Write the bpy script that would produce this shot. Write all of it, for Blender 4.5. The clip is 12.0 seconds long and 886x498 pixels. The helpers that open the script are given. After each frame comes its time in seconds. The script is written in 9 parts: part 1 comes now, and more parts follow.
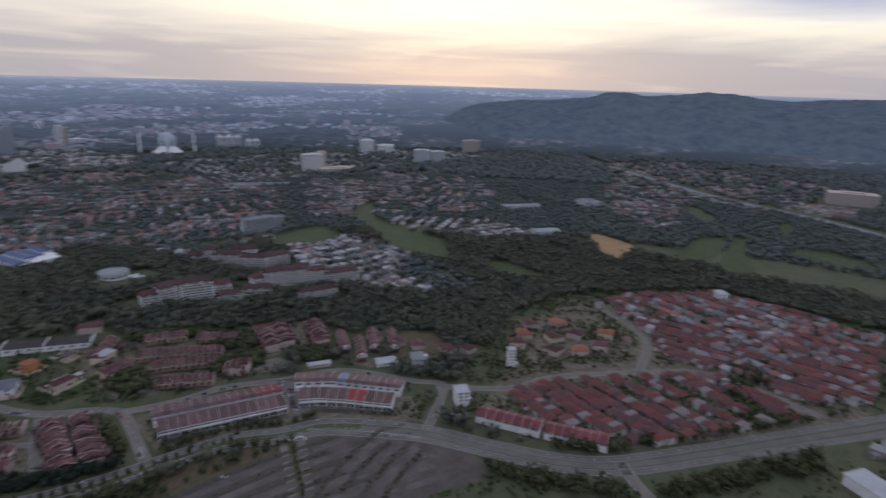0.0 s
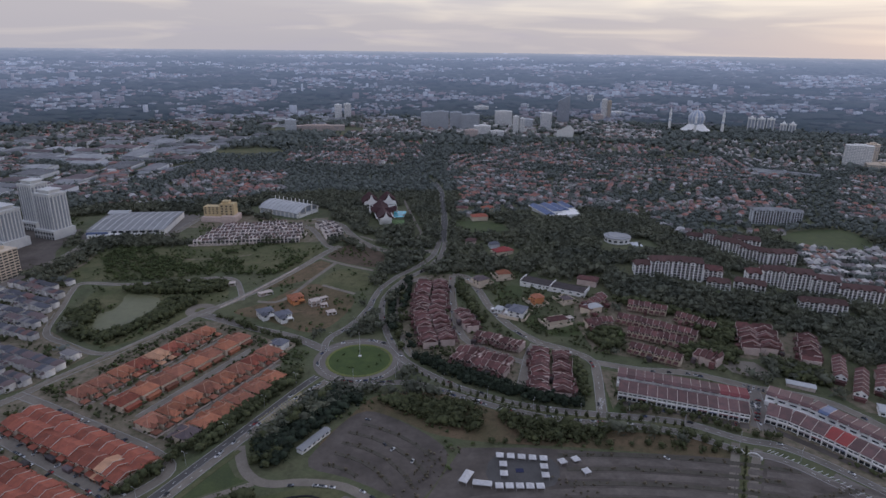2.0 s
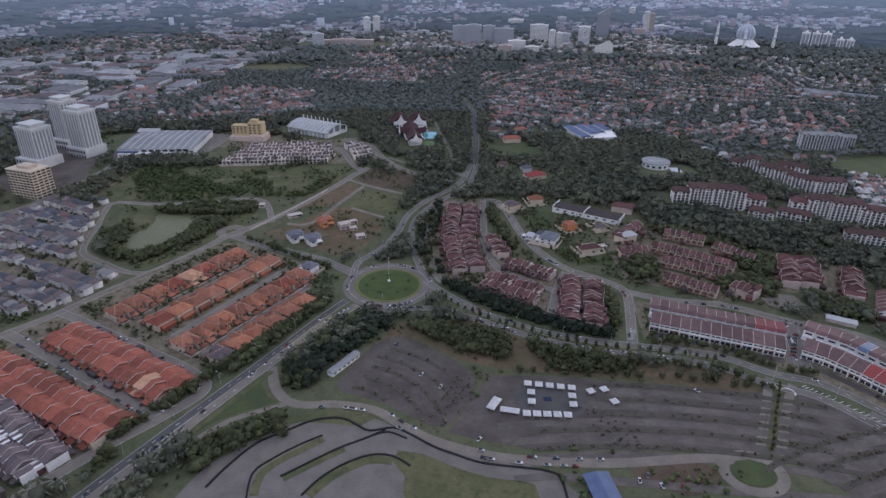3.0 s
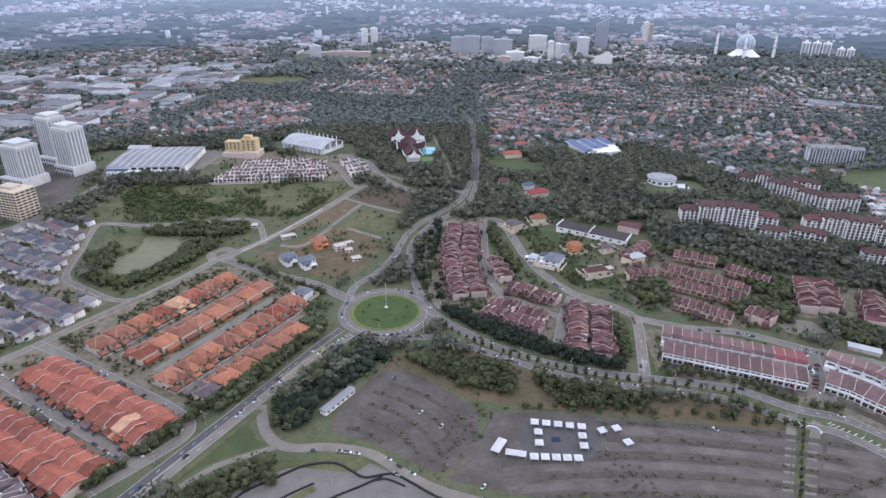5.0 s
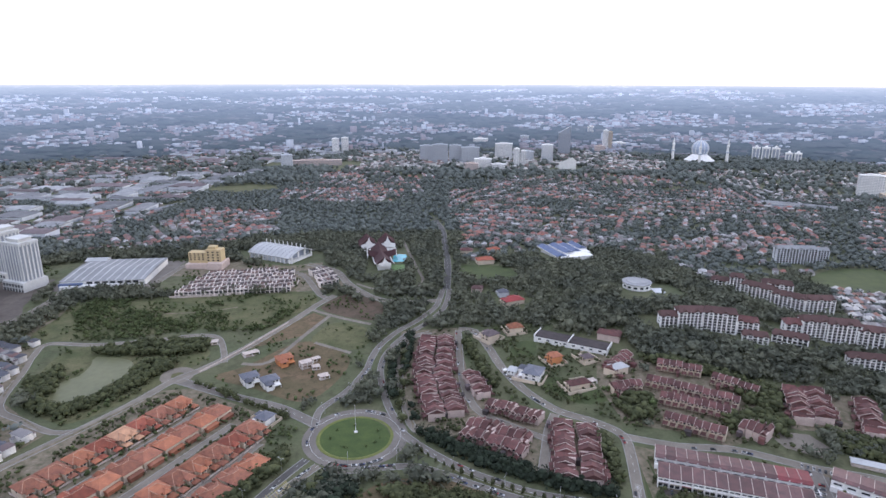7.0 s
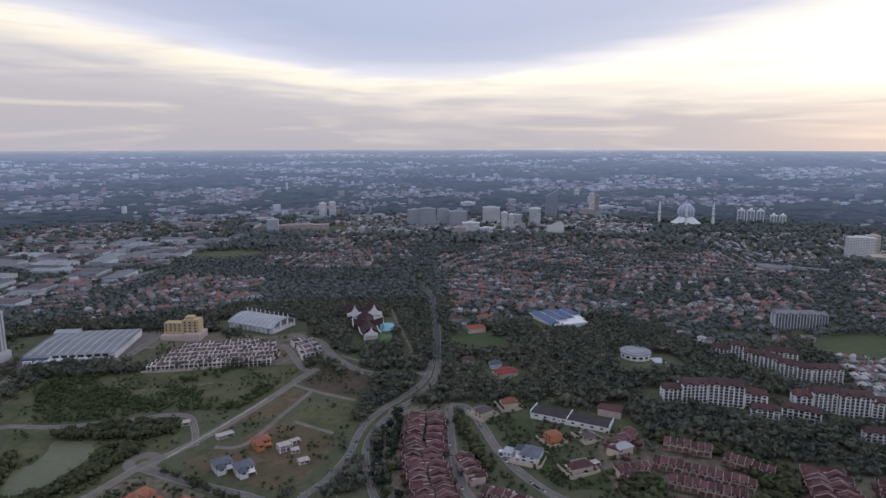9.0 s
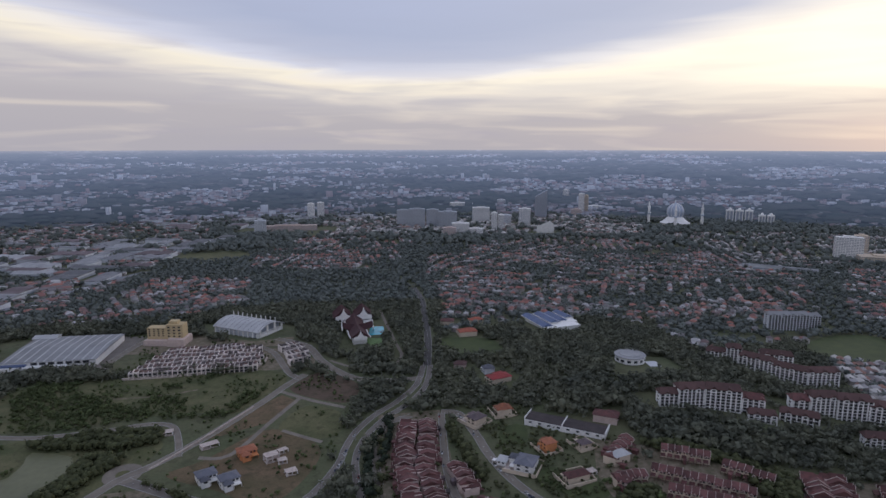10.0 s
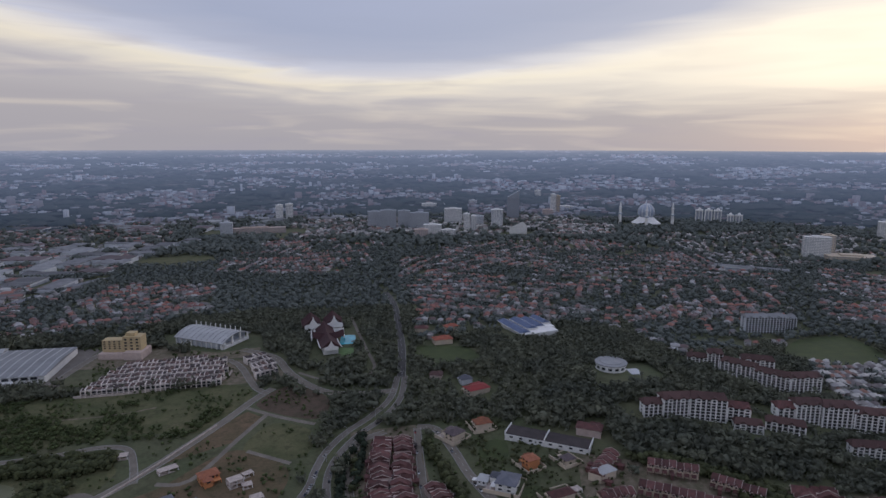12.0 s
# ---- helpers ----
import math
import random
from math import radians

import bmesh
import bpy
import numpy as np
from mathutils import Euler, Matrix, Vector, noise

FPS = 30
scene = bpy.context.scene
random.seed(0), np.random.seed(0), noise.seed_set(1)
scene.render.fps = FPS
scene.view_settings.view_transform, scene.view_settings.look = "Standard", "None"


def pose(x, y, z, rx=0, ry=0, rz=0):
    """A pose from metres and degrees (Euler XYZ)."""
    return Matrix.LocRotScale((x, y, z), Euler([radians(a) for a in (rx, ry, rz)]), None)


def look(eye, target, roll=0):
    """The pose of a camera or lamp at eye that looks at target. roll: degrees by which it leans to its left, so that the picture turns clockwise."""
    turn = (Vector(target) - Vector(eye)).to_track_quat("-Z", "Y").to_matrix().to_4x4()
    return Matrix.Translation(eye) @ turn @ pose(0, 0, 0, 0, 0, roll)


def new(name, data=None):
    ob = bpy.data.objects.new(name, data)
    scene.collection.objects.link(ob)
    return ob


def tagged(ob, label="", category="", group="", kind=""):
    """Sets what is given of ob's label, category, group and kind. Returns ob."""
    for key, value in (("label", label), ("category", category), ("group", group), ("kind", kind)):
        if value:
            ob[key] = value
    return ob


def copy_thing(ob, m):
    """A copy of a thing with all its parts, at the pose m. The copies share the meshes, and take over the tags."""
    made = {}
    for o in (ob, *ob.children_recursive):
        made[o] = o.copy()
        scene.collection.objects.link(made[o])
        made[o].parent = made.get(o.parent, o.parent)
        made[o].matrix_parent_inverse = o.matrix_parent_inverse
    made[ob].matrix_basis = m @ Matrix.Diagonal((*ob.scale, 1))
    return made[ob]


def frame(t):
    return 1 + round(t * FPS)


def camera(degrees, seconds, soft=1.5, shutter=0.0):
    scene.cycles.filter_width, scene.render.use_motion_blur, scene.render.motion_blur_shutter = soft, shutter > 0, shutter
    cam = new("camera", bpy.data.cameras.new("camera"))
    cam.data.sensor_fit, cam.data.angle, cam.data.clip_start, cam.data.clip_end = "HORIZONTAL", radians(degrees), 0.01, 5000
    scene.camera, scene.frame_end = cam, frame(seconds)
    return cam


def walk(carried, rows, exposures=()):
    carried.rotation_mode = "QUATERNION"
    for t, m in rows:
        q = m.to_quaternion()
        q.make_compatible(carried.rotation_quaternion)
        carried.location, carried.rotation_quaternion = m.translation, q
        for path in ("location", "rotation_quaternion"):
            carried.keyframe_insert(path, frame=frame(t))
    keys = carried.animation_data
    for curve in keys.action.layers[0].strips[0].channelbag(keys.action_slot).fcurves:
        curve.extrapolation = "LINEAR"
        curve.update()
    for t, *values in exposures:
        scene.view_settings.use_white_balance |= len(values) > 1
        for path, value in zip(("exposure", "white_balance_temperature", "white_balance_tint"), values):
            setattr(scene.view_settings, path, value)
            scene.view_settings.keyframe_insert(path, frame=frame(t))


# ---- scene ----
from mathutils import geometry

# ---------------------------------------------------------------- camera
# seconds, x, y, z, heading (to the left of +y), pitch, roll
PATH = [
    (0.0, -3.9, -7.5, 276.7, -50.27, -15.48, 1.63),
    (0.1, -3.0, -8.7, 276.9, -38.80, -15.59, 1.53),
    (0.2, -2.1, -9.9, 277.1, -27.30, -15.70, 1.44),
    (0.3, -1.3, -11.0, 277.3, -19.70, -15.82, 1.35),
    (0.4, -0.4, -12.2, 277.5, -14.10, -15.93, 1.26),
    (0.5, 0.4, -13.4, 277.7, -10.13, -16.04, 1.17),
    (1.0, 2.0, -14.9, 278.7, -5.32, -15.89, 0.89),
    (1.5, 2.2, -13.0, 278.7, -4.55, -15.70, 0.80),
    (2.0, 1.7, -9.1, 278.3, -3.76, -18.43, 0.79),
    (2.5, 1.1, -3.3, 278.2, -1.85, -23.52, 0.73),
    (3.0, 0.7, 4.3, 278.6, -0.95, -25.95, 0.62),
    (5.0, 0.5, 34.4, 279.1, -1.04, -25.08, 0.34),
    (5.5, 0.0, 41.9, 279.4, -2.15, -24.97, 0.29),
    (6.0, -0.0, 48.9, 279.8, -2.82, -24.77, 0.24),
    (6.5, 0.0, 55.3, 279.9, -3.47, -18.30, 0.18),
    (7.0, 0.2, 62.0, 279.9, -3.83, -15.66, 0.14),
    (9.0, 0.8, 93.0, 279.1, -5.00, -9.81, 0.01),
    (9.5, 0.1, 101.5, 279.2, -5.41, -9.84, 0.03),
    (10.0, -0.3, 109.0, 279.1, -6.06, -9.81, 0.03),
    (10.5, -0.4, 116.7, 279.4, -6.54, -9.81, 0.05),
    (11.0, 0.0, 124.3, 279.5, -7.16, -9.79, 0.06),
    (11.5, -0.5, 132.2, 279.9, -8.35, -9.80, 0.07),
    (12.0, -0.7, 140.2, 280.3, -8.82, -9.82, 0.10),
]
cam = camera(71.85, 12.0, soft=1.5, shutter=0.1)
EXPOSURES = [(t, e, 5950 if 4.9 < t < 7.1 else 5850, 16 if 4.9 < t < 7.1 else 18) for t, e in ((0.0, 0.0), (1.5, 0.1), (2.0, 0.15), (2.5, 0.35), (3.0, 0.55), (5.0, 1.50), (6.0, 1.66), (6.5, 1.6), (7.0, 1.33), (9.0, 0.2), (9.5, 0.12), (10.5, -0.08), (12.0, -0.17))]
walk(cam, [(t, pose(x, y, z, 90 + pitch, 0, yaw) @ pose(0, 0, 0, 0, 0, roll)) for t, x, y, z, yaw, pitch, roll in PATH], EXPOSURES)


# ---------------------------------------------------------------- nodes
def node(tree, kind, **sockets):
    n = tree.nodes.new(kind)
    for key, value in sockets.items():
        n.inputs[key.replace("_", " ")].default_value = value
    return n


def math_node(tree, op, a, b=None, clamp=False):
    n = tree.nodes.new("ShaderNodeMath")
    n.operation, n.use_clamp = op, clamp
    for i, v in enumerate((a, b)):
        if v is None:
            continue
        if isinstance(v, (int, float)):
            n.inputs[i].default_value = v
        else:
            tree.links.new(v, n.inputs[i])
    return n.outputs[0]


def ramp_node(tree, fac, stops):
    n = tree.nodes.new("ShaderNodeValToRGB")
    els = n.color_ramp.elements
    while len(els) < len(stops):
        els.new(0.5)
    for el, (pos, col) in zip(els, stops):
        el.position, el.color = pos, (*col, 1)
    tree.links.new(fac, n.inputs[0])
    return n.outputs[0]


def mix_node(tree, fac, a, b, blend="MIX"):
    n = tree.nodes.new("ShaderNodeMix")
    n.data_type, n.blend_type = "RGBA", blend
    for sock, v in ((n.inputs[0], fac), (n.inputs[6], a), (n.inputs[7], b)):
        if isinstance(v, (int, float)):
            sock.default_value = v
        elif isinstance(v, tuple):
            sock.default_value = (*v, 1)
        else:
            tree.links.new(v, sock)
    return n.outputs[2]


# ---------------------------------------------------------------- world and sun
SUN_AZ, SUN_EL = 51.0, 9.0          # degrees to the right of +y, above the horizon
sun_dir = Vector((math.sin(radians(SUN_AZ)) * math.cos(radians(SUN_EL)), math.cos(radians(SUN_AZ)) * math.cos(radians(SUN_EL)), math.sin(radians(SUN_EL))))

world = bpy.data.worlds.new("evening_sky")
world.use_nodes = True
scene.world = world
wt = world.node_tree
wt.nodes.clear()
sky = wt.nodes.new("ShaderNodeTexSky")
sky.sky_type, sky.sun_disc = "NISHITA", False
sky.sun_elevation, sky.sun_rotation = radians(SUN_EL), radians(SUN_AZ)
coord = wt.nodes.new("ShaderNodeTexCoord").outputs["Generated"]
sep = wt.nodes.new("ShaderNodeSeparateXYZ")
wt.links.new(coord, sep.inputs[0])
sx, sy, sz = sep.outputs
# stretched cloud streaks
stretch = wt.nodes.new("ShaderNodeMapping")
stretch.inputs["Scale"].default_value = (2.2, 2.2, 22.0)
wt.links.new(coord, stretch.inputs[0])
streak = node(wt, "ShaderNodeTexNoise", Scale=2.1, Detail=3.0, Roughness=0.45, Distortion=0.6)
wt.links.new(stretch.outputs[0], streak.inputs["Vector"])
thin = wt.nodes.new("ShaderNodeMapping")
thin.inputs["Scale"].default_value = (3.4, 3.4, 34.0)
wt.links.new(coord, thin.inputs[0])
broad = node(wt, "ShaderNodeTexNoise", Scale=1.5, Detail=3.5, Roughness=0.5, Distortion=0.4)
wt.links.new(thin.outputs[0], broad.inputs["Vector"])
wob = math_node(wt, "MULTIPLY", math_node(wt, "SUBTRACT", streak.outputs[0], 0.5), 0.034)
# lower edge of the cloud deck: lowest ahead, rising to the left and towards the hidden sun
EDGE = [(-0.50, 0.187), (-0.342, 0.155), (-0.208, 0.127), (-0.07, 0.108), (0.094, 0.103), (0.259, 0.112), (0.407, 0.132), (0.53, 0.158), (0.707, 0.182), (0.866, 0.140), (0.966, 0.088)]
edge = ramp_node(wt, math_node(wt, "MULTIPLY", math_node(wt, "ADD", sx, 0.6), 1 / 1.6, True), [((x + 0.6) / 1.6, (e * 4,) * 3) for x, e in EDGE])
edge.node.color_ramp.interpolation = "B_SPLINE"
edge = math_node(wt, "MULTIPLY", edge, 0.25)
quot = math_node(wt, "DIVIDE", math_node(wt, "ADD", sz, wob), edge)
fac = math_node(wt, "MULTIPLY", quot, 1 / 2.2, True)
deck = ramp_node(wt, fac, [(q / 2.2, c) for q, c in ((0.0, (0.46, 0.43, 0.41)), (0.36, (0.50, 0.46, 0.425)), (0.56, (0.57, 0.525, 0.47)), (0.74, (0.72, 0.66, 0.55)), (0.86, (0.97, 0.87, 0.63)), (0.94, (0.93, 0.86, 0.70)),
                                                     (1.03, (0.68, 0.68, 0.69)), (1.2, (0.52, 0.54, 0.59)), (1.55, (0.445, 0.48, 0.555)), (2.2, (0.475, 0.51, 0.595)))])
dot = node(wt, "ShaderNodeVectorMath")
dot.operation = "DOT_PRODUCT"
dot.inputs[1].default_value = sun_dir
wt.links.new(coord, dot.inputs[0])
glow = math_node(wt, "MULTIPLY", math_node(wt, "POWER", math_node(wt, "MAXIMUM", dot.outputs["Value"], 0.0), 6.0), 1.15, True)
veil_low = math_node(wt, "MULTIPLY", math_node(wt, "SUBTRACT", math_node(wt, "ADD", sz, math_node(wt, "MULTIPLY", wob, 1.6)), 0.036), 17.0, True)
glow = math_node(wt, "MULTIPLY", glow, math_node(wt, "ADD", math_node(wt, "MULTIPLY", veil_low, 0.96), 0.04))
over = math_node(wt, "MULTIPLY", math_node(wt, "SUBTRACT", quot, 0.95), 3.2, True)
glow = math_node(wt, "MULTIPLY", glow, math_node(wt, "SUBTRACT", 1.0, math_node(wt, "MULTIPLY", over, 0.86)))
lit = mix_node(wt, glow, deck, (1.24, 1.10, 0.78))
shade = math_node(wt, "MULTIPLY", math_node(wt, "MULTIPLY", math_node(wt, "SUBTRACT", broad.outputs[0], 0.51, True), 4.2, True), math_node(wt, "SUBTRACT", 0.5, math_node(wt, "ADD", math_node(wt, "MULTIPLY", over, 0.42), math_node(wt, "MULTIPLY", glow, 0.5)), True))
gleam = math_node(wt, "MULTIPLY", math_node(wt, "MULTIPLY", math_node(wt, "SUBTRACT", streak.outputs[0], 0.50, True), 5.0, True), math_node(wt, "MULTIPLY", math_node(wt, "SUBTRACT", 1.0, over), 0.30))
lit = mix_node(wt, gleam, lit, (0.98, 0.84, 0.60))
dark = mix_node(wt, shade, lit, (0.43, 0.40, 0.42))
faint = mix_node(wt, 1.0, sky.outputs[0], (0.1, 0.1, 0.1), "MULTIPLY")
both = mix_node(wt, 0.05, dark, faint)
back = node(wt, "ShaderNodeBackground", Strength=1.0)
wt.links.new(both, back.inputs[0])
wt.links.new(back.outputs[0], wt.nodes.new("ShaderNodeOutputWorld").inputs[0])

sun = new("sun", bpy.data.lights.new("sun", "SUN"))
sun.data.energy, sun.data.angle, sun.data.color = 0.55, radians(25), (1.0, 0.9, 0.76)
sun.matrix_world = look(sun_dir * 1000, (0, 0, 0))


# ---------------------------------------------------------------- materials
def mat(name, c1, c2=None, size=6.0, rough=0.85, bump=0.0, rand="", spread=0.25, ramp=None, metal=0.0, spec=0.3, fine=1.0, mottle=None):
    """Two-scale colour variation at real-world size; rand: 'object' or 'island' varies pieces; ramp: colours to pick from."""
    m = bpy.data.materials.new(name)
    m.use_nodes = True
    t = m.node_tree
    b = t.nodes["Principled BSDF"]
    b.inputs["Roughness"].default_value, b.inputs["Metallic"].default_value = rough, metal
    b.inputs["Specular IOR Level"].default_value = spec
    geo = t.nodes.new("ShaderNodeNewGeometry")
    big = node(t, "ShaderNodeTexNoise", Scale=1.0 / size, Detail=5.0, Roughness=0.6)
    t.links.new(geo.outputs["Position"], big.inputs["Vector"])
    small = node(t, "ShaderNodeTexNoise", Scale=1.6 / fine, Detail=3.0)
    t.links.new(geo.outputs["Position"], small.inputs["Vector"])
    fac_big = math_node(t, "MULTIPLY", math_node(t, "SUBTRACT", big.outputs[0], 0.32), 2.8, True)
    rnd = None
    if rand == "object":
        rnd = t.nodes.new("ShaderNodeObjectInfo").outputs["Random"]
    elif rand == "island":
        rnd = geo.outputs["Random Per Island"]
    if ramp:
        district = node(t, "ShaderNodeTexNoise", Scale=1 / 170.0, Detail=1.0)
        t.links.new(geo.outputs["Position"], district.inputs["Vector"])
        pick = math_node(t, "ADD", math_node(t, "MULTIPLY", rnd, 0.62), math_node(t, "MULTIPLY", math_node(t, "SUBTRACT", district.outputs[0], 0.33), 1.1, True)) if rand == "island" else rnd
        base = ramp_node(t, math_node(t, "FRACT", pick), [(i / len(ramp), c) for i, c in enumerate(ramp)])
        base.node.color_ramp.interpolation = "CONSTANT"
        col = mix_node(t, math_node(t, "MULTIPLY", fac_big, 0.35), base, mix_node(t, 1.0, base, (0.6, 0.58, 0.55), "MULTIPLY"))
    else:
        col = mix_node(t, fac_big, c1, c2 or tuple(v * 0.72 for v in c1))
        if rnd:
            gain = math_node(t, "ADD", math_node(t, "MULTIPLY", rnd, 2 * spread), 1 - spread)
            comb = t.nodes.new("ShaderNodeCombineColor")
            for i in range(3):
                t.links.new(gain, comb.inputs[i])
            col = mix_node(t, 1.0, col, comb.outputs[0], "MULTIPLY")
    if mottle:
        blot = node(t, "ShaderNodeTexNoise", Scale=3.4 / size, Detail=6.0, Roughness=0.65)
        t.links.new(geo.outputs["Position"], blot.inputs["Vector"])
        col = mix_node(t, math_node(t, "MULTIPLY", math_node(t, "MULTIPLY", math_node(t, "SUBTRACT", blot.outputs[0], 0.5), 7.0, True), 0.6), col, mottle)
    grain = math_node(t, "ADD", math_node(t, "MULTIPLY", small.outputs[0], 0.5), 0.75)
    comb = t.nodes.new("ShaderNodeCombineColor")
    for i in range(3):
        t.links.new(grain, comb.inputs[i])
    col = mix_node(t, 1.0, col, comb.outputs[0], "MULTIPLY")
    t.links.new(col, b.inputs["Base Color"])
    if bump:
        bp = node(t, "ShaderNodeBump", Strength=bump, Distance=0.3)
        t.links.new(small.outputs[0], bp.inputs["Height"])
        t.links.new(bp.outputs[0], b.inputs["Normal"])
    return m


M = {}
M["ground"] = mat("ground_scrub", (0.085, 0.102, 0.050), (0.116, 0.115, 0.064), 40, 0.95, 0.5, fine=4, mottle=(0.058, 0.060, 0.032))
M["grass"] = mat("mown_grass", (0.080, 0.100, 0.038), (0.055, 0.070, 0.031), 14, 0.95, 0.3, fine=2)
M["lawn"] = mat("traffic_island_lawn", (0.072, 0.102, 0.030), (0.050, 0.076, 0.024), 9, 0.95, 0.3, fine=1.5)
M["rough_grass"] = mat("rough_grass", (0.144, 0.134, 0.068), (0.073, 0.086, 0.036), 24, 0.95, 0.5, fine=2.5, mottle=(0.056, 0.062, 0.028))
M["dry"] = mat("dry_grass_and_soil", (0.172, 0.118, 0.072), (0.098, 0.086, 0.044), 26, 0.95, 0.4, fine=2.5, mottle=(0.060, 0.058, 0.030))
M["soil"] = mat("bare_brown_soil", (0.124, 0.085, 0.062), (0.088, 0.070, 0.046), 24, 0.95, 0.4, fine=3, mottle=(0.056, 0.050, 0.030))
M["earth"] = mat("orange_earthworks", (0.42, 0.26, 0.12), (0.30, 0.20, 0.11), 20, 0.95, 0.4, fine=3)
M["asphalt"] = mat("asphalt", (0.196, 0.176, 0.154), (0.142, 0.127, 0.111), 14, 0.9, 0.1, fine=2)
M["asphalt_dark"] = mat("fresh_dark_asphalt", (0.105, 0.100, 0.096), (0.078, 0.074, 0.070), 12, 0.9, 0.1, fine=2)
M["asphalt_worn"] = mat("worn_car_park_asphalt", (0.130, 0.111, 0.096), (0.070, 0.059, 0.051), 26, 0.92, 0.1, fine=6)
M["concrete_road"] = mat("pale_concrete_road", (0.236, 0.208, 0.170), (0.162, 0.142, 0.117), 16, 0.9, 0.1, fine=2)
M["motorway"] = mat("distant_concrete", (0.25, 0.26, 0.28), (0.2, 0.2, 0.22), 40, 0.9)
M["yard"] = mat("paved_yard", (0.236, 0.190, 0.142), (0.092, 0.090, 0.048), 6, 0.9, 0.2, fine=3)
M["paint"] = mat("white_road_paint", (0.72, 0.72, 0.70), (0.55, 0.55, 0.53), 4, 0.7)
M["paint_yellow"] = mat("yellow_road_paint", (0.46, 0.38, 0.15), (0.30, 0.26, 0.13), 4, 0.7)
M["kerb"] = mat("concrete_kerb", (0.36, 0.35, 0.33), (0.26, 0.25, 0.24), 5, 0.9)
M["water"] = mat("pond_water", (0.165, 0.165, 0.088), (0.130, 0.134, 0.072), 40, 0.4, 0.02, spec=0.2, fine=8)
M["leaf"] = mat("tree_leaves", (0.080, 0.086, 0.040), (0.050, 0.058, 0.030), 5, 0.8, 0.6, "island", 0.35, fine=1.0, spec=0.1)
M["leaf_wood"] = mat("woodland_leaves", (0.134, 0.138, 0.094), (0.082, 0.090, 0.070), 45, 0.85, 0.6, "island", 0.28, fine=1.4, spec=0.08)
# far leaves paler and bluer: distance haze put into their base colour
M["leaf_far_haze"] = mat("far_woodland_leaves", (0.138, 0.152, 0.136), (0.104, 0.118, 0.110), 90, 0.9, 0.4, "island", 0.22, fine=2, spec=0.05)
M["leaf_bright"] = mat("fresh_leaves", (0.095, 0.120, 0.045), (0.070, 0.098, 0.040), 4, 0.8, 0.5, "island", 0.4, fine=1.0, spec=0.15)
M["leaf_scrub"] = mat("scrub_leaves", (0.092, 0.110, 0.046), (0.058, 0.076, 0.034), 12, 0.85, 0.5, "island", 0.35, fine=1.0, spec=0.1)
M["asphalt_pale"] = mat("sun_bleached_asphalt", (0.155, 0.134, 0.117), (0.090, 0.077, 0.067), 14, 0.92, 0.1, fine=4)
M["leaf_dry"] = mat("dry_brown_foliage", (0.140, 0.116, 0.084), (0.098, 0.088, 0.062), 6, 0.9, 0.5, "island", 0.3, fine=1.0, spec=0.1)
M["trunk"] = mat("tree_bark", (0.12, 0.09, 0.065), None, 1, 0.95)
M["roof_orange"] = mat("orange_clay_roof_tiles", (0.38, 0.148, 0.080), (0.25, 0.102, 0.062), 4, 0.8, 0.4, "object", 0.3, fine=0.7)
M["roof_terra"] = mat("terracotta_roof_tiles", (0.315, 0.096, 0.058), (0.205, 0.068, 0.046), 4, 0.8, 0.4, "object", 0.3, fine=0.7)
M["roof_maroon"] = mat("maroon_roof_tiles", (0.150, 0.066, 0.060), (0.088, 0.046, 0.044), 4, 0.8, 0.4, "object", 0.36, fine=0.7)
M["roof_shop"] = mat("faded_mauve_roof_sheets", (0.160, 0.088, 0.084), (0.098, 0.064, 0.063), 6, 0.75, 0.2, "object", 0.24, fine=1.0)
M["roof_brown"] = mat("dark_brown_roof_tiles", (0.108, 0.062, 0.056), (0.082, 0.048, 0.044), 8, 0.8, 0.3, "object", 0.2)
M["roof_palace"] = mat("deep_maroon_shingles", (0.070, 0.032, 0.034), (0.048, 0.024, 0.026), 6, 0.85, 0.3)
M["wall_slab"] = mat("blue_grey_office_cladding", (0.45, 0.475, 0.51), (0.37, 0.395, 0.43), 12, 0.6)
M["roof_char"] = mat("weathered_charcoal_roof", (0.075, 0.062, 0.060), (0.052, 0.044, 0.044), 7, 0.85, 0.2)
M["roof_red"] = mat("red_roof_sheets", (0.30, 0.046, 0.044), (0.22, 0.046, 0.043), 6, 0.7, 0.2, "object", 0.15)
M["roof_slate"] = mat("slate_house_roofs", None, None, 20, 0.75, 0.0, "island", ramp=[(0.085, 0.088, 0.104), (0.16, 0.12, 0.12), (0.075, 0.078, 0.092), (0.15, 0.115, 0.115), (0.22, 0.21, 0.21), (0.095, 0.10, 0.12), (0.17, 0.10, 0.095), (0.11, 0.105, 0.115)])
M["wall_new"] = mat("raw_cream_walls", (0.76, 0.70, 0.65), (0.50, 0.44, 0.40), 6, 0.85, rand="island", spread=0.25)
M["roof_new"] = mat("new_brown_roofs", None, None, 20, 0.8, 0.0, "island", ramp=[(0.13, 0.084, 0.075), (0.095, 0.070, 0.066), (0.155, 0.098, 0.084), (0.080, 0.064, 0.062), (0.20, 0.17, 0.16)])
M["wall_pale"] = mat("pale_new_walls", (0.76, 0.74, 0.71), (0.50, 0.48, 0.46), 6, 0.85, rand="island", spread=0.2)
M["roof_grey"] = mat("blue_grey_roof_tiles", (0.135, 0.140, 0.165), (0.10, 0.105, 0.125), 6, 0.75, 0.3, "object", 0.25)
M["roof_purple"] = mat("grey_mauve_roof_tiles", (0.155, 0.120, 0.124), (0.105, 0.084, 0.089), 6, 0.75, 0.3, "object", 0.25)
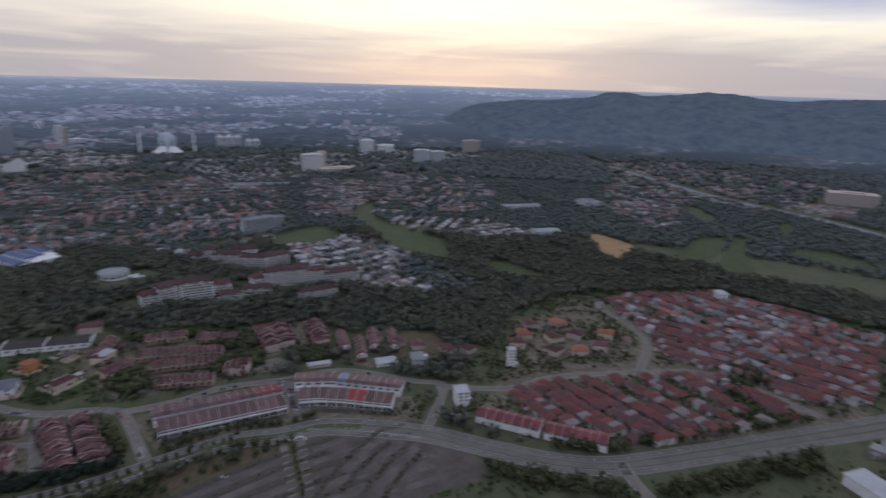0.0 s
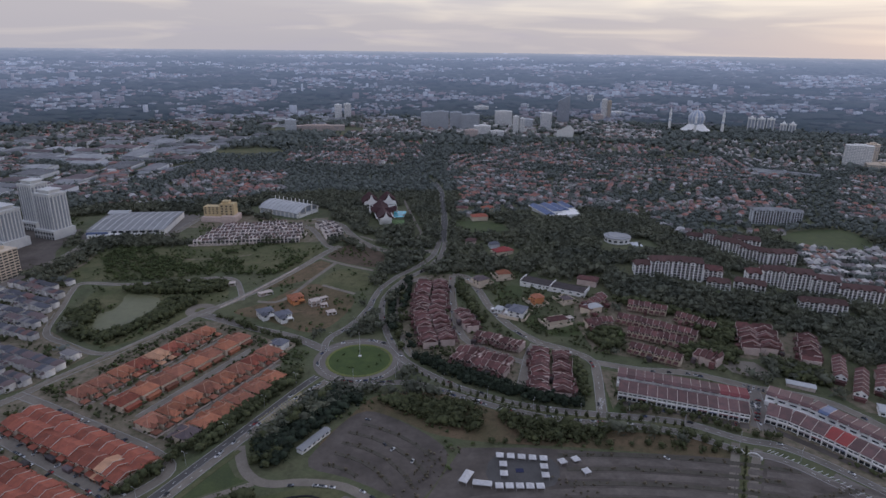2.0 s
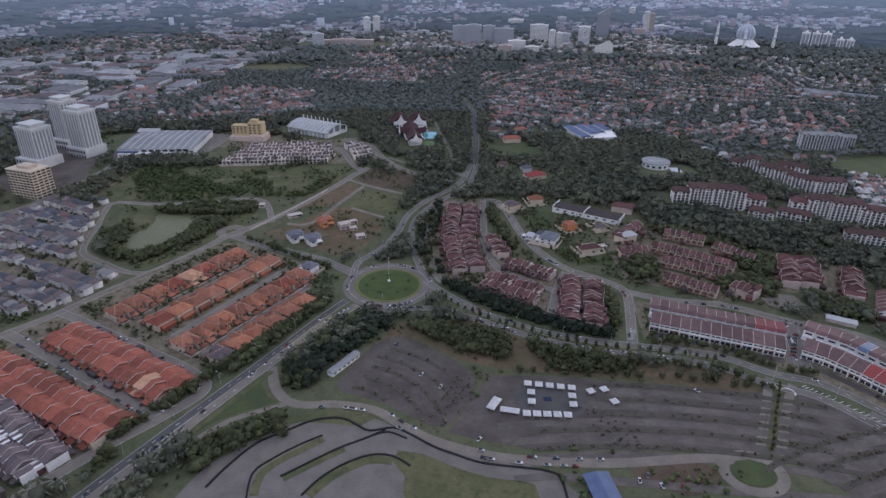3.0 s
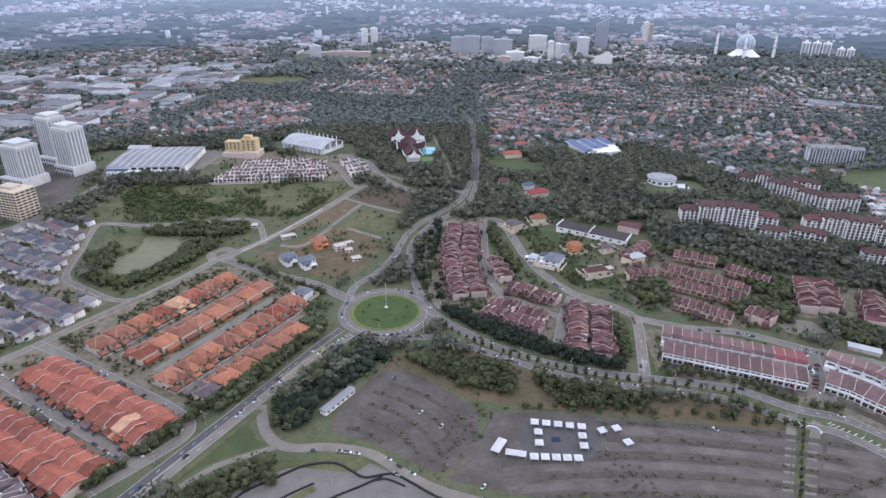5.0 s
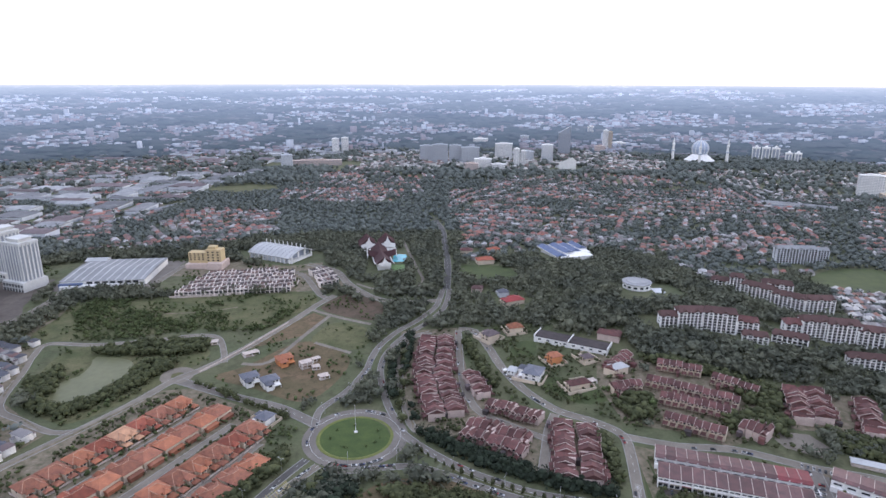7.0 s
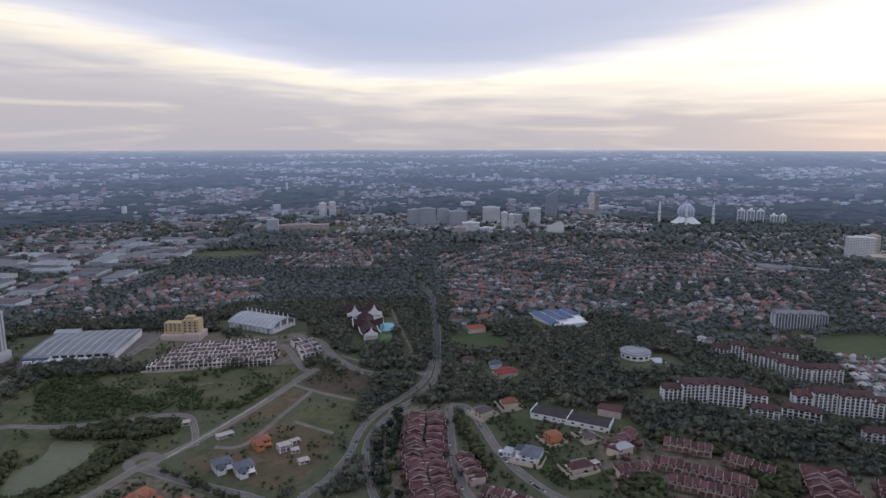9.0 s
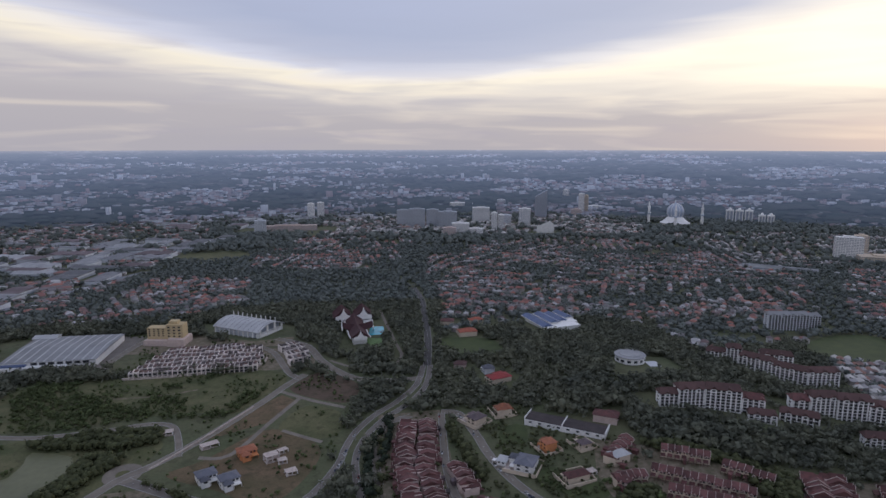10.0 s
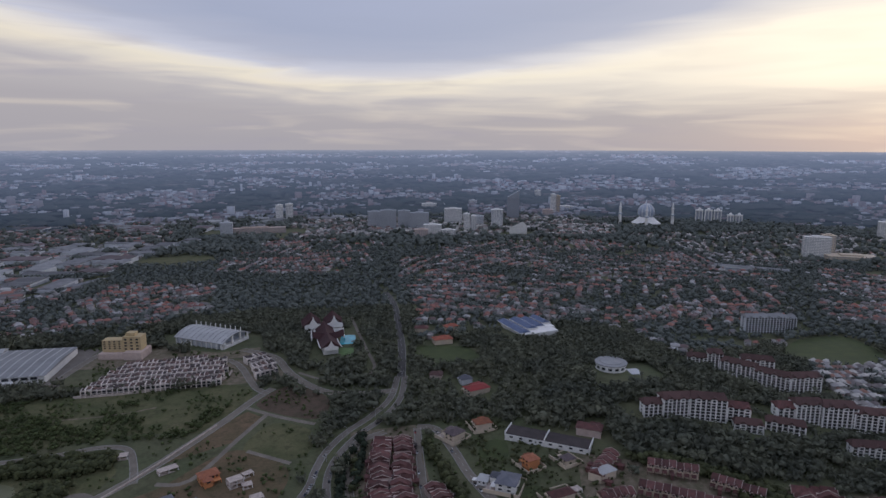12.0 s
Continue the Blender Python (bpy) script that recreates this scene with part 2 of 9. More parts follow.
M["roof_sunburnt"] = mat("sunburnt_orange_tiles", (0.31, 0.128, 0.078), (0.20, 0.088, 0.060), 3, 0.8, 0.4, "object", 0.3, fine=0.7)
M["roof_peach"] = mat("peach_roof_tiles", (0.58, 0.33, 0.20), None, 6, 0.8, 0.3)
M["roof_mixed"] = mat("mixed_house_roofs", None, None, 30, 0.8, 0.0, "island", ramp=[(0.232, 0.112, 0.097), (0.17, 0.145, 0.142), (0.295, 0.122, 0.096), (0.26, 0.25, 0.25), (0.205, 0.108, 0.099), (0.17, 0.16, 0.162), (0.30, 0.142, 0.112), (0.38, 0.375, 0.375), (0.18, 0.165, 0.165), (0.235, 0.122, 0.106), (0.15, 0.108, 0.106), (0.46, 0.455, 0.45)])
M["roof_reds"] = mat("faded_red_house_roofs", None, None, 20, 0.8, 0.0, "island", ramp=[(0.165, 0.060, 0.054), (0.13, 0.054, 0.050), (0.20, 0.074, 0.060), (0.15, 0.068, 0.062), (0.18, 0.062, 0.055), (0.12, 0.062, 0.060), (0.15, 0.056, 0.050), (0.26, 0.22, 0.21), (0.17, 0.060, 0.054), (0.22, 0.10, 0.075)])
M["roof_crimson"] = mat("crimson_roof_sheets", (0.205, 0.054, 0.058), (0.150, 0.048, 0.050), 6, 0.75, 0.2, "object", 0.15)
M["strip"] = mat("dark_planted_soil", (0.098, 0.086, 0.070), (0.070, 0.066, 0.050), 5, 0.95, 0.4)
M["roof_pale"] = mat("pale_house_roofs", None, None, 30, 0.8, 0.0, "island", ramp=[(0.42, 0.40, 0.38), (0.26, 0.245, 0.235), (0.20, 0.13, 0.115), (0.34, 0.33, 0.33), (0.52, 0.50, 0.47), (0.17, 0.15, 0.15), (0.28, 0.16, 0.125)])
M["wall_cream"] = mat("cream_render", (0.62, 0.52, 0.40), (0.50, 0.42, 0.33), 5, 0.85, 0.1, "object", 0.12)
M["wall_pink"] = mat("pale_pink_render", (0.56, 0.45, 0.40), (0.45, 0.36, 0.32), 5, 0.85, 0.1, "object", 0.15)
M["wall_white"] = mat("white_render", (0.84, 0.83, 0.80), (0.70, 0.69, 0.67), 7, 0.8, 0.1, "object", 0.08)
M["wall_mixed"] = mat("mixed_house_walls", None, None, 20, 0.85, 0.0, "island", ramp=[(0.54, 0.52, 0.50), (0.38, 0.35, 0.33), (0.70, 0.69, 0.68), (0.33, 0.30, 0.285), (0.60, 0.58, 0.56)])
M["wall_tower"] = mat("weathered_tower_render", (0.60, 0.60, 0.585), (0.48, 0.485, 0.48), 12, 0.85, 0.1)
M["wall_brownish"] = mat("weathered_estate_walls", None, None, 8, 0.9, 0.0, "island", ramp=[(0.30, 0.24, 0.21), (0.42, 0.36, 0.33), (0.24, 0.19, 0.17), (0.36, 0.29, 0.25), (0.60, 0.57, 0.54), (0.28, 0.23, 0.21)])
M["wall_grey"] = mat("grey_cladding", (0.58, 0.60, 0.63), (0.50, 0.52, 0.55), 9, 0.7)
M["wall_dark"] = mat("blue_grey_curtain_wall", (0.34, 0.37, 0.42), (0.28, 0.31, 0.36), 12, 0.45)
M["wall_yellow"] = mat("yellow_render", (0.54, 0.42, 0.23), (0.44, 0.35, 0.21), 6, 0.85)
M["wall_orange"] = mat("orange_render", (0.62, 0.25, 0.10), (0.5, 0.22, 0.1), 6, 0.85)
M["ridge"] = mat("pale_mortar_ridge", (0.48, 0.30, 0.21), None, 3, 0.9)
M["party"] = mat("weathered_parapet", (0.62, 0.54, 0.48), (0.36, 0.30, 0.27), 2.5, 0.9)
M["glass"] = mat("dark_window_glass", (0.030, 0.034, 0.040), (0.045, 0.05, 0.055), 9, 0.2, spec=0.3)
# window glass lightened: the haze over far towers is painted into it
M["glass_haze"] = mat("hazy_window_glass", (0.22, 0.24, 0.275), (0.27, 0.285, 0.31), 12, 0.4)
M["glass_blue"] = mat("blue_tinted_glass", (0.10, 0.15, 0.24), (0.08, 0.12, 0.19), 9, 0.2, spec=0.6)
M["metal_white"] = mat("white_metal_roof", (0.50, 0.505, 0.505), (0.38, 0.385, 0.39), 16, 0.8, spec=0.1)
M["metal_grey"] = mat("grey_metal_roof", (0.29, 0.295, 0.30), (0.22, 0.225, 0.23), 20, 0.8, spec=0.1)
M["shed_a"] = mat("pale_shed_sheets", (0.34, 0.345, 0.35), (0.22, 0.225, 0.235), 22, 0.8, rand="object", spread=0.3, spec=0.1)
M["shed_b"] = mat("grey_shed_sheets", (0.22, 0.222, 0.23), (0.145, 0.147, 0.155), 22, 0.8, rand="object", spread=0.3, spec=0.1)
M["hedge"] = mat("clipped_hedge", (0.17, 0.18, 0.055), (0.12, 0.14, 0.045), 3, 0.9, 0.5)
M["leaf_dark"] = mat("dark_belt_leaves", (0.032, 0.042, 0.027), (0.022, 0.030, 0.021), 6, 0.85, 0.6, "island", 0.4, fine=1.0, spec=0.1)
M["sign"] = mat("shop_sign_boards", None, None, 3, 0.6, 0.0, "object", ramp=[(0.30, 0.14, 0.13), (0.6, 0.58, 0.55), (0.20, 0.22, 0.30), (0.42, 0.38, 0.30), (0.62, 0.6, 0.58), (0.30, 0.27, 0.26), (0.5, 0.5, 0.5)])
# shade inside the balcony recesses, put into a near-black matte colour
M["recess"] = mat("shaded_balcony_recess", (0.042, 0.040, 0.040), (0.028, 0.028, 0.029), 5, 0.9)
M["steel"] = mat("painted_steel", (0.50, 0.51, 0.52), None, 2, 0.5, metal=0.3)
M["canvas"] = mat("white_tent_canvas", (0.64, 0.63, 0.63), (0.52, 0.51, 0.51), 3, 0.7, rand="object", spread=0.06)
M["canvas_blue"] = mat("blue_stage_carpet", (0.030, 0.036, 0.085), None, 3, 0.9)
M["blue_roof"] = mat("blue_metal_roof", (0.115, 0.155, 0.27), (0.085, 0.115, 0.20), 6, 0.55)
M["pool"] = mat("pool_water", (0.06, 0.42, 0.50), None, 9, 0.1, spec=0.6)
M["court"] = mat("green_court", (0.16, 0.25, 0.10), None, 9, 0.8)
M["dome_blue"] = mat("pale_blue_dome_panels", (0.30, 0.36, 0.47), (0.42, 0.47, 0.55), 9, 0.4)
M["rubber"] = mat("tyre_rubber", (0.02, 0.02, 0.02), None, 1, 0.9)
M["car"] = mat("car_paint", None, None, 3, 0.3, 0.0, "object", ramp=[(0.70, 0.70, 0.70), (0.04, 0.04, 0.045), (0.45, 0.46, 0.48), (0.66, 0.66, 0.64), (0.20, 0.21, 0.23), (0.30, 0.03, 0.03), (0.72, 0.72, 0.72), (0.06, 0.08, 0.16)])

# far land that rises to the horizon: dim, evening haze painted on as emission
bm_ = bpy.data.materials.new("far_land")
bm_.use_nodes = True
ft = bm_.node_tree
fb = ft.nodes["Principled BSDF"]
fb.inputs["Roughness"].default_value = 1.0
fb.inputs["Specular IOR Level"].default_value = 0.0
fgeo = ft.nodes.new("ShaderNodeNewGeometry")
fmap = ft.nodes.new("ShaderNodeMapping")
fmap.inputs["Scale"].default_value = (1.0, 1.0, 1.0)
ft.links.new(fgeo.outputs["Position"], fmap.inputs[0])
fn1 = node(ft, "ShaderNodeTexNoise", Scale=0.0034, Detail=8.0, Roughness=0.66)
fn2 = node(ft, "ShaderNodeTexVoronoi", Scale=0.035)
fn3 = node(ft, "ShaderNodeTexNoise", Scale=0.0016, Detail=4.0)
for n_ in (fn1, fn2, fn3):
    ft.links.new(fmap.outputs[0], n_.inputs["Vector"])
town = math_node(ft, "MULTIPLY", math_node(ft, "SUBTRACT", fn1.outputs[0], 0.47, True), 4.0, True)
speck = ramp_node(ft, fn2.outputs["Color"], [(0.0, (0.05, 0.055, 0.05)), (0.35, (0.10, 0.085, 0.08)), (0.62, (0.19, 0.15, 0.14)), (0.86, (0.36, 0.36, 0.37))])
woods = mix_node(ft, fn3.outputs[0], (0.025, 0.034, 0.026), (0.045, 0.055, 0.045))
ft.links.new(mix_node(ft, town, woods, speck), fb.inputs["Base Color"])
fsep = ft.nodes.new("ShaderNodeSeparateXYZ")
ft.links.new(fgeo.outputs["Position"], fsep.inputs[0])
# bluish haze put into the emission, brighter with height
haze_height = math_node(ft, "MULTIPLY", math_node(ft, "ADD", fsep.outputs[2], 40.0), 1 / 270.0, True)
HAZE_GLOW = [(0.0, (0.020, 0.027, 0.040)), (0.45, (0.078, 0.098, 0.138)), (0.80, (0.145, 0.174, 0.232)), (0.93, (0.205, 0.232, 0.290)), (1.0, (0.30, 0.312, 0.35))]
haze_glow = ramp_node(ft, haze_height, HAZE_GLOW)
ft.links.new(haze_glow, fb.inputs["Emission Color"])
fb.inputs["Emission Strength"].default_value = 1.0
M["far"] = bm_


def haze_painted(name, cols):
    """A far material with the far land's haze painted into its emission."""
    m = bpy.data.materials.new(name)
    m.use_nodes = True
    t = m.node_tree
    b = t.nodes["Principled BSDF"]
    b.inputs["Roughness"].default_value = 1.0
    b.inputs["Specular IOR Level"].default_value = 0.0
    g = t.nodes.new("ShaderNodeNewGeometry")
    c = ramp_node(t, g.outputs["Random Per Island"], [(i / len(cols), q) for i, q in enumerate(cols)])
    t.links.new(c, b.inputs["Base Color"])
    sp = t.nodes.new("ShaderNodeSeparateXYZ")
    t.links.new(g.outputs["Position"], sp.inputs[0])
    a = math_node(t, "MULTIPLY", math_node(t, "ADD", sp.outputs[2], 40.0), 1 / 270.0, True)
    v = ramp_node(t, a, HAZE_GLOW)
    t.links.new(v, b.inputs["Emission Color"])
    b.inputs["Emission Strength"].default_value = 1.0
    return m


M["far_roofs"] = haze_painted("far_roofs", [(0.16, 0.13, 0.13), (0.24, 0.22, 0.22), (0.22, 0.15, 0.14), (0.30, 0.30, 0.31), (0.20, 0.20, 0.21), (0.40, 0.41, 0.43)])
M["far_woods"] = haze_painted("far_woods", [(0.030, 0.038, 0.034), (0.045, 0.055, 0.046), (0.055, 0.060, 0.052)])
hm = bpy.data.materials.new("far_forest_hill")
hm.use_nodes = True
ht = hm.node_tree
hb = ht.nodes["Principled BSDF"]
hb.inputs["Roughness"].default_value = 1.0
hb.inputs["Specular IOR Level"].default_value = 0.0
hgeo = ht.nodes.new("ShaderNodeNewGeometry")
hn = node(ht, "ShaderNodeTexNoise", Scale=0.016, Detail=8.0, Roughness=0.75)
ht.links.new(hgeo.outputs["Position"], hn.inputs["Vector"])
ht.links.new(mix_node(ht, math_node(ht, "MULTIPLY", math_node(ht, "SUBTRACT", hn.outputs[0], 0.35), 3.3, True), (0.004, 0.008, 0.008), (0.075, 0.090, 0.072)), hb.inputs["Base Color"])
# blue distance haze painted on the ridges as an even emission
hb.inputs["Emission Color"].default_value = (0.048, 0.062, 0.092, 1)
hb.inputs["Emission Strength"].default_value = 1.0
M["far_hill"] = hm


# ---------------------------------------------------------------- terrain
def ease(t):
    t = np.clip(t, 0, 1)
    return t * t * (3 - 2 * t)


def terrain(x, y):
    hill = 28 * np.exp(-((x - 320) ** 2 + (y - 720) ** 2) / (2 * 140 ** 2))
    rise = 16 * ease((y - 520) / 350) * (1 - ease((x - 150) / 250)) * (1 - ease((y - 1000) / 350))
    knoll = 8 * np.exp(-((x + 10) ** 2 + (y - 925) ** 2) / (2 * 70 ** 2))
    return hill + rise + knoll - 45 * np.clip((np.hypot(x, y) - 1100) / 1600, 0, 1)


def tz(x, y):
    return float(terrain(x, y))


# ---------------------------------------------------------------- mesh helpers
class Shape:
    """Collects vertices and faces of one mesh."""

    def __init__(self):
        self.v, self.f = [], []

    def add(self, verts, faces, m=None):
        k = len(self.v)
        self.v += [tuple(m @ Vector(p)) for p in verts] if m else [tuple(p) for p in verts]
        self.f += [tuple(i + k for i in f) for f in faces]
        return self

    def box(self, x0, x1, y0, y1, z0, z1, m=None):
        p = [(x, y, z) for z in (z0, z1) for x, y in ((x0, y0), (x1, y0), (x1, y1), (x0, y1))]
        return self.add(p, [(3, 2, 1, 0), (4, 5, 6, 7), (0, 1, 5, 4), (1, 2, 6, 5), (2, 3, 7, 6), (3, 0, 4, 7)], m)

    def hip(self, x0, x1, y0, y1, z, h, inset=None, thick=0.25, m=None):
        """A hipped roof (inset 0: gabled) whose ridge runs along the longer side."""
        w, d = x1 - x0, y1 - y0
        if w >= d:
            i = d / 2 if inset is None else inset
            a, b = (x0 + i, (y0 + y1) / 2, z + h), (x1 - i, (y0 + y1) / 2, z + h)
            top = [(4, 5, 9, 8), (5, 6, 9), (6, 7, 8, 9), (7, 4, 8)]
        else:
            i = w / 2 if inset is None else inset
            a, b = ((x0 + x1) / 2, y0 + i, z + h), ((x0 + x1) / 2, y1 - i, z + h)
            top = [(4, 5, 8), (5, 6, 9, 8), (6, 7, 9), (7, 4, 8, 9)]
        p = [(x, y, zz) for zz in (z - thick, z) for x, y in ((x0, y0), (x1, y0), (x1, y1), (x0, y1))] + [a, b]
        return self.add(p, [(3, 2, 1, 0), (0, 1, 5, 4), (1, 2, 6, 5), (2, 3, 7, 6), (3, 0, 4, 7)] + top, m)

    def tube(self, r0, r1, z0, z1, n=8, x=0, y=0, m=None):
        p = [(x + r * math.cos(2 * math.pi * i / n), y + r * math.sin(2 * math.pi * i / n), z) for r, z in ((r0, z0), (r1, z1)) for i in range(n)]
        return self.add(p, [(i, (i + 1) % n, n + (i + 1) % n, n + i) for i in range(n)] + [tuple(range(n - 1, -1, -1)), tuple(range(n, 2 * n))], m)

    def lathe(self, profile, n=16, m=None):
        p = [(r * math.cos(2 * math.pi * i / n), r * math.sin(2 * math.pi * i / n), z) for r, z in profile for i in range(n)]
        f = [(k * n + i, k * n + (i + 1) % n, (k + 1) * n + (i + 1) % n, (k + 1) * n + i) for k in range(len(profile) - 1) for i in range(n)]
        return self.add(p, f + [tuple(range((len(profile) - 1) * n, len(profile) * n))], m)

    def beam(self, a, b, w, h):
        """A bar from a to b."""
        a, b = Vector(a), Vector(b)
        d = (b - a).normalized()
        s = d.cross(Vector((0, 0, 1)))
        s = (s.normalized() if s.length > 1e-4 else Vector((1, 0, 0))) * w / 2
        u = s.cross(d).normalized() * h / 2
        p = [q + i * s + j * u for q in (a, b) for i, j in ((-1, -1), (1, -1), (1, 1), (-1, 1))]
        return self.add(p, [(0, 1, 2, 3), (7, 6, 5, 4), (0, 4, 5, 1), (1, 5, 6, 2), (2, 6, 7, 3), (3, 7, 4, 0)])

    def mesh(self, name, material):
        me = bpy.data.meshes.new(name)
        me.from_pydata(self.v, [], self.f)
        me.materials.append(material)
        return me


def part(name, shape, material, parent=None, label="", at=None, kind=""):
    me = shape if isinstance(shape, bpy.types.Mesh) else shape.mesh(name, material)
    ob = new(name, me)
    ob.parent = parent
    if at is not None:
        ob.matrix_basis = at
    return tagged(ob, label, kind=kind)


def thing(name, label, category, group="", at=None, kind=""):
    ob = new(name)
    ob.empty_display_size = 2
    if at is not None:
        ob.matrix_basis = at
    return tagged(ob, label, category, group, kind)


def big_mesh(name, verts, faces, material):
    """A mesh straight from arrays; faces all with the same number of corners."""
    verts, faces = np.asarray(verts, np.float32), np.asarray(faces, np.int32)
    me = bpy.data.meshes.new(name)
    k = faces.shape[1]
    me.vertices.add(len(verts))
    me.vertices.foreach_set("co", verts.ravel())
    me.loops.add(faces.size)
    me.loops.foreach_set("vertex_index", faces.ravel())
    me.polygons.add(len(faces))
    me.polygons.foreach_set("loop_start", np.arange(0, faces.size, k, dtype=np.int32))
    me.update(calc_edges=True)
    me.materials.append(material)
    return me


# ---------------------------------------------------------------- occupancy of the plan, so that trees keep off roads and roofs
CELL, OX, OY, NX, NY = 3.0, -1700.0, -300.0, 1600, 1150
taken = np.zeros((NY, NX), bool)
gx, gy = np.meshgrid(OX + (np.arange(NX) + 0.5) * CELL, OY + (np.arange(NY) + 0.5) * CELL)


def take_line(pts, radius):
    for (x0, y0), (x1, y1) in zip(pts, pts[1:]):
        n = max(1, int(math.hypot(x1 - x0, y1 - y0) / CELL))
        for k in range(n + 1):
            x, y = x0 + (x1 - x0) * k / n, y0 + (y1 - y0) * k / n
            i0, i1 = int((x - radius - OX) / CELL), int((x + radius - OX) / CELL)
            j0, j1 = int((y - radius - OY) / CELL), int((y + radius - OY) / CELL)
            taken[max(j0, 0):max(j1 + 1, 0), max(i0, 0):max(i1 + 1, 0)] = True


def inside(poly, x, y):
    hit = np.zeros(np.shape(x), bool)
    for (x0, y0), (x1, y1) in zip(poly, poly[1:] + poly[:1]):
        cross = ((y0 > y) != (y1 > y)) & (x < (x1 - x0) * (y - y0) / ((y1 - y0) or 1e-9) + x0)
        hit ^= cross
    return hit


def take_poly(poly):
    taken[inside(poly, gx, gy)] = True


def is_taken(x, y):
    i, j = ((np.asarray(x) - OX) / CELL).astype(int), ((np.asarray(y) - OY) / CELL).astype(int)
    ok = (i >= 0) & (i < NX) & (j >= 0) & (j < NY)
    return np.where(ok, taken[np.clip(j, 0, NY - 1), np.clip(i, 0, NX - 1)], False)


# ---------------------------------------------------------------- ground, far land and hills
def ground_sheet():
    xs = np.concatenate([np.linspace(-4900, -760, 60), np.arange(-740, 1000, 10.0), np.linspace(1020, 4900, 60)])
    ys = np.concatenate([np.linspace(-4900, -60, 40), np.arange(-50, 1100, 10.0), np.linspace(1120, 4900, 90)])
    X, Y = np.meshgrid(xs, ys)
    Z = terrain(X, Y)
    n, m = len(xs), len(ys)
    i = (np.arange(m - 1)[:, None] * n + np.arange(n - 1)).ravel()
    me = big_mesh("ground", np.stack([X, Y, Z], -1).reshape(-1, 3), np.stack([i, i + 1, i + n + 1, i + n], -1), M["ground"])
    tagged(new("ground", me), "scrubby green and brown open land of the suburb", "ground", kind="structure")


def far_land():
    n, rings = 240, 26
    a = np.linspace(0, 2 * math.pi, n, endpoint=False)
    rows = []
    for k in range(rings):
        u = k / (rings - 1)
        r = 2850 + 2000 * u
        z = -46 + (229 + 46) * u ** 0.92 + 7 * np.sin(a * 9 + k) * math.sin(math.pi * u)
        rows.append(np.stack([r * np.sin(a), r * np.cos(a), z + 0 * a], -1))
    i = (np.arange(rings - 1)[:, None] * n + np.arange(n)).ravel()
    j = (np.arange(rings - 1)[:, None] * n + (np.arange(n) + 1) % n).ravel()
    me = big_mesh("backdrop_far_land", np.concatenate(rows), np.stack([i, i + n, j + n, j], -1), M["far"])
    tagged(new("backdrop_far_land", me), "far land with painted blue haze, towns and woods up to the horizon", "far land", kind="structure")


def far_hill(name, az0, az1, r0, depth, tops, label):
    """A wooded ridge between two headings; tops: its height along the way."""
    n, m = 170, 22
    v = []
    for i in range(n):
        s = i / (n - 1)
        top = float(np.interp(az0 + (az1 - az0) * s, [p[0] for p in tops], [p[1] for p in tops]))
        for j in range(m):
            u = j / (m - 1)
            a = radians(az0 + (az1 - az0) * s)
            r = r0 + depth * u
            rough = noise.noise((r * 0.004, a * 14, 3.1)) * 16 + noise.noise((r * 0.015, a * 60, 7.1)) * 6
            z = -50 + (top + 50) * math.sin(min(u * 1.12, 1) * math.pi / 2) ** 1.25 + rough * math.sin(math.pi * min(u * 0.9 + 0.02, 1)) + noise.noise((a * 130, u * 3, 1.7)) * 5 * u
            v.append((r * math.sin(a), r * math.cos(a), z))
    i = (np.arange(n - 1)[:, None] * m + np.arange(m - 1)).ravel()
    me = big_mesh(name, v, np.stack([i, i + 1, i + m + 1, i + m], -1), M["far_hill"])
    tagged(new(name, me), label, "hill", kind="structure")


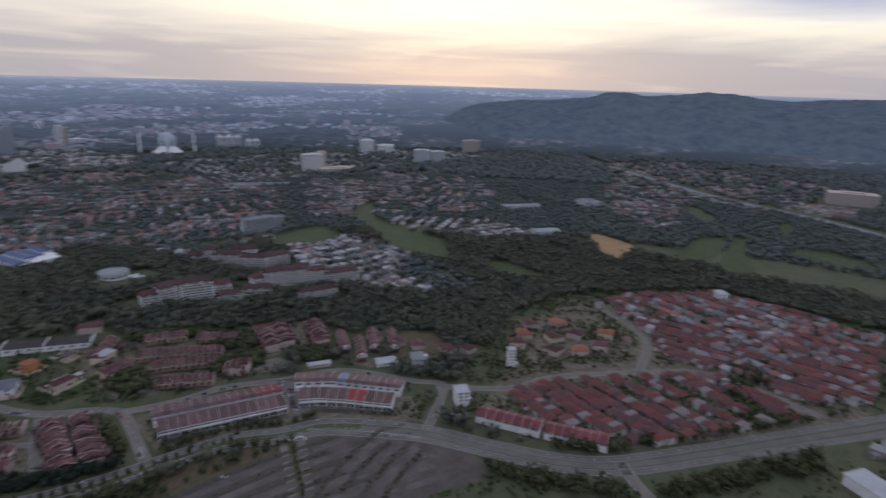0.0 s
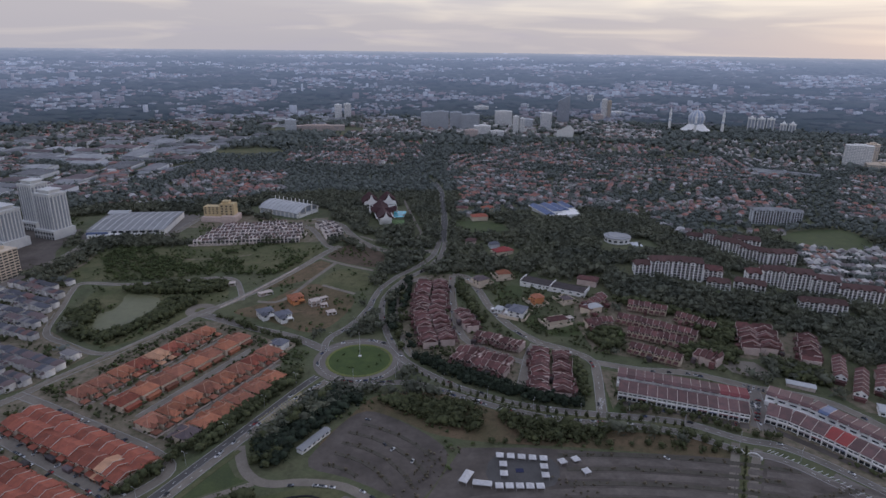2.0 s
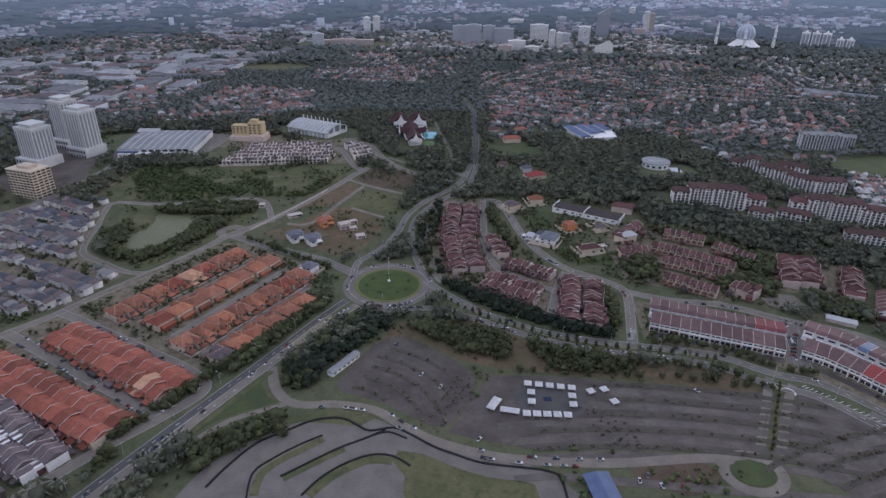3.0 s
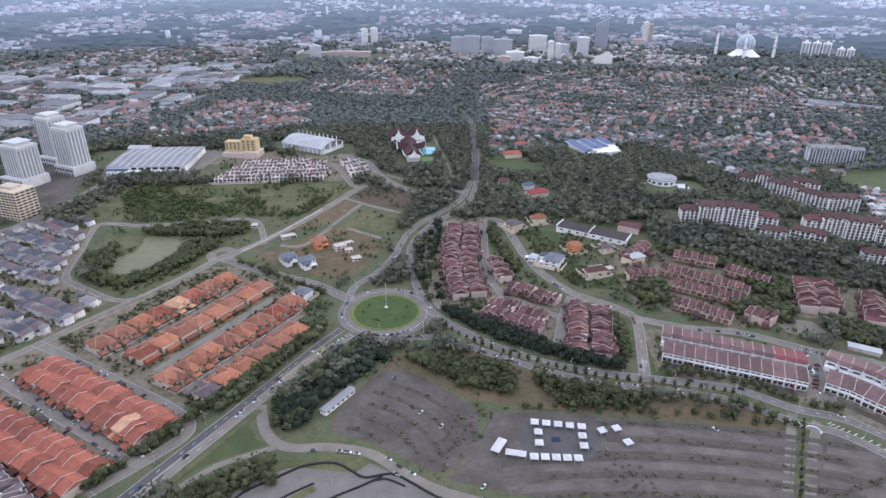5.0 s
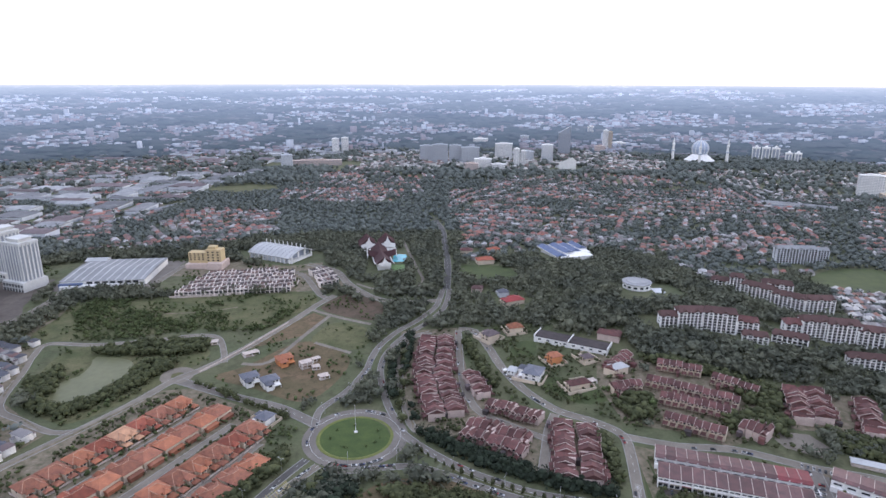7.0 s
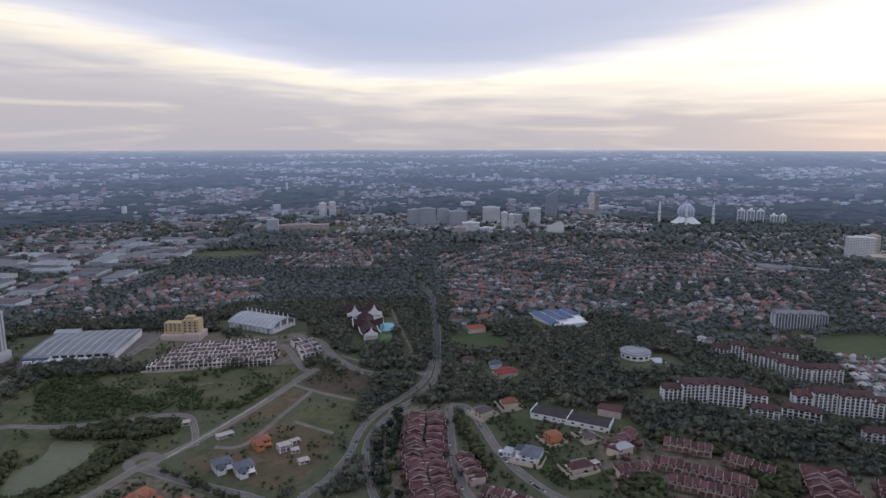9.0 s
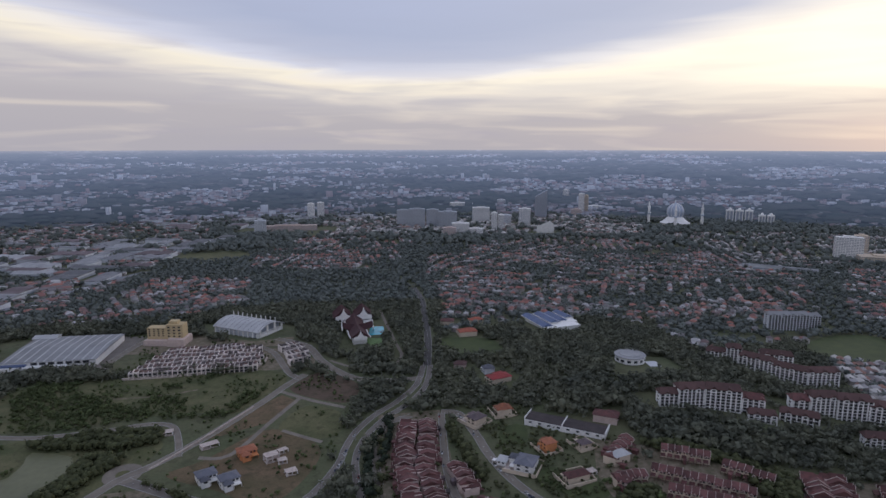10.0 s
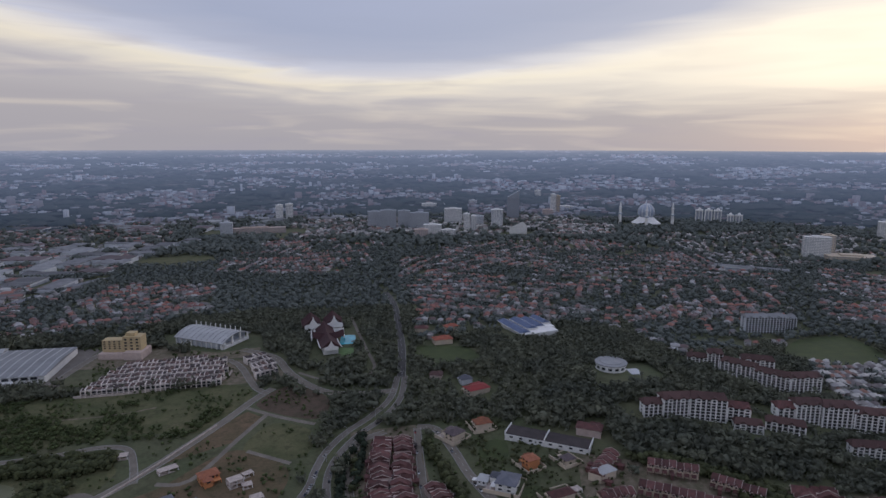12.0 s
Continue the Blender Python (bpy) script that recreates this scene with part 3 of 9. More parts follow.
def far_town():
    """Small blocks and clumps of wood standing on the far land."""
    r = np.random.RandomState(77)
    for name, n, lo, hi, tall, material, label in (("backdrop_far_town", 30000, 7, 34, (4, 11), "far_roofs", "pale specks of far towns with haze painted as emission"), ("backdrop_far_woods", 9000, 26, 90, (5, 13), "far_woods", "dim far woods with haze painted as emission")):
        a, u = np.radians(r.uniform(-46, 92, n)), r.uniform(0, 1, n) ** 1.35 * 0.9
        keep = np.array([noise.noise((math.sin(b) * 6, math.cos(b) * 6, v * 11)) + 0.5 * noise.noise((math.sin(b) * 17, math.cos(b) * 17, v * 34)) for b, v in zip(a, u)])
        left = np.degrees(a) < 4
        ok = (keep + r.uniform(-0.18, 0.18, n) > 0.10 + 0.16 * u - 0.10 * left) if name == "backdrop_far_town" else (keep < 0.05)
        ok &= (np.degrees(a) < 46) | (u > 0.8)
        a, u = a[ok], u[ok]
        rad = 2860 + 1900 * u + r.uniform(-60, 60, len(a))
        z = -46 + 275 * u ** 0.92 - 4
        w, d, h = r.uniform(lo, hi, len(a)), r.uniform(lo, hi, len(a)) * 0.7, r.uniform(*tall, len(a))
        tallish = (r.uniform(0, 1, len(a)) > 0.985) & (u < 0.5)
        if name == "backdrop_far_town":
            h[tallish] *= 3.5
        cx, cy = rad * np.sin(a), rad * np.cos(a)
        sxs, sys_ = np.array([-1, 1, 1, -1, -1, 1, 1, -1]) * 0.5, np.array([-1, -1, 1, 1, -1, -1, 1, 1]) * 0.5
        shrink = np.array([1, 1, 1, 1] + ([1, 1, 1, 1] if name == "backdrop_far_town" else [0.45, 0.5, 0.4, 0.55]))
        v = np.stack([cx[:, None] + w[:, None] * sxs * shrink, cy[:, None] + d[:, None] * sys_ * shrink, z[:, None] + h[:, None] * np.array([0, 0, 0, 0, 1, 1, 1, 1])], -1)
        f = np.array([(0, 1, 5, 4), (1, 2, 6, 5), (2, 3, 7, 6), (3, 0, 4, 7), (4, 5, 6, 7)])
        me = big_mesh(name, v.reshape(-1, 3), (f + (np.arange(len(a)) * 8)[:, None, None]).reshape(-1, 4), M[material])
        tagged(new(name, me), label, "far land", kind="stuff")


ground_sheet()
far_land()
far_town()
far_hill("backdrop_hill", 41, 104, 2950, 1050, [(41, -50), (45, -10), (48, 40), (51, 96), (53.5, 142), (57, 166), (60, 176), (63, 196), (64.6, 230), (66.2, 232), (68, 214), (70.5, 226), (72.6, 246), (74.6, 240), (77, 214), (80, 204), (83, 196), (87, 190), (92, 180), (104, 120)], "dark wooded ridge far beyond the town, tinted by painted blue haze")
far_hill("backdrop_hill_east", 76, 104, 4000, 600, [(76, 120), (79, 200), (82, 224), (85, 232), (88, 226), (92, 230), (104, 190)], "paler ridge behind the wooded one, tinted by painted blue haze")
far_hill("backdrop_hill_low", -46, -33, 4300, 400, [(-46, 150), (-42.5, 226), (-39, 242), (-36, 238), (-33, 150)], "low hill on the horizon, tinted by painted blue haze")


# ---------------------------------------------------------------- roads and patches of ground
def smooth(pts, step=6.0, closed=False):
    """A rounded line through the points."""
    p = [Vector((x, y)) for x, y in pts]
    n = len(p)
    out = []
    for k in range(n if closed else n - 1):
        a, b, c, d = (p[(k + q) % n] if closed else p[min(max(k + q, 0), n - 1)] for q in (-1, 0, 1, 2))
        m = max(1, int((c - b).length / step))
        for i in range(m):
            s = i / m
            out.append(0.5 * ((2 * b) + (c - a) * s + (2 * a - 5 * b + 4 * c - d) * s * s + (3 * b - a - 3 * c + d) * s ** 3))
    if not closed:
        out.append(p[-1])
    return [(q.x, q.y) for q in out]


def shifted(line, off):
    """The line moved sideways (to its right for off > 0)."""
    out = []
    for k, (x, y) in enumerate(line):
        x0, y0 = line[max(k - 1, 0)]
        x1, y1 = line[min(k + 1, len(line) - 1)]
        l = math.hypot(x1 - x0, y1 - y0) or 1
        out.append((x + (y1 - y0) / l * off, y - (x1 - x0) / l * off))
    return out


def ribbon(line, width, lift, thick=0.0):
    """A strip along a line; with thickness it is a low wall or kerb."""
    s = Shape()
    a, b = shifted(line, -width / 2), shifted(line, width / 2)
    n = len(line)
    if thick:
        for (x, y) in a + b:
            s.v.append((x, y, tz(x, y) + lift))
        for (x, y) in a + b:
            s.v.append((x, y, tz(x, y) + lift + thick))
        for k in range(n - 1):
            s.f += [(2 * n + k, 2 * n + k + 1, 3 * n + k + 1, 3 * n + k)[::-1], (k, k + 1, 2 * n + k + 1, 2 * n + k), (n + k, 3 * n + k, 3 * n + k + 1, n + k + 1)]
        s.f += [(0, 2 * n, 3 * n, n), (n - 1, 2 * n - 1, 4 * n - 1, 3 * n - 1)]
    else:
        for (x, y) in a + b:
            s.v.append((x, y, tz(x, y) + lift))
        s.f += [(k, n + k, n + k + 1, k + 1) for k in range(n - 1)]
    return s


road_lines = {}


def road(name, label, pts, width, material="asphalt", lift=0.10, dashes=True, kerbs=True, closed=False, clear=3.0):
    line = smooth(pts, 6.0, closed)
    if closed:
        line.append(line[0])
    road_lines[name] = line
    ob = part(name, ribbon(line, width, lift), M[material], None, label, kind="structure")
    tagged(ob, category="road")
    take_line(line, width / 2 + clear)
    if kerbs:
        for side in (-1, 1):
            part("kerb", ribbon(shifted(line, side * (width / 2 + 0.25)), 0.5, 0.0, lift + 0.15), M["kerb"], ob)
    if dashes:
        s = Shape()
        run, on = 0.0, 3.0
        for (x0, y0), (x1, y1) in zip(line, line[1:]):
            l = math.hypot(x1 - x0, y1 - y0)
            ux, uy = (x1 - x0) / l, (y1 - y0) / l
            at = (-run) % 9.0
            while at + on < l + 2:
                x, y = x0 + ux * at, y0 + uy * at
                e = min(on, l - at)
                if e > 0.5:
                    s.add([(x + px * ux * e - py * uy * 0.14, y + px * uy * e + py * ux * 0.14, tz(x, y) + lift + 0.03) for px, py in ((0, -1), (1, -1), (1, 1), (0, 1))], [(0, 1, 2, 3)])
                at += 9.0
            run += l
        if s.v:
            part("lane_marking", s, M["paint"], ob, kind="stuff")
    return ob


def patch(name, label, category, pts, material, lift=0.05, rounded=True, take=False, grid=14.0, kind="structure"):
    line = smooth(pts, 8.0, True) if rounded else [tuple(p) for p in pts]
    xs, ys = [p[0] for p in line], [p[1] for p in line]
    inner = [(x + 0.37, y + 0.21) for x in np.arange(min(xs), max(xs), grid) for y in np.arange(min(ys), max(ys), grid)]
    inner = [p for p in inner if inside(line, np.array(p[0]), np.array(p[1]))]
    n = len(line)
    cdt = geometry.delaunay_2d_cdt([Vector(p) for p in line + inner], [(k, (k + 1) % n) for k in range(n)], [], 1, 0.01)
    s = Shape()
    s.v = [(p.x, p.y, tz(p.x, p.y) + lift) for p in cdt[0]]
    s.f = [tuple(f) for f in cdt[2]]
    s.f = [f if (Vector(s.v[f[1]]) - Vector(s.v[f[0]])).cross(Vector(s.v[f[2]]) - Vector(s.v[f[0]])).z > 0 else f[::-1] for f in s.f]
    ob = part(name, s, M[material], None, label, kind=kind)
    tagged(ob, category=category)
    if take:
        take_poly(line)
    return ob


# roundabout
RX, RY = -41, 500
ring_line = [(RX + 36.6 * math.cos(2 * math.pi * k / 40), RY + 36.6 * math.sin(2 * math.pi * k / 40)) for k in range(41)]
road_lines["roundabout"] = ring_line
ob = tagged(part("roundabout_road", ribbon(ring_line, 11.6, 0.16), M["asphalt"], None, "grey asphalt ring of the large roundabout", kind="structure"), category="road")
part("lane_marking", ribbon(ring_line, 0.2, 0.19), M["paint"], ob, kind="stuff")
take_poly([(RX + 50 * math.cos(2 * math.pi * k / 24), RY + 50 * math.sin(2 * math.pi * k / 24)) for k in range(24)])
disc = lambda r, n=48: [(RX + r * math.cos(2 * math.pi * k / n), RY + r * math.sin(2 * math.pi * k / n)) for k in range(n)]  # noqa: E731
isle = thing("traffic_island", "round mown lawn island ringed by a clipped yellow-green hedge", "traffic island")
s = Shape()
s.add([(x, y, 0.1) for x, y in disc(31)] + [(x, y, 0.42) for x, y in disc(31)] + [(RX, RY, 1.2)], [(k, (k + 1) % 48, 48 + (k + 1) % 48, 48 + k) for k in range(48)] + [(48 + k, 48 + (k + 1) % 48, 96) for k in range(48)])
part("lawn", s, M["lawn"], isle)
s = Shape()
for r, z in ((31.2, 0.1), (31.2, 0.5), (29.4, 0.9), (28.2, 0.45)):
    s.v += [(x, y, z) for x, y in disc(r)]
s.f = [(q * 48 + k, q * 48 + (k + 1) % 48, (q + 1) * 48 + (k + 1) % 48, (q + 1) * 48 + k) for q in range(3) for k in range(48)]
part("hedge", s, M["hedge"], isle, "clipped low yellow-green border hedge")

# main roads, each carriageway a road of its own
road("road_southwest_a", "asphalt carriageway of the main road with pale lane dashes", [(-76, 472), (-92, 447), (-126, 385), (-170, 307), (-205, 243), (-240, 180)], 5.9, "asphalt_dark")
road("road_southwest_b", "asphalt carriageway of the main road with pale lane dashes", [(-66, 464), (-80, 446), (-94, 426), (-120, 382), (-164, 303), (-199, 240), (-234, 177)], 6.4, "concrete_road")
road("road_north_a", "asphalt carriageway curving up to the wooded hill", [(-76, 520), (-74, 545), (-55, 572), (-39, 609), (-34, 634), (-26, 660), (-8, 690), (16, 716), (38, 750), (50, 800)], 5.8, clear=2.5)
road("road_north_b", "asphalt carriageway curving up to the wooded hill", [(-9, 524), (-16, 548), (-22, 583), (-24, 616), (-17, 648), (2, 682), (26, 708), (48, 746), (58, 800)], 5.6, clear=2.0)
road("road_hill", "dark road climbing through the wooded hill", [(54, 798), (62, 884), (67, 1000), (73, 1175), (65, 1330)], 8.5, "asphalt_dark", clear=3.0)
road("road_southeast_a", "asphalt carriageway along the shops and houses", [(-6, 508), (2, 495), (13, 481), (25, 468), (45, 449), (66, 435), (90, 421), (130, 408), (177, 398), (218, 388), (252, 366), (278, 356), (303, 330), (332, 285), (355, 224), (372, 184), (398, 150), (458, 107), (526, 61), (610, 4), (760, -90)], 6.8)
road("road_southeast_b", "asphalt carriageway along the shops and houses", [(-62, 458), (-44, 456), (-20, 458), (5, 458), (24, 449), (49, 433), (84, 413), (126, 396), (174, 387), (212, 375), (244, 353), (268, 342), (289, 318), (318, 275), (341, 215), (358, 175), (386, 138), (447, 93), (516, 46), (598, -12), (745, -110)], 6.4)
road("road_west", "side road to the small roundabout", [(-74, 520), (-110, 549), (-152, 569), (-195, 592), (-214, 602)], 9.5)
road("road_ring_west", "curved concrete road round the wooded knoll", [(46, 766), (10, 766), (-22, 773), (-48, 795), (-73, 833), (-97, 887), (-141, 927)], 8.5, "concrete_road")
road("road_diagonal", "pale concrete estate road through open land", [(-87, 795), (-104, 771), (-126, 730), (-166, 666), (-199, 623), (-219, 604), (-241, 566), (-270, 522), (-301, 476), (-330, 432), (-420, 330)], 7.8, "concrete_road", dashes=False)
road("road_lake", "pale concrete lane past the pond", [(-181, 635), (-189, 662), (-203, 690), (-228, 696), (-262, 688), (-326, 680), (-376, 684), (-378, 660), (-370, 626), (-356, 566), (-322, 541), (-288, 522), (-268, 524)], 5.5, "concrete_road", dashes=False)
road("road_hill_houses", "asphalt lane past the detached houses", [(59, 686), (76, 678), (87, 638), (94, 601), (109, 558), (130, 524), (156, 504), (173, 484), (171, 460), (163, 425), (158, 404)], 7.4, "concrete_road")
road("road_terraces", "narrow asphalt lane between terraced houses", [(127, 519), (117, 498), (105, 461), (98, 438)], 7.0, "concrete_road", dashes=False)
road("road_crescent", "narrow lane along the curved terraces", [(59, 684), (56, 634), (54, 589), (58, 546), (70, 521), (116, 481)], 6.0, "concrete_road", dashes=False, clear=0.6)
road("road_crescent_west", "narrow lane behind the curved terraces", [(29, 684), (2, 668), (-6, 615), (-2, 560), (4, 515), (14, 500)], 6.0, "concrete_road", dashes=False, clear=0.6)
road("road_behind_shops", "pale lane behind the shop rows", [(173, 482), (211, 466), (254, 457), (297, 434), (352, 408), (385, 345), (396, 320), (330, 282)], 7.5, "concrete_road", dashes=False)
road("road_shops_gap", "short lane between two shop blocks", [(297, 432), (286, 400), (278, 374)], 11.0, dashes=False)
road("road_plot_a", "dirt-edged lane between empty plots", [(-87, 737), (-108, 693), (-136, 634), (-163, 632)], 5.0, "concrete_road", dashes=False, kerbs=False)
road("road_plot_b", "dirt-edged lane between empty plots", [(-113, 757), (-75, 731), (-38, 711)], 5.0, "concrete_road", dashes=False, kerbs=False)
road("road_plot_c", "dirt-edged lane between empty plots", [(-96, 672), (-56, 647)], 4.5, "concrete_road", dashes=False, kerbs=False)
road("road_estate_a", "estate road beside orange roofs", [(-318, 452), (-292, 438), (-230, 402), (-180, 372), (-160, 350), (-178, 322), (-206, 290), (-240, 245)], 7.5, "concrete_road", dashes=False, lift=0.13, clear=0.6)
road("road_estate_b", "estate road beside orange roofs", [(-345, 421), (-296, 392), (-244, 360), (-191, 328), (-180, 322)], 8.5, "concrete_road", dashes=False, lift=0.14, clear=0.6)
road("road_estate_c", "estate road beside orange roofs", [(-330, 372), (-270, 328), (-210, 296)], 8.0, "asphalt", dashes=False, clear=0.6)
road("road_estate_d", "short estate lane between orange houses", [(-242, 434), (-178, 546)], 5.0, "concrete_road", dashes=False, clear=0.6)
road("road_estate_e", "short estate lane between orange houses", [(-207, 415), (-144, 526)], 6.0, "concrete_road", dashes=False, clear=0.6)
road("road_estate_f", "short estate lane between orange houses", [(-177, 392), (-116, 496)], 6.0, "concrete_road", dashes=False, clear=0.6)
road("road_stadium", "curved car park road lined with parked cars", [(-119, 375), (-115, 362), (-109, 348), (-99, 337), (-86, 333), (-67, 334), (-39, 328), (-17, 311), (8, 296), (48, 284), (108, 280), (168, 284), (200, 280)], 7.5, "concrete_road", dashes=False, kerbs=False, lift=0.13)
road("road_stadium_link", "short slip road round a grass triangle", [(-148, 302), (-137, 314), (-126, 322), (-100, 334)], 4.6, "concrete_road", dashes=False, kerbs=False, lift=0.12)
road("road_avenue_a", "car park avenue", [(206, 292), (228, 330), (246, 362)], 6.0, "concrete_road", dashes=False, kerbs=False)
road("road_avenue_b", "car park avenue", [(216, 286), (240, 326), (259, 354)], 6.0, "concrete_road", dashes=False, kerbs=False)
road("road_fork", "side road towards the golf land", [(398, 146), (374, 116), (340, 60)], 9.0, "concrete_road", dashes=False)
road("road_red_estate_a", "estate road among red roofs", [(391, 325), (436, 272), (483, 253), (552, 196), (600, 135), (581, 42)], 8.0, "concrete_road", dashes=False)
road("road_red_estate_b", "estate road among red roofs", [(552, 196), (640, 225), (690, 300)], 7.0, "concrete_road", dashes=False)
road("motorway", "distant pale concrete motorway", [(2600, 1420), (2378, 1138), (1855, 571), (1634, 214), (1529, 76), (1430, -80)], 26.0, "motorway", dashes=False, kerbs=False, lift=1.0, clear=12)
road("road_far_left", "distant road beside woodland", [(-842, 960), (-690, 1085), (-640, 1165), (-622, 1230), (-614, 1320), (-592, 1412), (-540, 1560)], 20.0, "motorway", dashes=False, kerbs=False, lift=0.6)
mini = [(-219 + 11 * math.cos(2 * math.pi * k / 24), 612 + 11 * math.sin(2 * math.pi * k / 24)) for k in range(25)]
tagged(part("small_roundabout_road", ribbon(mini, 10, 0.2), M["concrete_road"], None, "small concrete roundabout", kind="structure"), category="road")
take_poly([(-219 + 18 * math.cos(k / 2), 612 + 18 * math.sin(k / 2)) for k in range(12)])
avenue_ring = [(192 + 17 * math.cos(2 * math.pi * k / 30), 272 + 15 * math.sin(2 * math.pi * k / 30)) for k in range(31)]
tagged(part("car_park_roundabout_road", ribbon(avenue_ring, 7, 0.2), M["concrete_road"], None, "oval lane round a planted island", kind="structure"), category="road")

# paved yards under the estates
for nm, pts in (("yards_orange", [(-346, 424), (-318, 450), (-225, 585), (-196, 588), (-110, 530), (-112, 486), (-172, 372), (-222, 268), (-330, 330)]),
                ("yards_crescent", [(-4, 690), (58, 690), (60, 600), (76, 530), (120, 505), (162, 500), (142, 415), (100, 440), (40, 470), (6, 505), (-6, 600)]),
                ("yards_upper", [(180, 500), (176, 560), (190, 610), (230, 590), (316, 540), (300, 470), (250, 462)]),
                ("yards_gabled", [(312, 480), (332, 540), (405, 525), (372, 452)]),
                ("yards_shops", [(168, 404), (176, 470), (300, 432), (375, 350), (338, 292), (280, 362), (240, 386)]),
                ("yards_lake", [(-520, 640), (-465, 680), (-386, 680), (-360, 575), (-292, 520), (-316, 462), (-345, 445), (-420, 440), (-560, 560)]),
                ("yards_white", [(-296, 800), (-140, 812), (-86, 815), (-72, 840), (-120, 885), (-270, 885)]),
                ("yards_red", [(372, 262), (430, 285), (560, 345), (690, 350), (850, 220), (830, 20), (600, 6), (415, 150)])):
    patch(nm, "paved yards and lanes between houses", "yard", pts, "yard", 0.03, rounded=False)

# open ground
patch("field_north", "rough green field with scattered bushes", "field", [(-412, 700), (-390, 786), (-308, 808), (-142, 814), (-107, 775), (-145, 712), (-202, 715), (-321, 693)], "rough_grass")
for pts, w_ in (([(-406, 680), (-410, 730), (-416, 770), (-420, 802)], 7.0), ([(-409, 715), (-402, 745), (-404, 775), (-414, 792)], 4.5), ([(-330, 742), (-290, 752), (-240, 756), (-200, 768)], 2.6)):
    tagged(part("dirt_track", ribbon(smooth(pts, 6), w_, 0.1), M["yard"], None, "pale bare earth track through the field", kind="structure"), category="track")
patch("plot_brown", "bare brown building plot", "plot", [(-37, 721), (-27, 763), (-68, 798), (-97, 770), (-94, 749)], "soil")
patch("plot_olive_a", "empty olive-brown plot", "plot", [(-167, 660), (-129, 721), (-107, 746), (-89, 731), (-113, 688)], "dry", rounded=False)
patch("plot_olive_b", "empty grassy plot", "plot", [(-100, 675), (-79, 718), (-43, 702), (-39, 667), (-57, 653)], "rough_grass")
patch("plot_works", "churned building plot with rubble", "plot", [(-183, 607), (-158, 627), (-109, 675), (-61, 645), (-60, 605), (-90, 559), (-139, 583)], "dry")
patch("field_pond", "rough grass round the pond", "field", [(-337, 675), (-244, 683), (-207, 666), (-203, 641), (-239, 583), (-285, 535), (-339, 578), (-354, 641)], "rough_grass")
patch("pond", "still murky green-brown pond", "pond", [(-322, 579), (-325, 605), (-313, 616), (-311, 637), (-313, 654), (-274, 643), (-268, 615), (-279, 598), (-282, 583), (-296, 574), (-308, 568)], "water", 0.12, take=True)
patch("bank", "dry brown grass bank above the car park", "bank", [(-62, 372), (-45, 405), (-20, 440), (30, 440), (80, 408), (130, 388), (220, 368), (238, 345), (130, 362), (60, 372), (22, 384), (-20, 410)], "dry")
patch("car_park_a", "worn grey car park asphalt", "car park", [(-66, 350), (-62, 372), (-30, 416), (22, 378), (30, 350), (8, 312), (-20, 326), (-40, 338)], "asphalt_worn", 0.08, take=True)
patch("car_park_b", "worn grey car park asphalt in curved tiers", "car park", [(10, 306), (42, 366), (90, 364), (132, 358), (200, 350), (238, 344), (205, 288), (150, 290), (60, 292)], "asphalt_worn", 0.08, rounded=False, take=True)
patch("car_park_c", "worn grey car park asphalt in curved tiers", "car park", [(218, 284), (262, 350), (300, 305), (330, 240), (322, 205), (260, 230)], "asphalt_worn", 0.08, rounded=False, take=True)
patch("event_ground", "dark damp asphalt between the marquees", "car park", [(58, 327), (100, 323), (105, 350), (66, 357)], "asphalt_dark", 0.12)
patch("grass_triangle", "green grass triangle beside the slip road", "grass", [(-126, 363), (-120, 352), (-114, 342), (-106, 337), (-116, 331), (-128, 326), (-142, 317), (-158, 298), (-148, 328)], "grass", rounded=False, take=True)
patch("kart_track_apron", "dark asphalt apron of a kart track", "track", [(-140, 268), (-118, 296), (-78, 322), (-44, 322), (-10, 304), (60, 278), (84, 240), (-20, 214), (-140, 220)], "asphalt", 0.07, take=True)
patch("kart_grass", "worn grass strip beside the kart track", "grass", [(-100, 318), (-66, 328), (-36, 322), (-46, 313), (-76, 316)], "rough_grass", 0.09)
patch("kart_infield", "green infield of the kart track", "grass", [(-21, 291), (-6, 288), (14, 277), (34, 269), (60, 264), (62, 250), (20, 240), (-14, 250), (-16, 270), (-24, 282)], "rough_grass", 0.11)
patch("island_planted", "oval planted island", "grass", [(192 + 13 * math.cos(k * 0.7), 272 + 11 * math.sin(k * 0.7)) for k in range(9)], "grass", 0.2)
patch("site_earth", "bare brown earth beside the avenue", "bare ground", [(120, 270), (128, 286), (160, 283), (172, 268), (150, 255)], "soil", 0.1)
patch("verge_shops", "mown verge between lanes", "grass", [(163, 402), (176, 452), (182, 452), (178, 402)], "grass", 0.06, rounded=False)
patch("lawn_houses", "bright lawn by detached houses", "grass", [(128, 564), (140, 577), (173, 555), (177, 533), (151, 532)], "grass", 0.07)
patch("lawn_houses_b", "bright lawn by detached houses", "grass", [(106, 625), (117, 646), (135, 642), (128, 614)], "grass", 0.1)
patch("park_clearing", "dry grass clearing beside houses", "grass", [(446, 431), (483, 396), (435, 356), (402, 388)], "dry", 0.1, take=True)
patch("green_bank", "grass slope below the main road", "grass", [(270, 210), (300, 290), (335, 235), (372, 160), (440, 85), (500, 20), (420, -40), (330, 90)], "ground", 0.03)
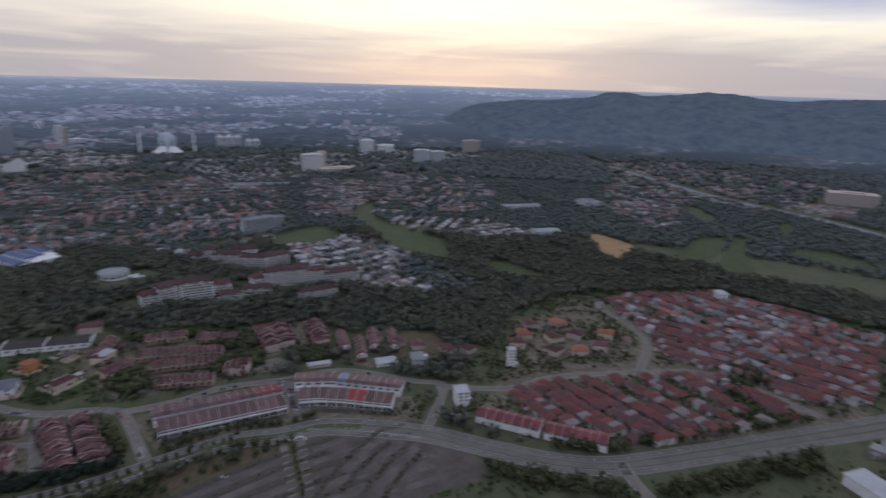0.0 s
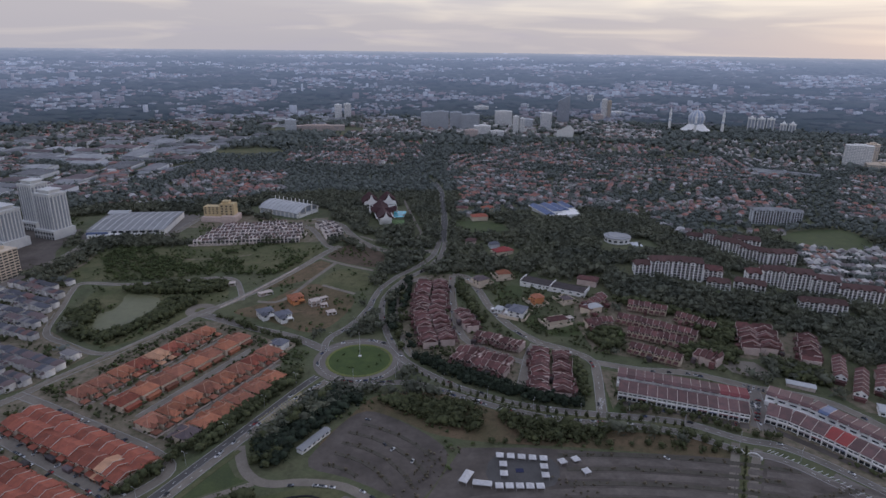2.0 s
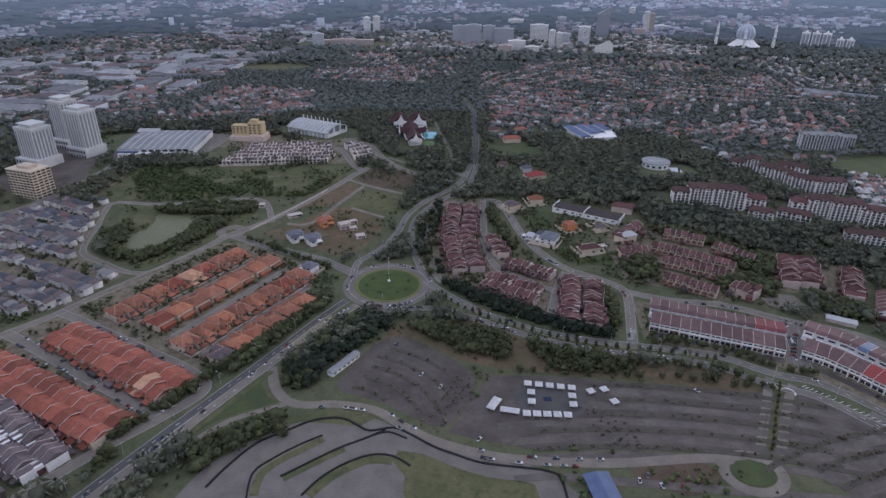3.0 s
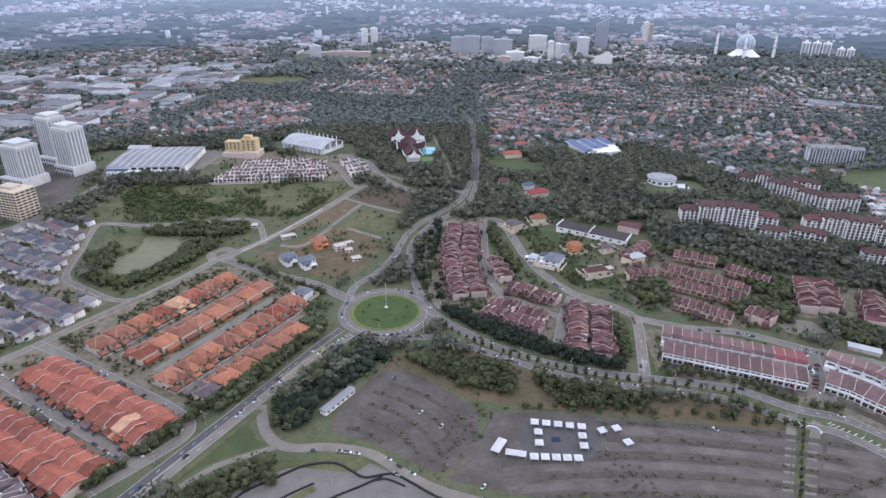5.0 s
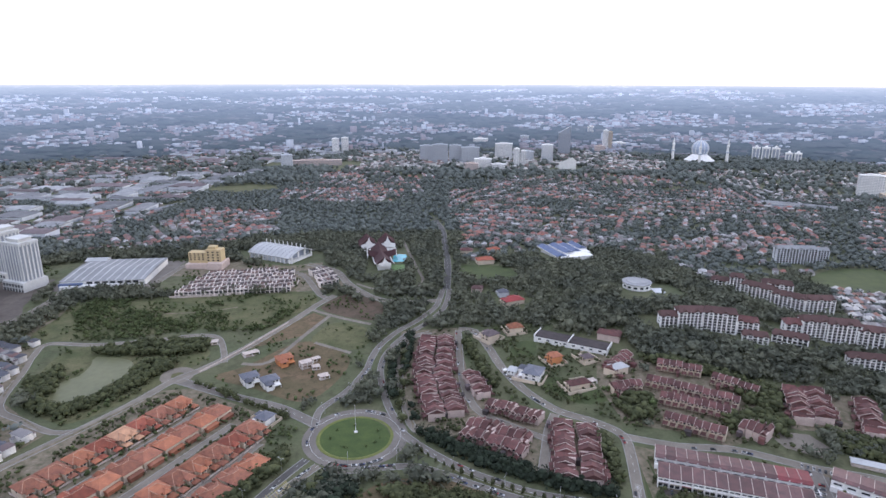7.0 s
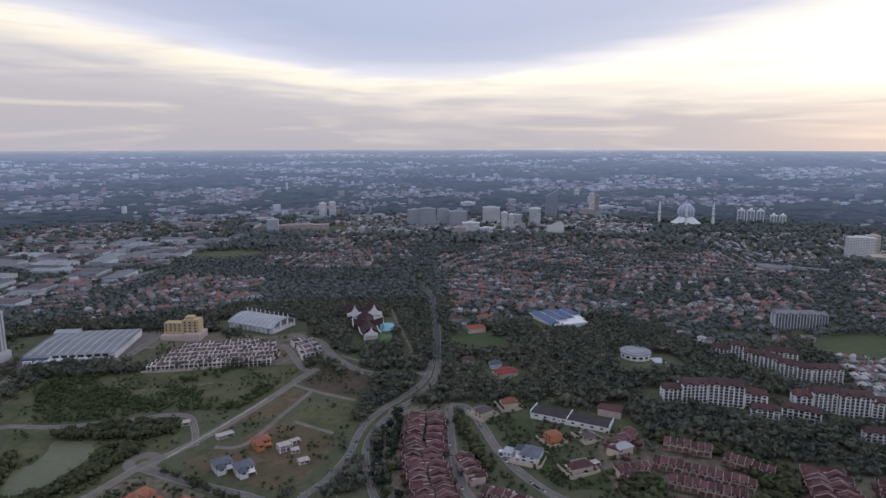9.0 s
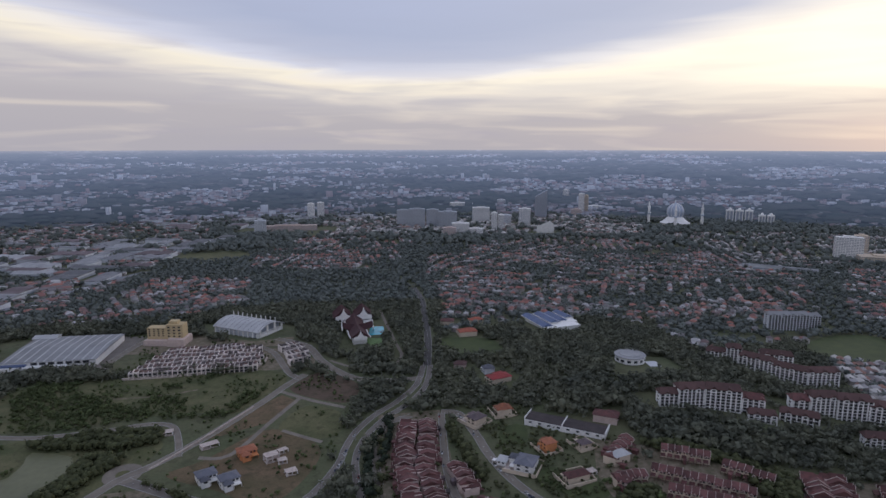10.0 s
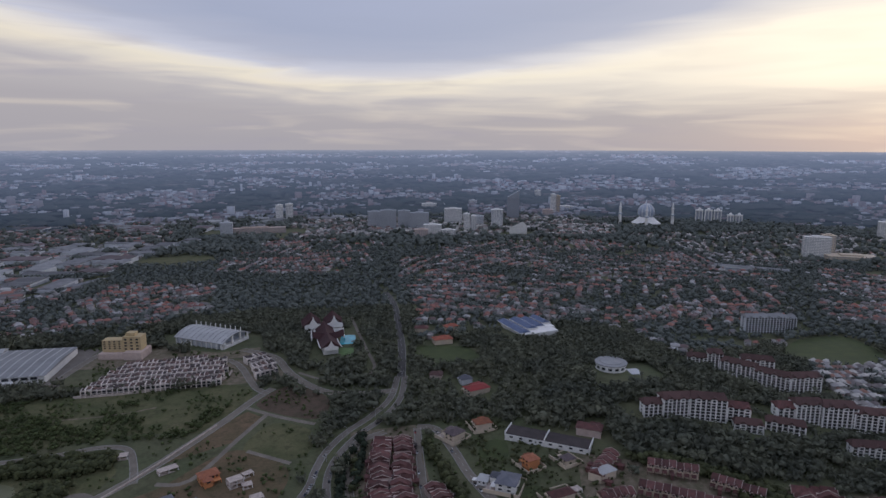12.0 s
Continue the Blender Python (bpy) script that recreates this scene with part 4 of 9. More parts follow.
for pts in ([(849, 961), (993, 1043), (870, 905), (827, 775), (814, 671), (711, 579), (700, 680), (796, 868)], [(732, 516), (774, 525), (764, 445), (746, 424), (705, 466)],
            [(978, 323), (1102, 338), (1187, 341), (1224, 305), (1088, 275), (992, 290)], [(1552, 494), (1388, 425), (1356, 378), (1428, 388), (1536, 461)],
            [(965, 243), (1115, 274), (1261, 300), (1200, 262), (1114, 240), (1001, 199)], [(1477, 265), (1381, 250), (1317, 216), (1496, 247)], [(1153, 187), (1256, 162), (1215, 79), (1144, 64)]):
    patch("golf_fairway", "mown green golf fairway among woods", "fairway", pts, "grass", 0.3, take=True, grid=40)
patch("earthworks", "bright orange bare earthworks", "bare ground", [(1063, 503), (1040, 430), (1009, 400), (911, 377), (960, 450)], "earth", 0.3, take=True, grid=40)
patch("playing_field_far", "pale green sports field", "field", [(564, 835), (641, 901), (720, 905), (701, 821), (622, 782)], "grass", 0.3, take=True, grid=40)
patch("hill_clearing", "bare hilltop clearing", "field", [(-520, 1830), (-390, 1850), (-340, 1740), (-430, 1690), (-520, 1730)], "rough_grass", 0.4, take=True, grid=40)
patch("villa_lawn", "lawn in front of villas", "grass", [(82, 890), (138, 882), (150, 856), (148, 818), (112, 812), (82, 826)], "grass", 0.15, take=True)

patch("hall_yard", "trodden earth and gravel yard before the sports hall", "yard", [(-322, 884), (-316, 950), (-262, 966), (-236, 950), (-168, 920), (-118, 930), (-112, 892), (-180, 896), (-262, 884)], "yard", 0.06, rounded=False)
patch("warehouse_yard", "grey paved yard round the warehouse", "yard", [(-462, 830), (-320, 832), (-322, 960), (-470, 960)], "asphalt", 0.06, rounded=False)
road("road_yellow_building", "narrow street between warehouse and yellow building", [(-330, 828), (-326, 880), (-318, 930), (-300, 985), (-280, 1040)], 8.0, "concrete_road", dashes=False)
road("road_white_loop", "pale concrete road looping through the unfinished terraces", [(-200, 897), (-157, 892), (-140, 876), (-127, 851), (-116, 822), (-104, 796), (-92, 784)], 6.5, "concrete_road", dashes=False, lift=0.14, clear=0.5)
tagged(part("boundary_wall", ribbon(smooth([(-292, 800), (-246, 803), (-202, 810), (-160, 822), (-143, 830), (-140, 850)], 6), 1.2, 0.0, 2.4), M["party"], None, "off-white boundary wall round the unfinished terraces", kind="structure"), category="wall")
tagged(part("plot_wall", ribbon(smooth([(-132, 722), (-170, 660), (-200, 616)], 6), 0.8, 0.0, 1.4), M["party"], None, "low off-white wall along the estate road", kind="structure"), category="wall")
road("road_left_edge", "pale street beside the towers", [(-425, 960), (-440, 880), (-432, 800), (-450, 720), (-480, 660), (-540, 600)], 12.0, "concrete_road", dashes=False)
patch("forecourt", "brownish paved forecourt below the towers", "yard", [(-560, 720), (-470, 705), (-446, 756), (-456, 841), (-470, 880), (-560, 880)], "asphalt_worn", 0.05, rounded=False, take=True)
take_line([(-76, 362), (-56, 391)], 7)
road_taken = taken.copy()

# planted median and verges of the main road
tagged(part("road_southeast_inner", ribbon(smooth([(296, 324), (325, 280), (348, 220), (365, 180), (392, 144), (452, 100), (521, 53), (604, -4), (750, -100)], 6), 7.0, 0.10), M["asphalt"], None, "asphalt turning lane between the carriageways", kind="structure"), category="road")
for nm, lbl, pts, w in (("avenue_median", "planted strip between the avenue lanes", [(211.5, 290), (234, 328), (251, 356)], 4.6),
                        ("median", "planted median between the carriageways", [(34, 452), (56, 436), (88, 418), (128, 402), (176, 393), (214, 383)], 4.0),
                        ("verge", "grass verge beside the main road", [(-118, 370), (-140, 332), (-162, 292), (-200, 224)], 4.0)):
    tagged(part(nm, ribbon(smooth(pts, 6), w, 0.0, 0.22), M["rough_grass"], None, lbl, kind="structure"), category="verge")

# painted hatching on the main roads
def hatch(name, label, line, width, n, bar, material, lift=0.17):
    s = Shape()
    for k in range(n):
        i = k / max(n - 1, 1) * (len(line) - 1)
        i0 = min(int(i), len(line) - 2)
        (x0, y0), (x1, y1) = line[i0], line[i0 + 1]
        l = math.hypot(x1 - x0, y1 - y0)
        ux, uy = (x1 - x0) / l, (y1 - y0) / l
        x, y = x0 + (x1 - x0) * (i - i0), y0 + (y1 - y0) * (i - i0)
        s.add([(x + a * ux * bar / 2 + b * (-uy + 0.4 * ux) * width / 2, y + a * uy * bar / 2 + b * (ux + 0.4 * uy) * width / 2, tz(x, y) + lift) for a, b in ((-1, -1), (1, -1), (1, 1), (-1, 1))], [(0, 1, 2, 3)])
    tagged(part(name, s, M[material], None, label, kind="stuff"), category="road paint")


hatch("rumble_bars", "yellow transverse bars painted on the road", smooth([(-85, 444), (-110, 405)], 4), 9.5, 22, 0.55, "paint_yellow")
hatch("crossing_bars", "white hatching painted along the road edge", smooth([(266, 352), (290, 326), (318, 280)], 4), 4, 26, 0.5, "paint")
hatch("junction_hatching", "white hatching on the junction", smooth([(164, 424), (158, 410)], 4), 5, 9, 0.3, "paint")

# planted strips between the car park tiers
lanes = []
for c, r0, a0, a1, n in (((110, -180), 526.5, 66, 98, 6), ((330, 60), 242.5, 96, 128, 4)):
    for k in range(n):
        r = r0 - 15 * k
        line = [(c[0] + r * math.cos(radians(a)), c[1] + r * math.sin(radians(a))) for a in np.arange(a0, a1, 0.6)]
        lanes.append([p for p in line if is_taken(*p) and not (28 < p[0] < 106 and 316 < p[1] < 360)])
for line in lanes:
    if len(line) > 4:
        tagged(part("parking_lane", ribbon(line, 6.2, 0.11), M["asphalt_pale"], None, "sun-bleached driving lane between parking tiers", kind="structure"), category="road")
strips = []
for c, r0, a0, a1, n in (((110, -180), 534, 72, 96, 5), ((330, 60), 250, 96, 128, 4)):
    for k in range(n):
        r = r0 - 15 * k
        line = [(c[0] + r * math.cos(radians(a)), c[1] + r * math.sin(radians(a))) for a in np.arange(a0 + 1.5 * (k % 2), a1, 0.6)]
        line = [p for p in line if is_taken(*p) and not (28 < p[0] < 110 and 312 < p[1] < 362)]
        if len(line) > 3:
            strips.append(line)
            tagged(part("planted_strip", ribbon(line, 4.2, 0.0, 0.25), M["strip"], None, "low brown planted strip between parking tiers", kind="structure"), category="kerb strip")
for k in range(5):
    c, r = (-70, 300), 54 + 13 * k
    line = [(c[0] + r * math.cos(radians(a)), c[1] + r * math.sin(radians(a))) for a in range(18, 80, 3)]
    line = [p for p in line if inside([(-58, 352), (-32, 410), (18, 376), (24, 350), (4, 318)], np.array(p[0]), np.array(p[1]))]
    if len(line) > 3:
        strips.append(line)
        tagged(part("planted_strip", ribbon(line, 3.2, 0.0, 0.25), M["strip"], None, "low brown planted strip between parking tiers", kind="structure"), category="kerb strip")
# kart track: tyre walls and grass islands between its lanes
for pts, w, mt in (([(-130, 262), (-122, 279), (-110, 297), (-94, 308), (-78, 318), (-60, 320), (-47, 312), (-40, 308), (-25, 311), (-14, 305), (1, 294), (15, 287), (32, 280), (69, 274), (76, 267), (77, 250)], 1.3, "rubber"),
                   ([(-104, 250), (-106, 272), (-98, 283), (-84, 295), (-70, 304)], 1.0, "rubber"), ([(-89, 270), (-69, 285), (-56, 294), (-43, 301), (-30, 309)], 1.2, "rubber"),
                   ([(-74, 256), (-66, 268), (-54, 279), (-38, 287), (-24, 286), (-13, 278)], 1.2, "rubber"), ([(-38, 304), (-28, 307), (-16, 301)], 1.0, "rubber")):
    tagged(part("tyre_wall", ribbon(smooth(pts, 4), w, 0.1, 0.6), M[mt], None, "black tyre wall winding along the kart track", kind="structure"), category="tyre wall")
for pts, w in (([(-101, 256), (-101, 271), (-93, 282), (-80, 292), (-69, 301)], 5.0), ([(-87, 268), (-67, 283), (-54, 292)], 4.0), ([(-70, 256), (-61, 268), (-50, 277), (-37, 283), (-24, 282)], 6.0), ([(-132, 286), (-118, 300), (-98, 314), (-78, 323)], 5.0)):
    tagged(part("kart_island", ribbon(smooth(pts, 4), w, 0.0, 0.18), M["rough_grass"], None, "narrow worn grass island between kart lanes", kind="structure"), category="grass")


# ---------------------------------------------------------------- houses
def window_mesh(w, h, glass="glass"):
    """A framed pane set on a wall that faces -y."""
    s = Shape().box(-w / 2, w / 2, -0.08, 0.1, 0, h)
    return s.mesh("window", M[glass])


WINDOW = {}


def window(parent, x, y, z, w, h, turn=0, glass="glass"):
    key = (round(w, 1), round(h, 1), glass)
    if key not in WINDOW:
        WINDOW[key] = window_mesh(w, h, glass)
    return part("window", WINDOW[key], None, parent, at=pose(x, y, z, 0, 0, turn))


def terrace_house(w, d, h, roof, wall, label, group, rise=3.0, porch=True, gable=False, form=0):
    """One bay of a terrace, front to -y, with a tiled roof, a raised party wall, a porch and windows."""
    ob = thing("terrace_house", label, "house", group)
    part("wall", Shape().box(-w / 2 + 0.03, w / 2 - 0.03, -d / 2 + 1.5, d / 2 - 0.6, -1.5, h), M[wall], ob)
    s, g = Shape(), Shape()
    y0, y1, ym = -d / 2 + 0.6, d / 2, 0.6
    x0, x1 = -w / 2 + 0.02, w / 2 - 0.02
    prof = [(y0, h - 0.25), (y0, h - 0.05), (ym, h + rise), (y1, h - 0.05), (y1, h - 0.25)]
    p = [(x, y, z) for x in (x0, x1) for y, z in prof]
    s.add(p, [(1, 6, 7, 2), (2, 7, 8, 3), (0, 5, 6, 1), (3, 8, 9, 4), (0, 4, 9, 5), (0, 1, 2, 3, 4), (9, 8, 7, 6, 5)])
    if form == 1:
        # gable end to the street
        s = Shape()
        top = h + rise * 0.85
        for ya, yb, zz in ((y0 - 0.5, d * 0.12, 0.0), (d * 0.12 - 0.01, y1, -1.1)):
            p = [(x0, ya, h - 0.25 + zz), (0, ya, top + zz), (x1, ya, h - 0.25 + zz), (x0, yb, h - 0.25 + zz), (0, yb, top + zz), (x1, yb, h - 0.25 + zz)]
            s.add(p, [(0, 2, 1), (3, 4, 5), (0, 1, 4, 3), (1, 2, 5, 4), (0, 3, 5, 2)])
        g.beam((x0, y0 - 0.6, h - 0.2), (0, y0 - 0.6, top + 0.1), 0.3, 0.3).beam((x1, y0 - 0.6, h - 0.2), (0, y0 - 0.6, top + 0.1), 0.3, 0.3)
    if gable and form != 1:
        q = [(-w * 0.32, y0 - 1.6, h - 0.6), (w * 0.12, y0 - 1.6, h - 0.6), (-w * 0.1, y0 - 1.6, h + rise * 0.45), (-w * 0.32, -0.5, h - 0.6), (w * 0.12, -0.5, h - 0.6), (-w * 0.1, -0.5, h + rise * 0.5)]
        s.add(q, [(0, 1, 2), (0, 2, 5, 3), (1, 4, 5, 2), (3, 5, 4), (0, 3, 4, 1)])
        g.beam((q[0][0], q[0][1] - 0.1, q[0][2]), (q[2][0], q[2][1] - 0.1, q[2][2]), 0.3, 0.35).beam((q[1][0], q[1][1] - 0.1, q[1][2]), (q[2][0], q[2][1] - 0.1, q[2][2]), 0.3, 0.35)
    part("roof", s, M[roof], ob)
    s = g
    top = [(y0 - 0.1, h + 0.1), (ym, h + rise + 0.3), (y1, h + 0.1)] if form != 1 else []
    for (ya, za), (yb, zb) in zip(top, top[1:]):
        s.beam((w / 2, ya, za - 0.15), (w / 2, yb, zb - 0.15), 0.28, 0.48)
    part("party_wall", s, M["party"], ob, "off-white party wall cap")
    if porch:
        s = Shape()
        s.add([(-w / 2 + 0.1, y0 - 3.4, 2.7), (w * 0.2, y0 - 3.4, 2.7), (w * 0.2, y0 + 1.1, 3.5), (-w / 2 + 0.1, y0 + 1.1, 3.5), (-w / 2 + 0.1, y0 - 3.4, 2.5), (w * 0.2, y0 - 3.4, 2.5), (w * 0.2, y0 + 1.1, 3.3), (-w / 2 + 0.1, y0 + 1.1, 3.3)],
              [(0, 1, 2, 3), (7, 6, 5, 4), (0, 4, 5, 1), (1, 5, 6, 2), (3, 7, 4, 0)])
        s.box(-w / 2 + 0.2, -w / 2 + 0.5, y0 - 3.2, y0 - 2.9, -1, 2.6).box(w * 0.12, w * 0.12 + 0.3, y0 - 3.2, y0 - 2.9, -1, 2.6)
        part("porch", s, M[roof], ob)
    window(ob, -w * 0.2, -d / 2 + 1.5, h - 2.3, w * 0.3, 1.5)
    window(ob, w * 0.25, -d / 2 + 1.5, h - 2.3, w * 0.24, 1.5)
    return ob


rng = random.Random(7)


def row_of(make, p0, p1, n, flip=False, jog=0.0, zoff=0.0):
    """n copies of a bay from p0 to p1, following the ground; their fronts face right of the way (flip: left)."""
    (x0, y0), (x1, y1) = p0, p1
    a = math.atan2(y1 - y0, x1 - x0)
    w = math.hypot(x1 - x0, y1 - y0) / n
    made, out = {}, []
    for k in range(n):
        s = (k + 0.5) / n
        x, y = x0 + (x1 - x0) * s, y0 + (y1 - y0) * s
        if jog:
            o = jog * ((k // 2) % 2 - 0.5) + rng.uniform(-0.6, 0.6) * jog
            x, y = x - math.sin(a) * o, y + math.cos(a) * o
        up = (0.0, 0.9, 0.3, 1.3)[k % 4] * min(abs(jog), 1.5) / 1.5
        m = pose(x, y, tz(x, y) + zoff + up + 0.02, 0, 0, math.degrees(a) + (180 if flip else 0) + rng.uniform(-2.2, 2.2) * min(jog, 1.5))
        form = (0, 1, 2, 0, 1, 2, 2, 1)[(k + rng.randrange(2)) % 8] if jog > 1 else 0
        if form not in made:
            made[form] = make(w, form)
            made[form].matrix_basis = m
            out.append(made[form])
        else:
            src = made[form]
            kids = [c for c in src.children if c.name.startswith("annex")]
            for c in kids:
                c.parent = None
            out.append(copy_thing(src, m))
            for c in kids:
                c.parent = src
        if jog and rng.random() < 0.45:
            back = rng.random() < 0.5
            ww, dd, hh = w * rng.uniform(0.4, 0.9), rng.uniform(3, 5), rng.uniform(2.8, 4.2)
            yy = 9.0 if back else -11.0
            part("annex", Shape().box(-ww / 2, ww / 2, yy - dd / 2, yy + dd / 2, -1, hh).hip(-ww / 2 - 0.3, ww / 2 + 0.3, yy - dd / 2 - 0.3, yy + dd / 2 + 0.3, hh + 0.1, 0.7), M[rng.choice(["roof_purple", "roof_char", "roof_maroon", "roof_maroon"])], out[-1], "later lean-to annex")
    d = 13
    take_line([p0, p1], d)
    return out


def joined(name, label, group_parts):
    """Merge the parts of many houses into one part of each kind."""
    top = thing(name, label, "houses", kind="stuff")
    for key, obs in group_parts.items():
        V, F, mats = [], [], obs[0].data.materials[0]
        for o in obs:
            m = o.parent.matrix_basis @ o.matrix_basis
            k = len(V)
            V += [tuple(m @ p.co) for p in o.data.vertices]
            F += [tuple(i + k for i in p.vertices) for p in o.data.polygons]
        me = bpy.data.meshes.new(key)
        me.from_pydata(V, [], F)
        me.materials.append(mats)
        part(key, me, None, top, kind="stuff")


def terraces(group, label, roof, wall, depth, h, rows, rise=3.0, unit=7.2, porch=True, gable=False, jog=0.0, stuff=False):
    if stuff:
        kinds, tops = {}, []
        for p0, p1, flip in rows:
            n = max(2, round(math.hypot(p1[0] - p0[0], p1[1] - p0[1]) / unit))
            for ob in row_of(lambda w, form: terrace_house(w, depth, h + 0.4 * (form == 2), roof, wall, label, group, rise * (1, 1, 1.25)[form], porch, gable, form), p0, p1, n, flip, jog):
                tops.append(ob)
                for c in ob.children:
                    kinds.setdefault(c.name.split(".")[0] + "s", []).append(c)
        joined("terrace_rows", label.replace("house", "houses in rows"), kinds)
        for ob in tops:
            for c in list(ob.children):
                bpy.data.objects.remove(c)
            bpy.data.objects.remove(ob)
        return
    for p0, p1, flip in rows:
        n = max(2, round(math.hypot(p1[0] - p0[0], p1[1] - p0[1]) / unit))
        row_of(lambda w, form: terrace_house(w, depth, h + 0.4 * (form == 2), roof, wall, label, group, rise * (1, 1, 1.25)[form], porch, gable, form), p0, p1, n, flip, jog)


# orange terraces in two back-to-back blocks
terraces("orange terraces", "two-storey terraced house with terracotta tiled roof", "roof_terra", "wall_cream", 17, 6.2,
         [((-289, 421), (-172, 350), True), ((-297, 409), (-182, 338), False), ((-331, 384), (-198, 309), True), ((-338, 371), (-205, 296), False)], 2.7, 10.4, jog=0.95)
peach = terrace_house(8.6, 19, 7.0, "roof_peach", "wall_cream", "two-storey terraced house with new peach roof tiles", "orange terraces", 2.6, True, False, 0)
peach.matrix_basis = pose(-198.5, 349.5, 0.4, 0, 0, math.degrees(math.atan2(-71, 115)))
terraces("grey terraces", "two-storey terraced house with grey-mauve roof", "roof_purple", "wall_white", 15, 6.2,
         [((-300, 333), (-222, 279), True), ((-308, 320), (-232, 268), False), ((-318, 296), (-246, 246), True)], 2.6, 6.2, gable=True, jog=1.05)
# maroon crescents and terraces
MAR = "two-storey terraced house with weathered maroon tiled roof"
terraces("maroon crescent", MAR, "roof_maroon", "wall_pink", 16.5, 6.0,
         [((26, 666), (21, 627), False), ((21, 626), (18, 588), False), ((18, 587), (22, 553), False), ((22, 552), (26, 518), False), ((43, 662), (40, 624), True), ((40, 622), (36, 590), True), ((36, 588), (39, 558), True), ((39, 556), (43, 522), True)], 2.8, 6.2, gable=True, jog=1.5)
terraces("maroon terraces by the lane", MAR, "roof_maroon", "wall_pink", 14.5, 6.0,
         [((61, 588), (70, 549), True), ((72, 536), (112, 507), False), ((53, 508), (97, 478), True), ((46, 496), (91, 464), False)], 2.6, 6.0, gable=True, jog=1.3)
terraces("maroon double row", MAR, "roof_maroon", "wall_pink", 16, 6.4, [((129, 502), (113, 430), False), ((147, 494), (131, 424), True)], 2.8, 6.6, gable=True, jog=1.05)
patch("gravel_yard", "pale gravel yard beside the gabled house", "yard", [(290, 468), (297, 478), (321, 472), (327, 455), (313, 444), (293, 457)], "concrete_road", 0.09, rounded=False, take=True)
terraces("maroon upper rows", "two-storey maroon-roofed terraced house with cream upper bays", "roof_maroon", "wall_cream", 13, 6.8,
         [((239, 578), (274, 560), False), ((280, 551), (309, 525), False), ((220, 554), (285, 512), False), ((222, 528), (270, 499), False), ((214, 499), (252, 471), False), ((190, 570), (216, 596), False), ((184, 545), (211, 547), False)], 2.8, 5.8, gable=True, jog=0.6)
terraces("maroon gabled rows", "tall terraced house with stepped maroon gables", "roof_maroon", "wall_pink", 17, 7.0,
         [((341, 528), (324, 484), False), ((358, 526), (342, 483), True), ((393, 508), (367, 460), False), ((272, 482), (284, 466), True)], 3.4, 5.2, gable=True, jog=1.4)
# red estate east of the woods
terraces("red roadside row", "shop house with dull crimson sheet roof", "roof_crimson", "wall_white", 18, 8.0, [((374, 262), (390, 210), False), ((391, 207), (408, 160), False)], 2.2, 7.5, porch=False)


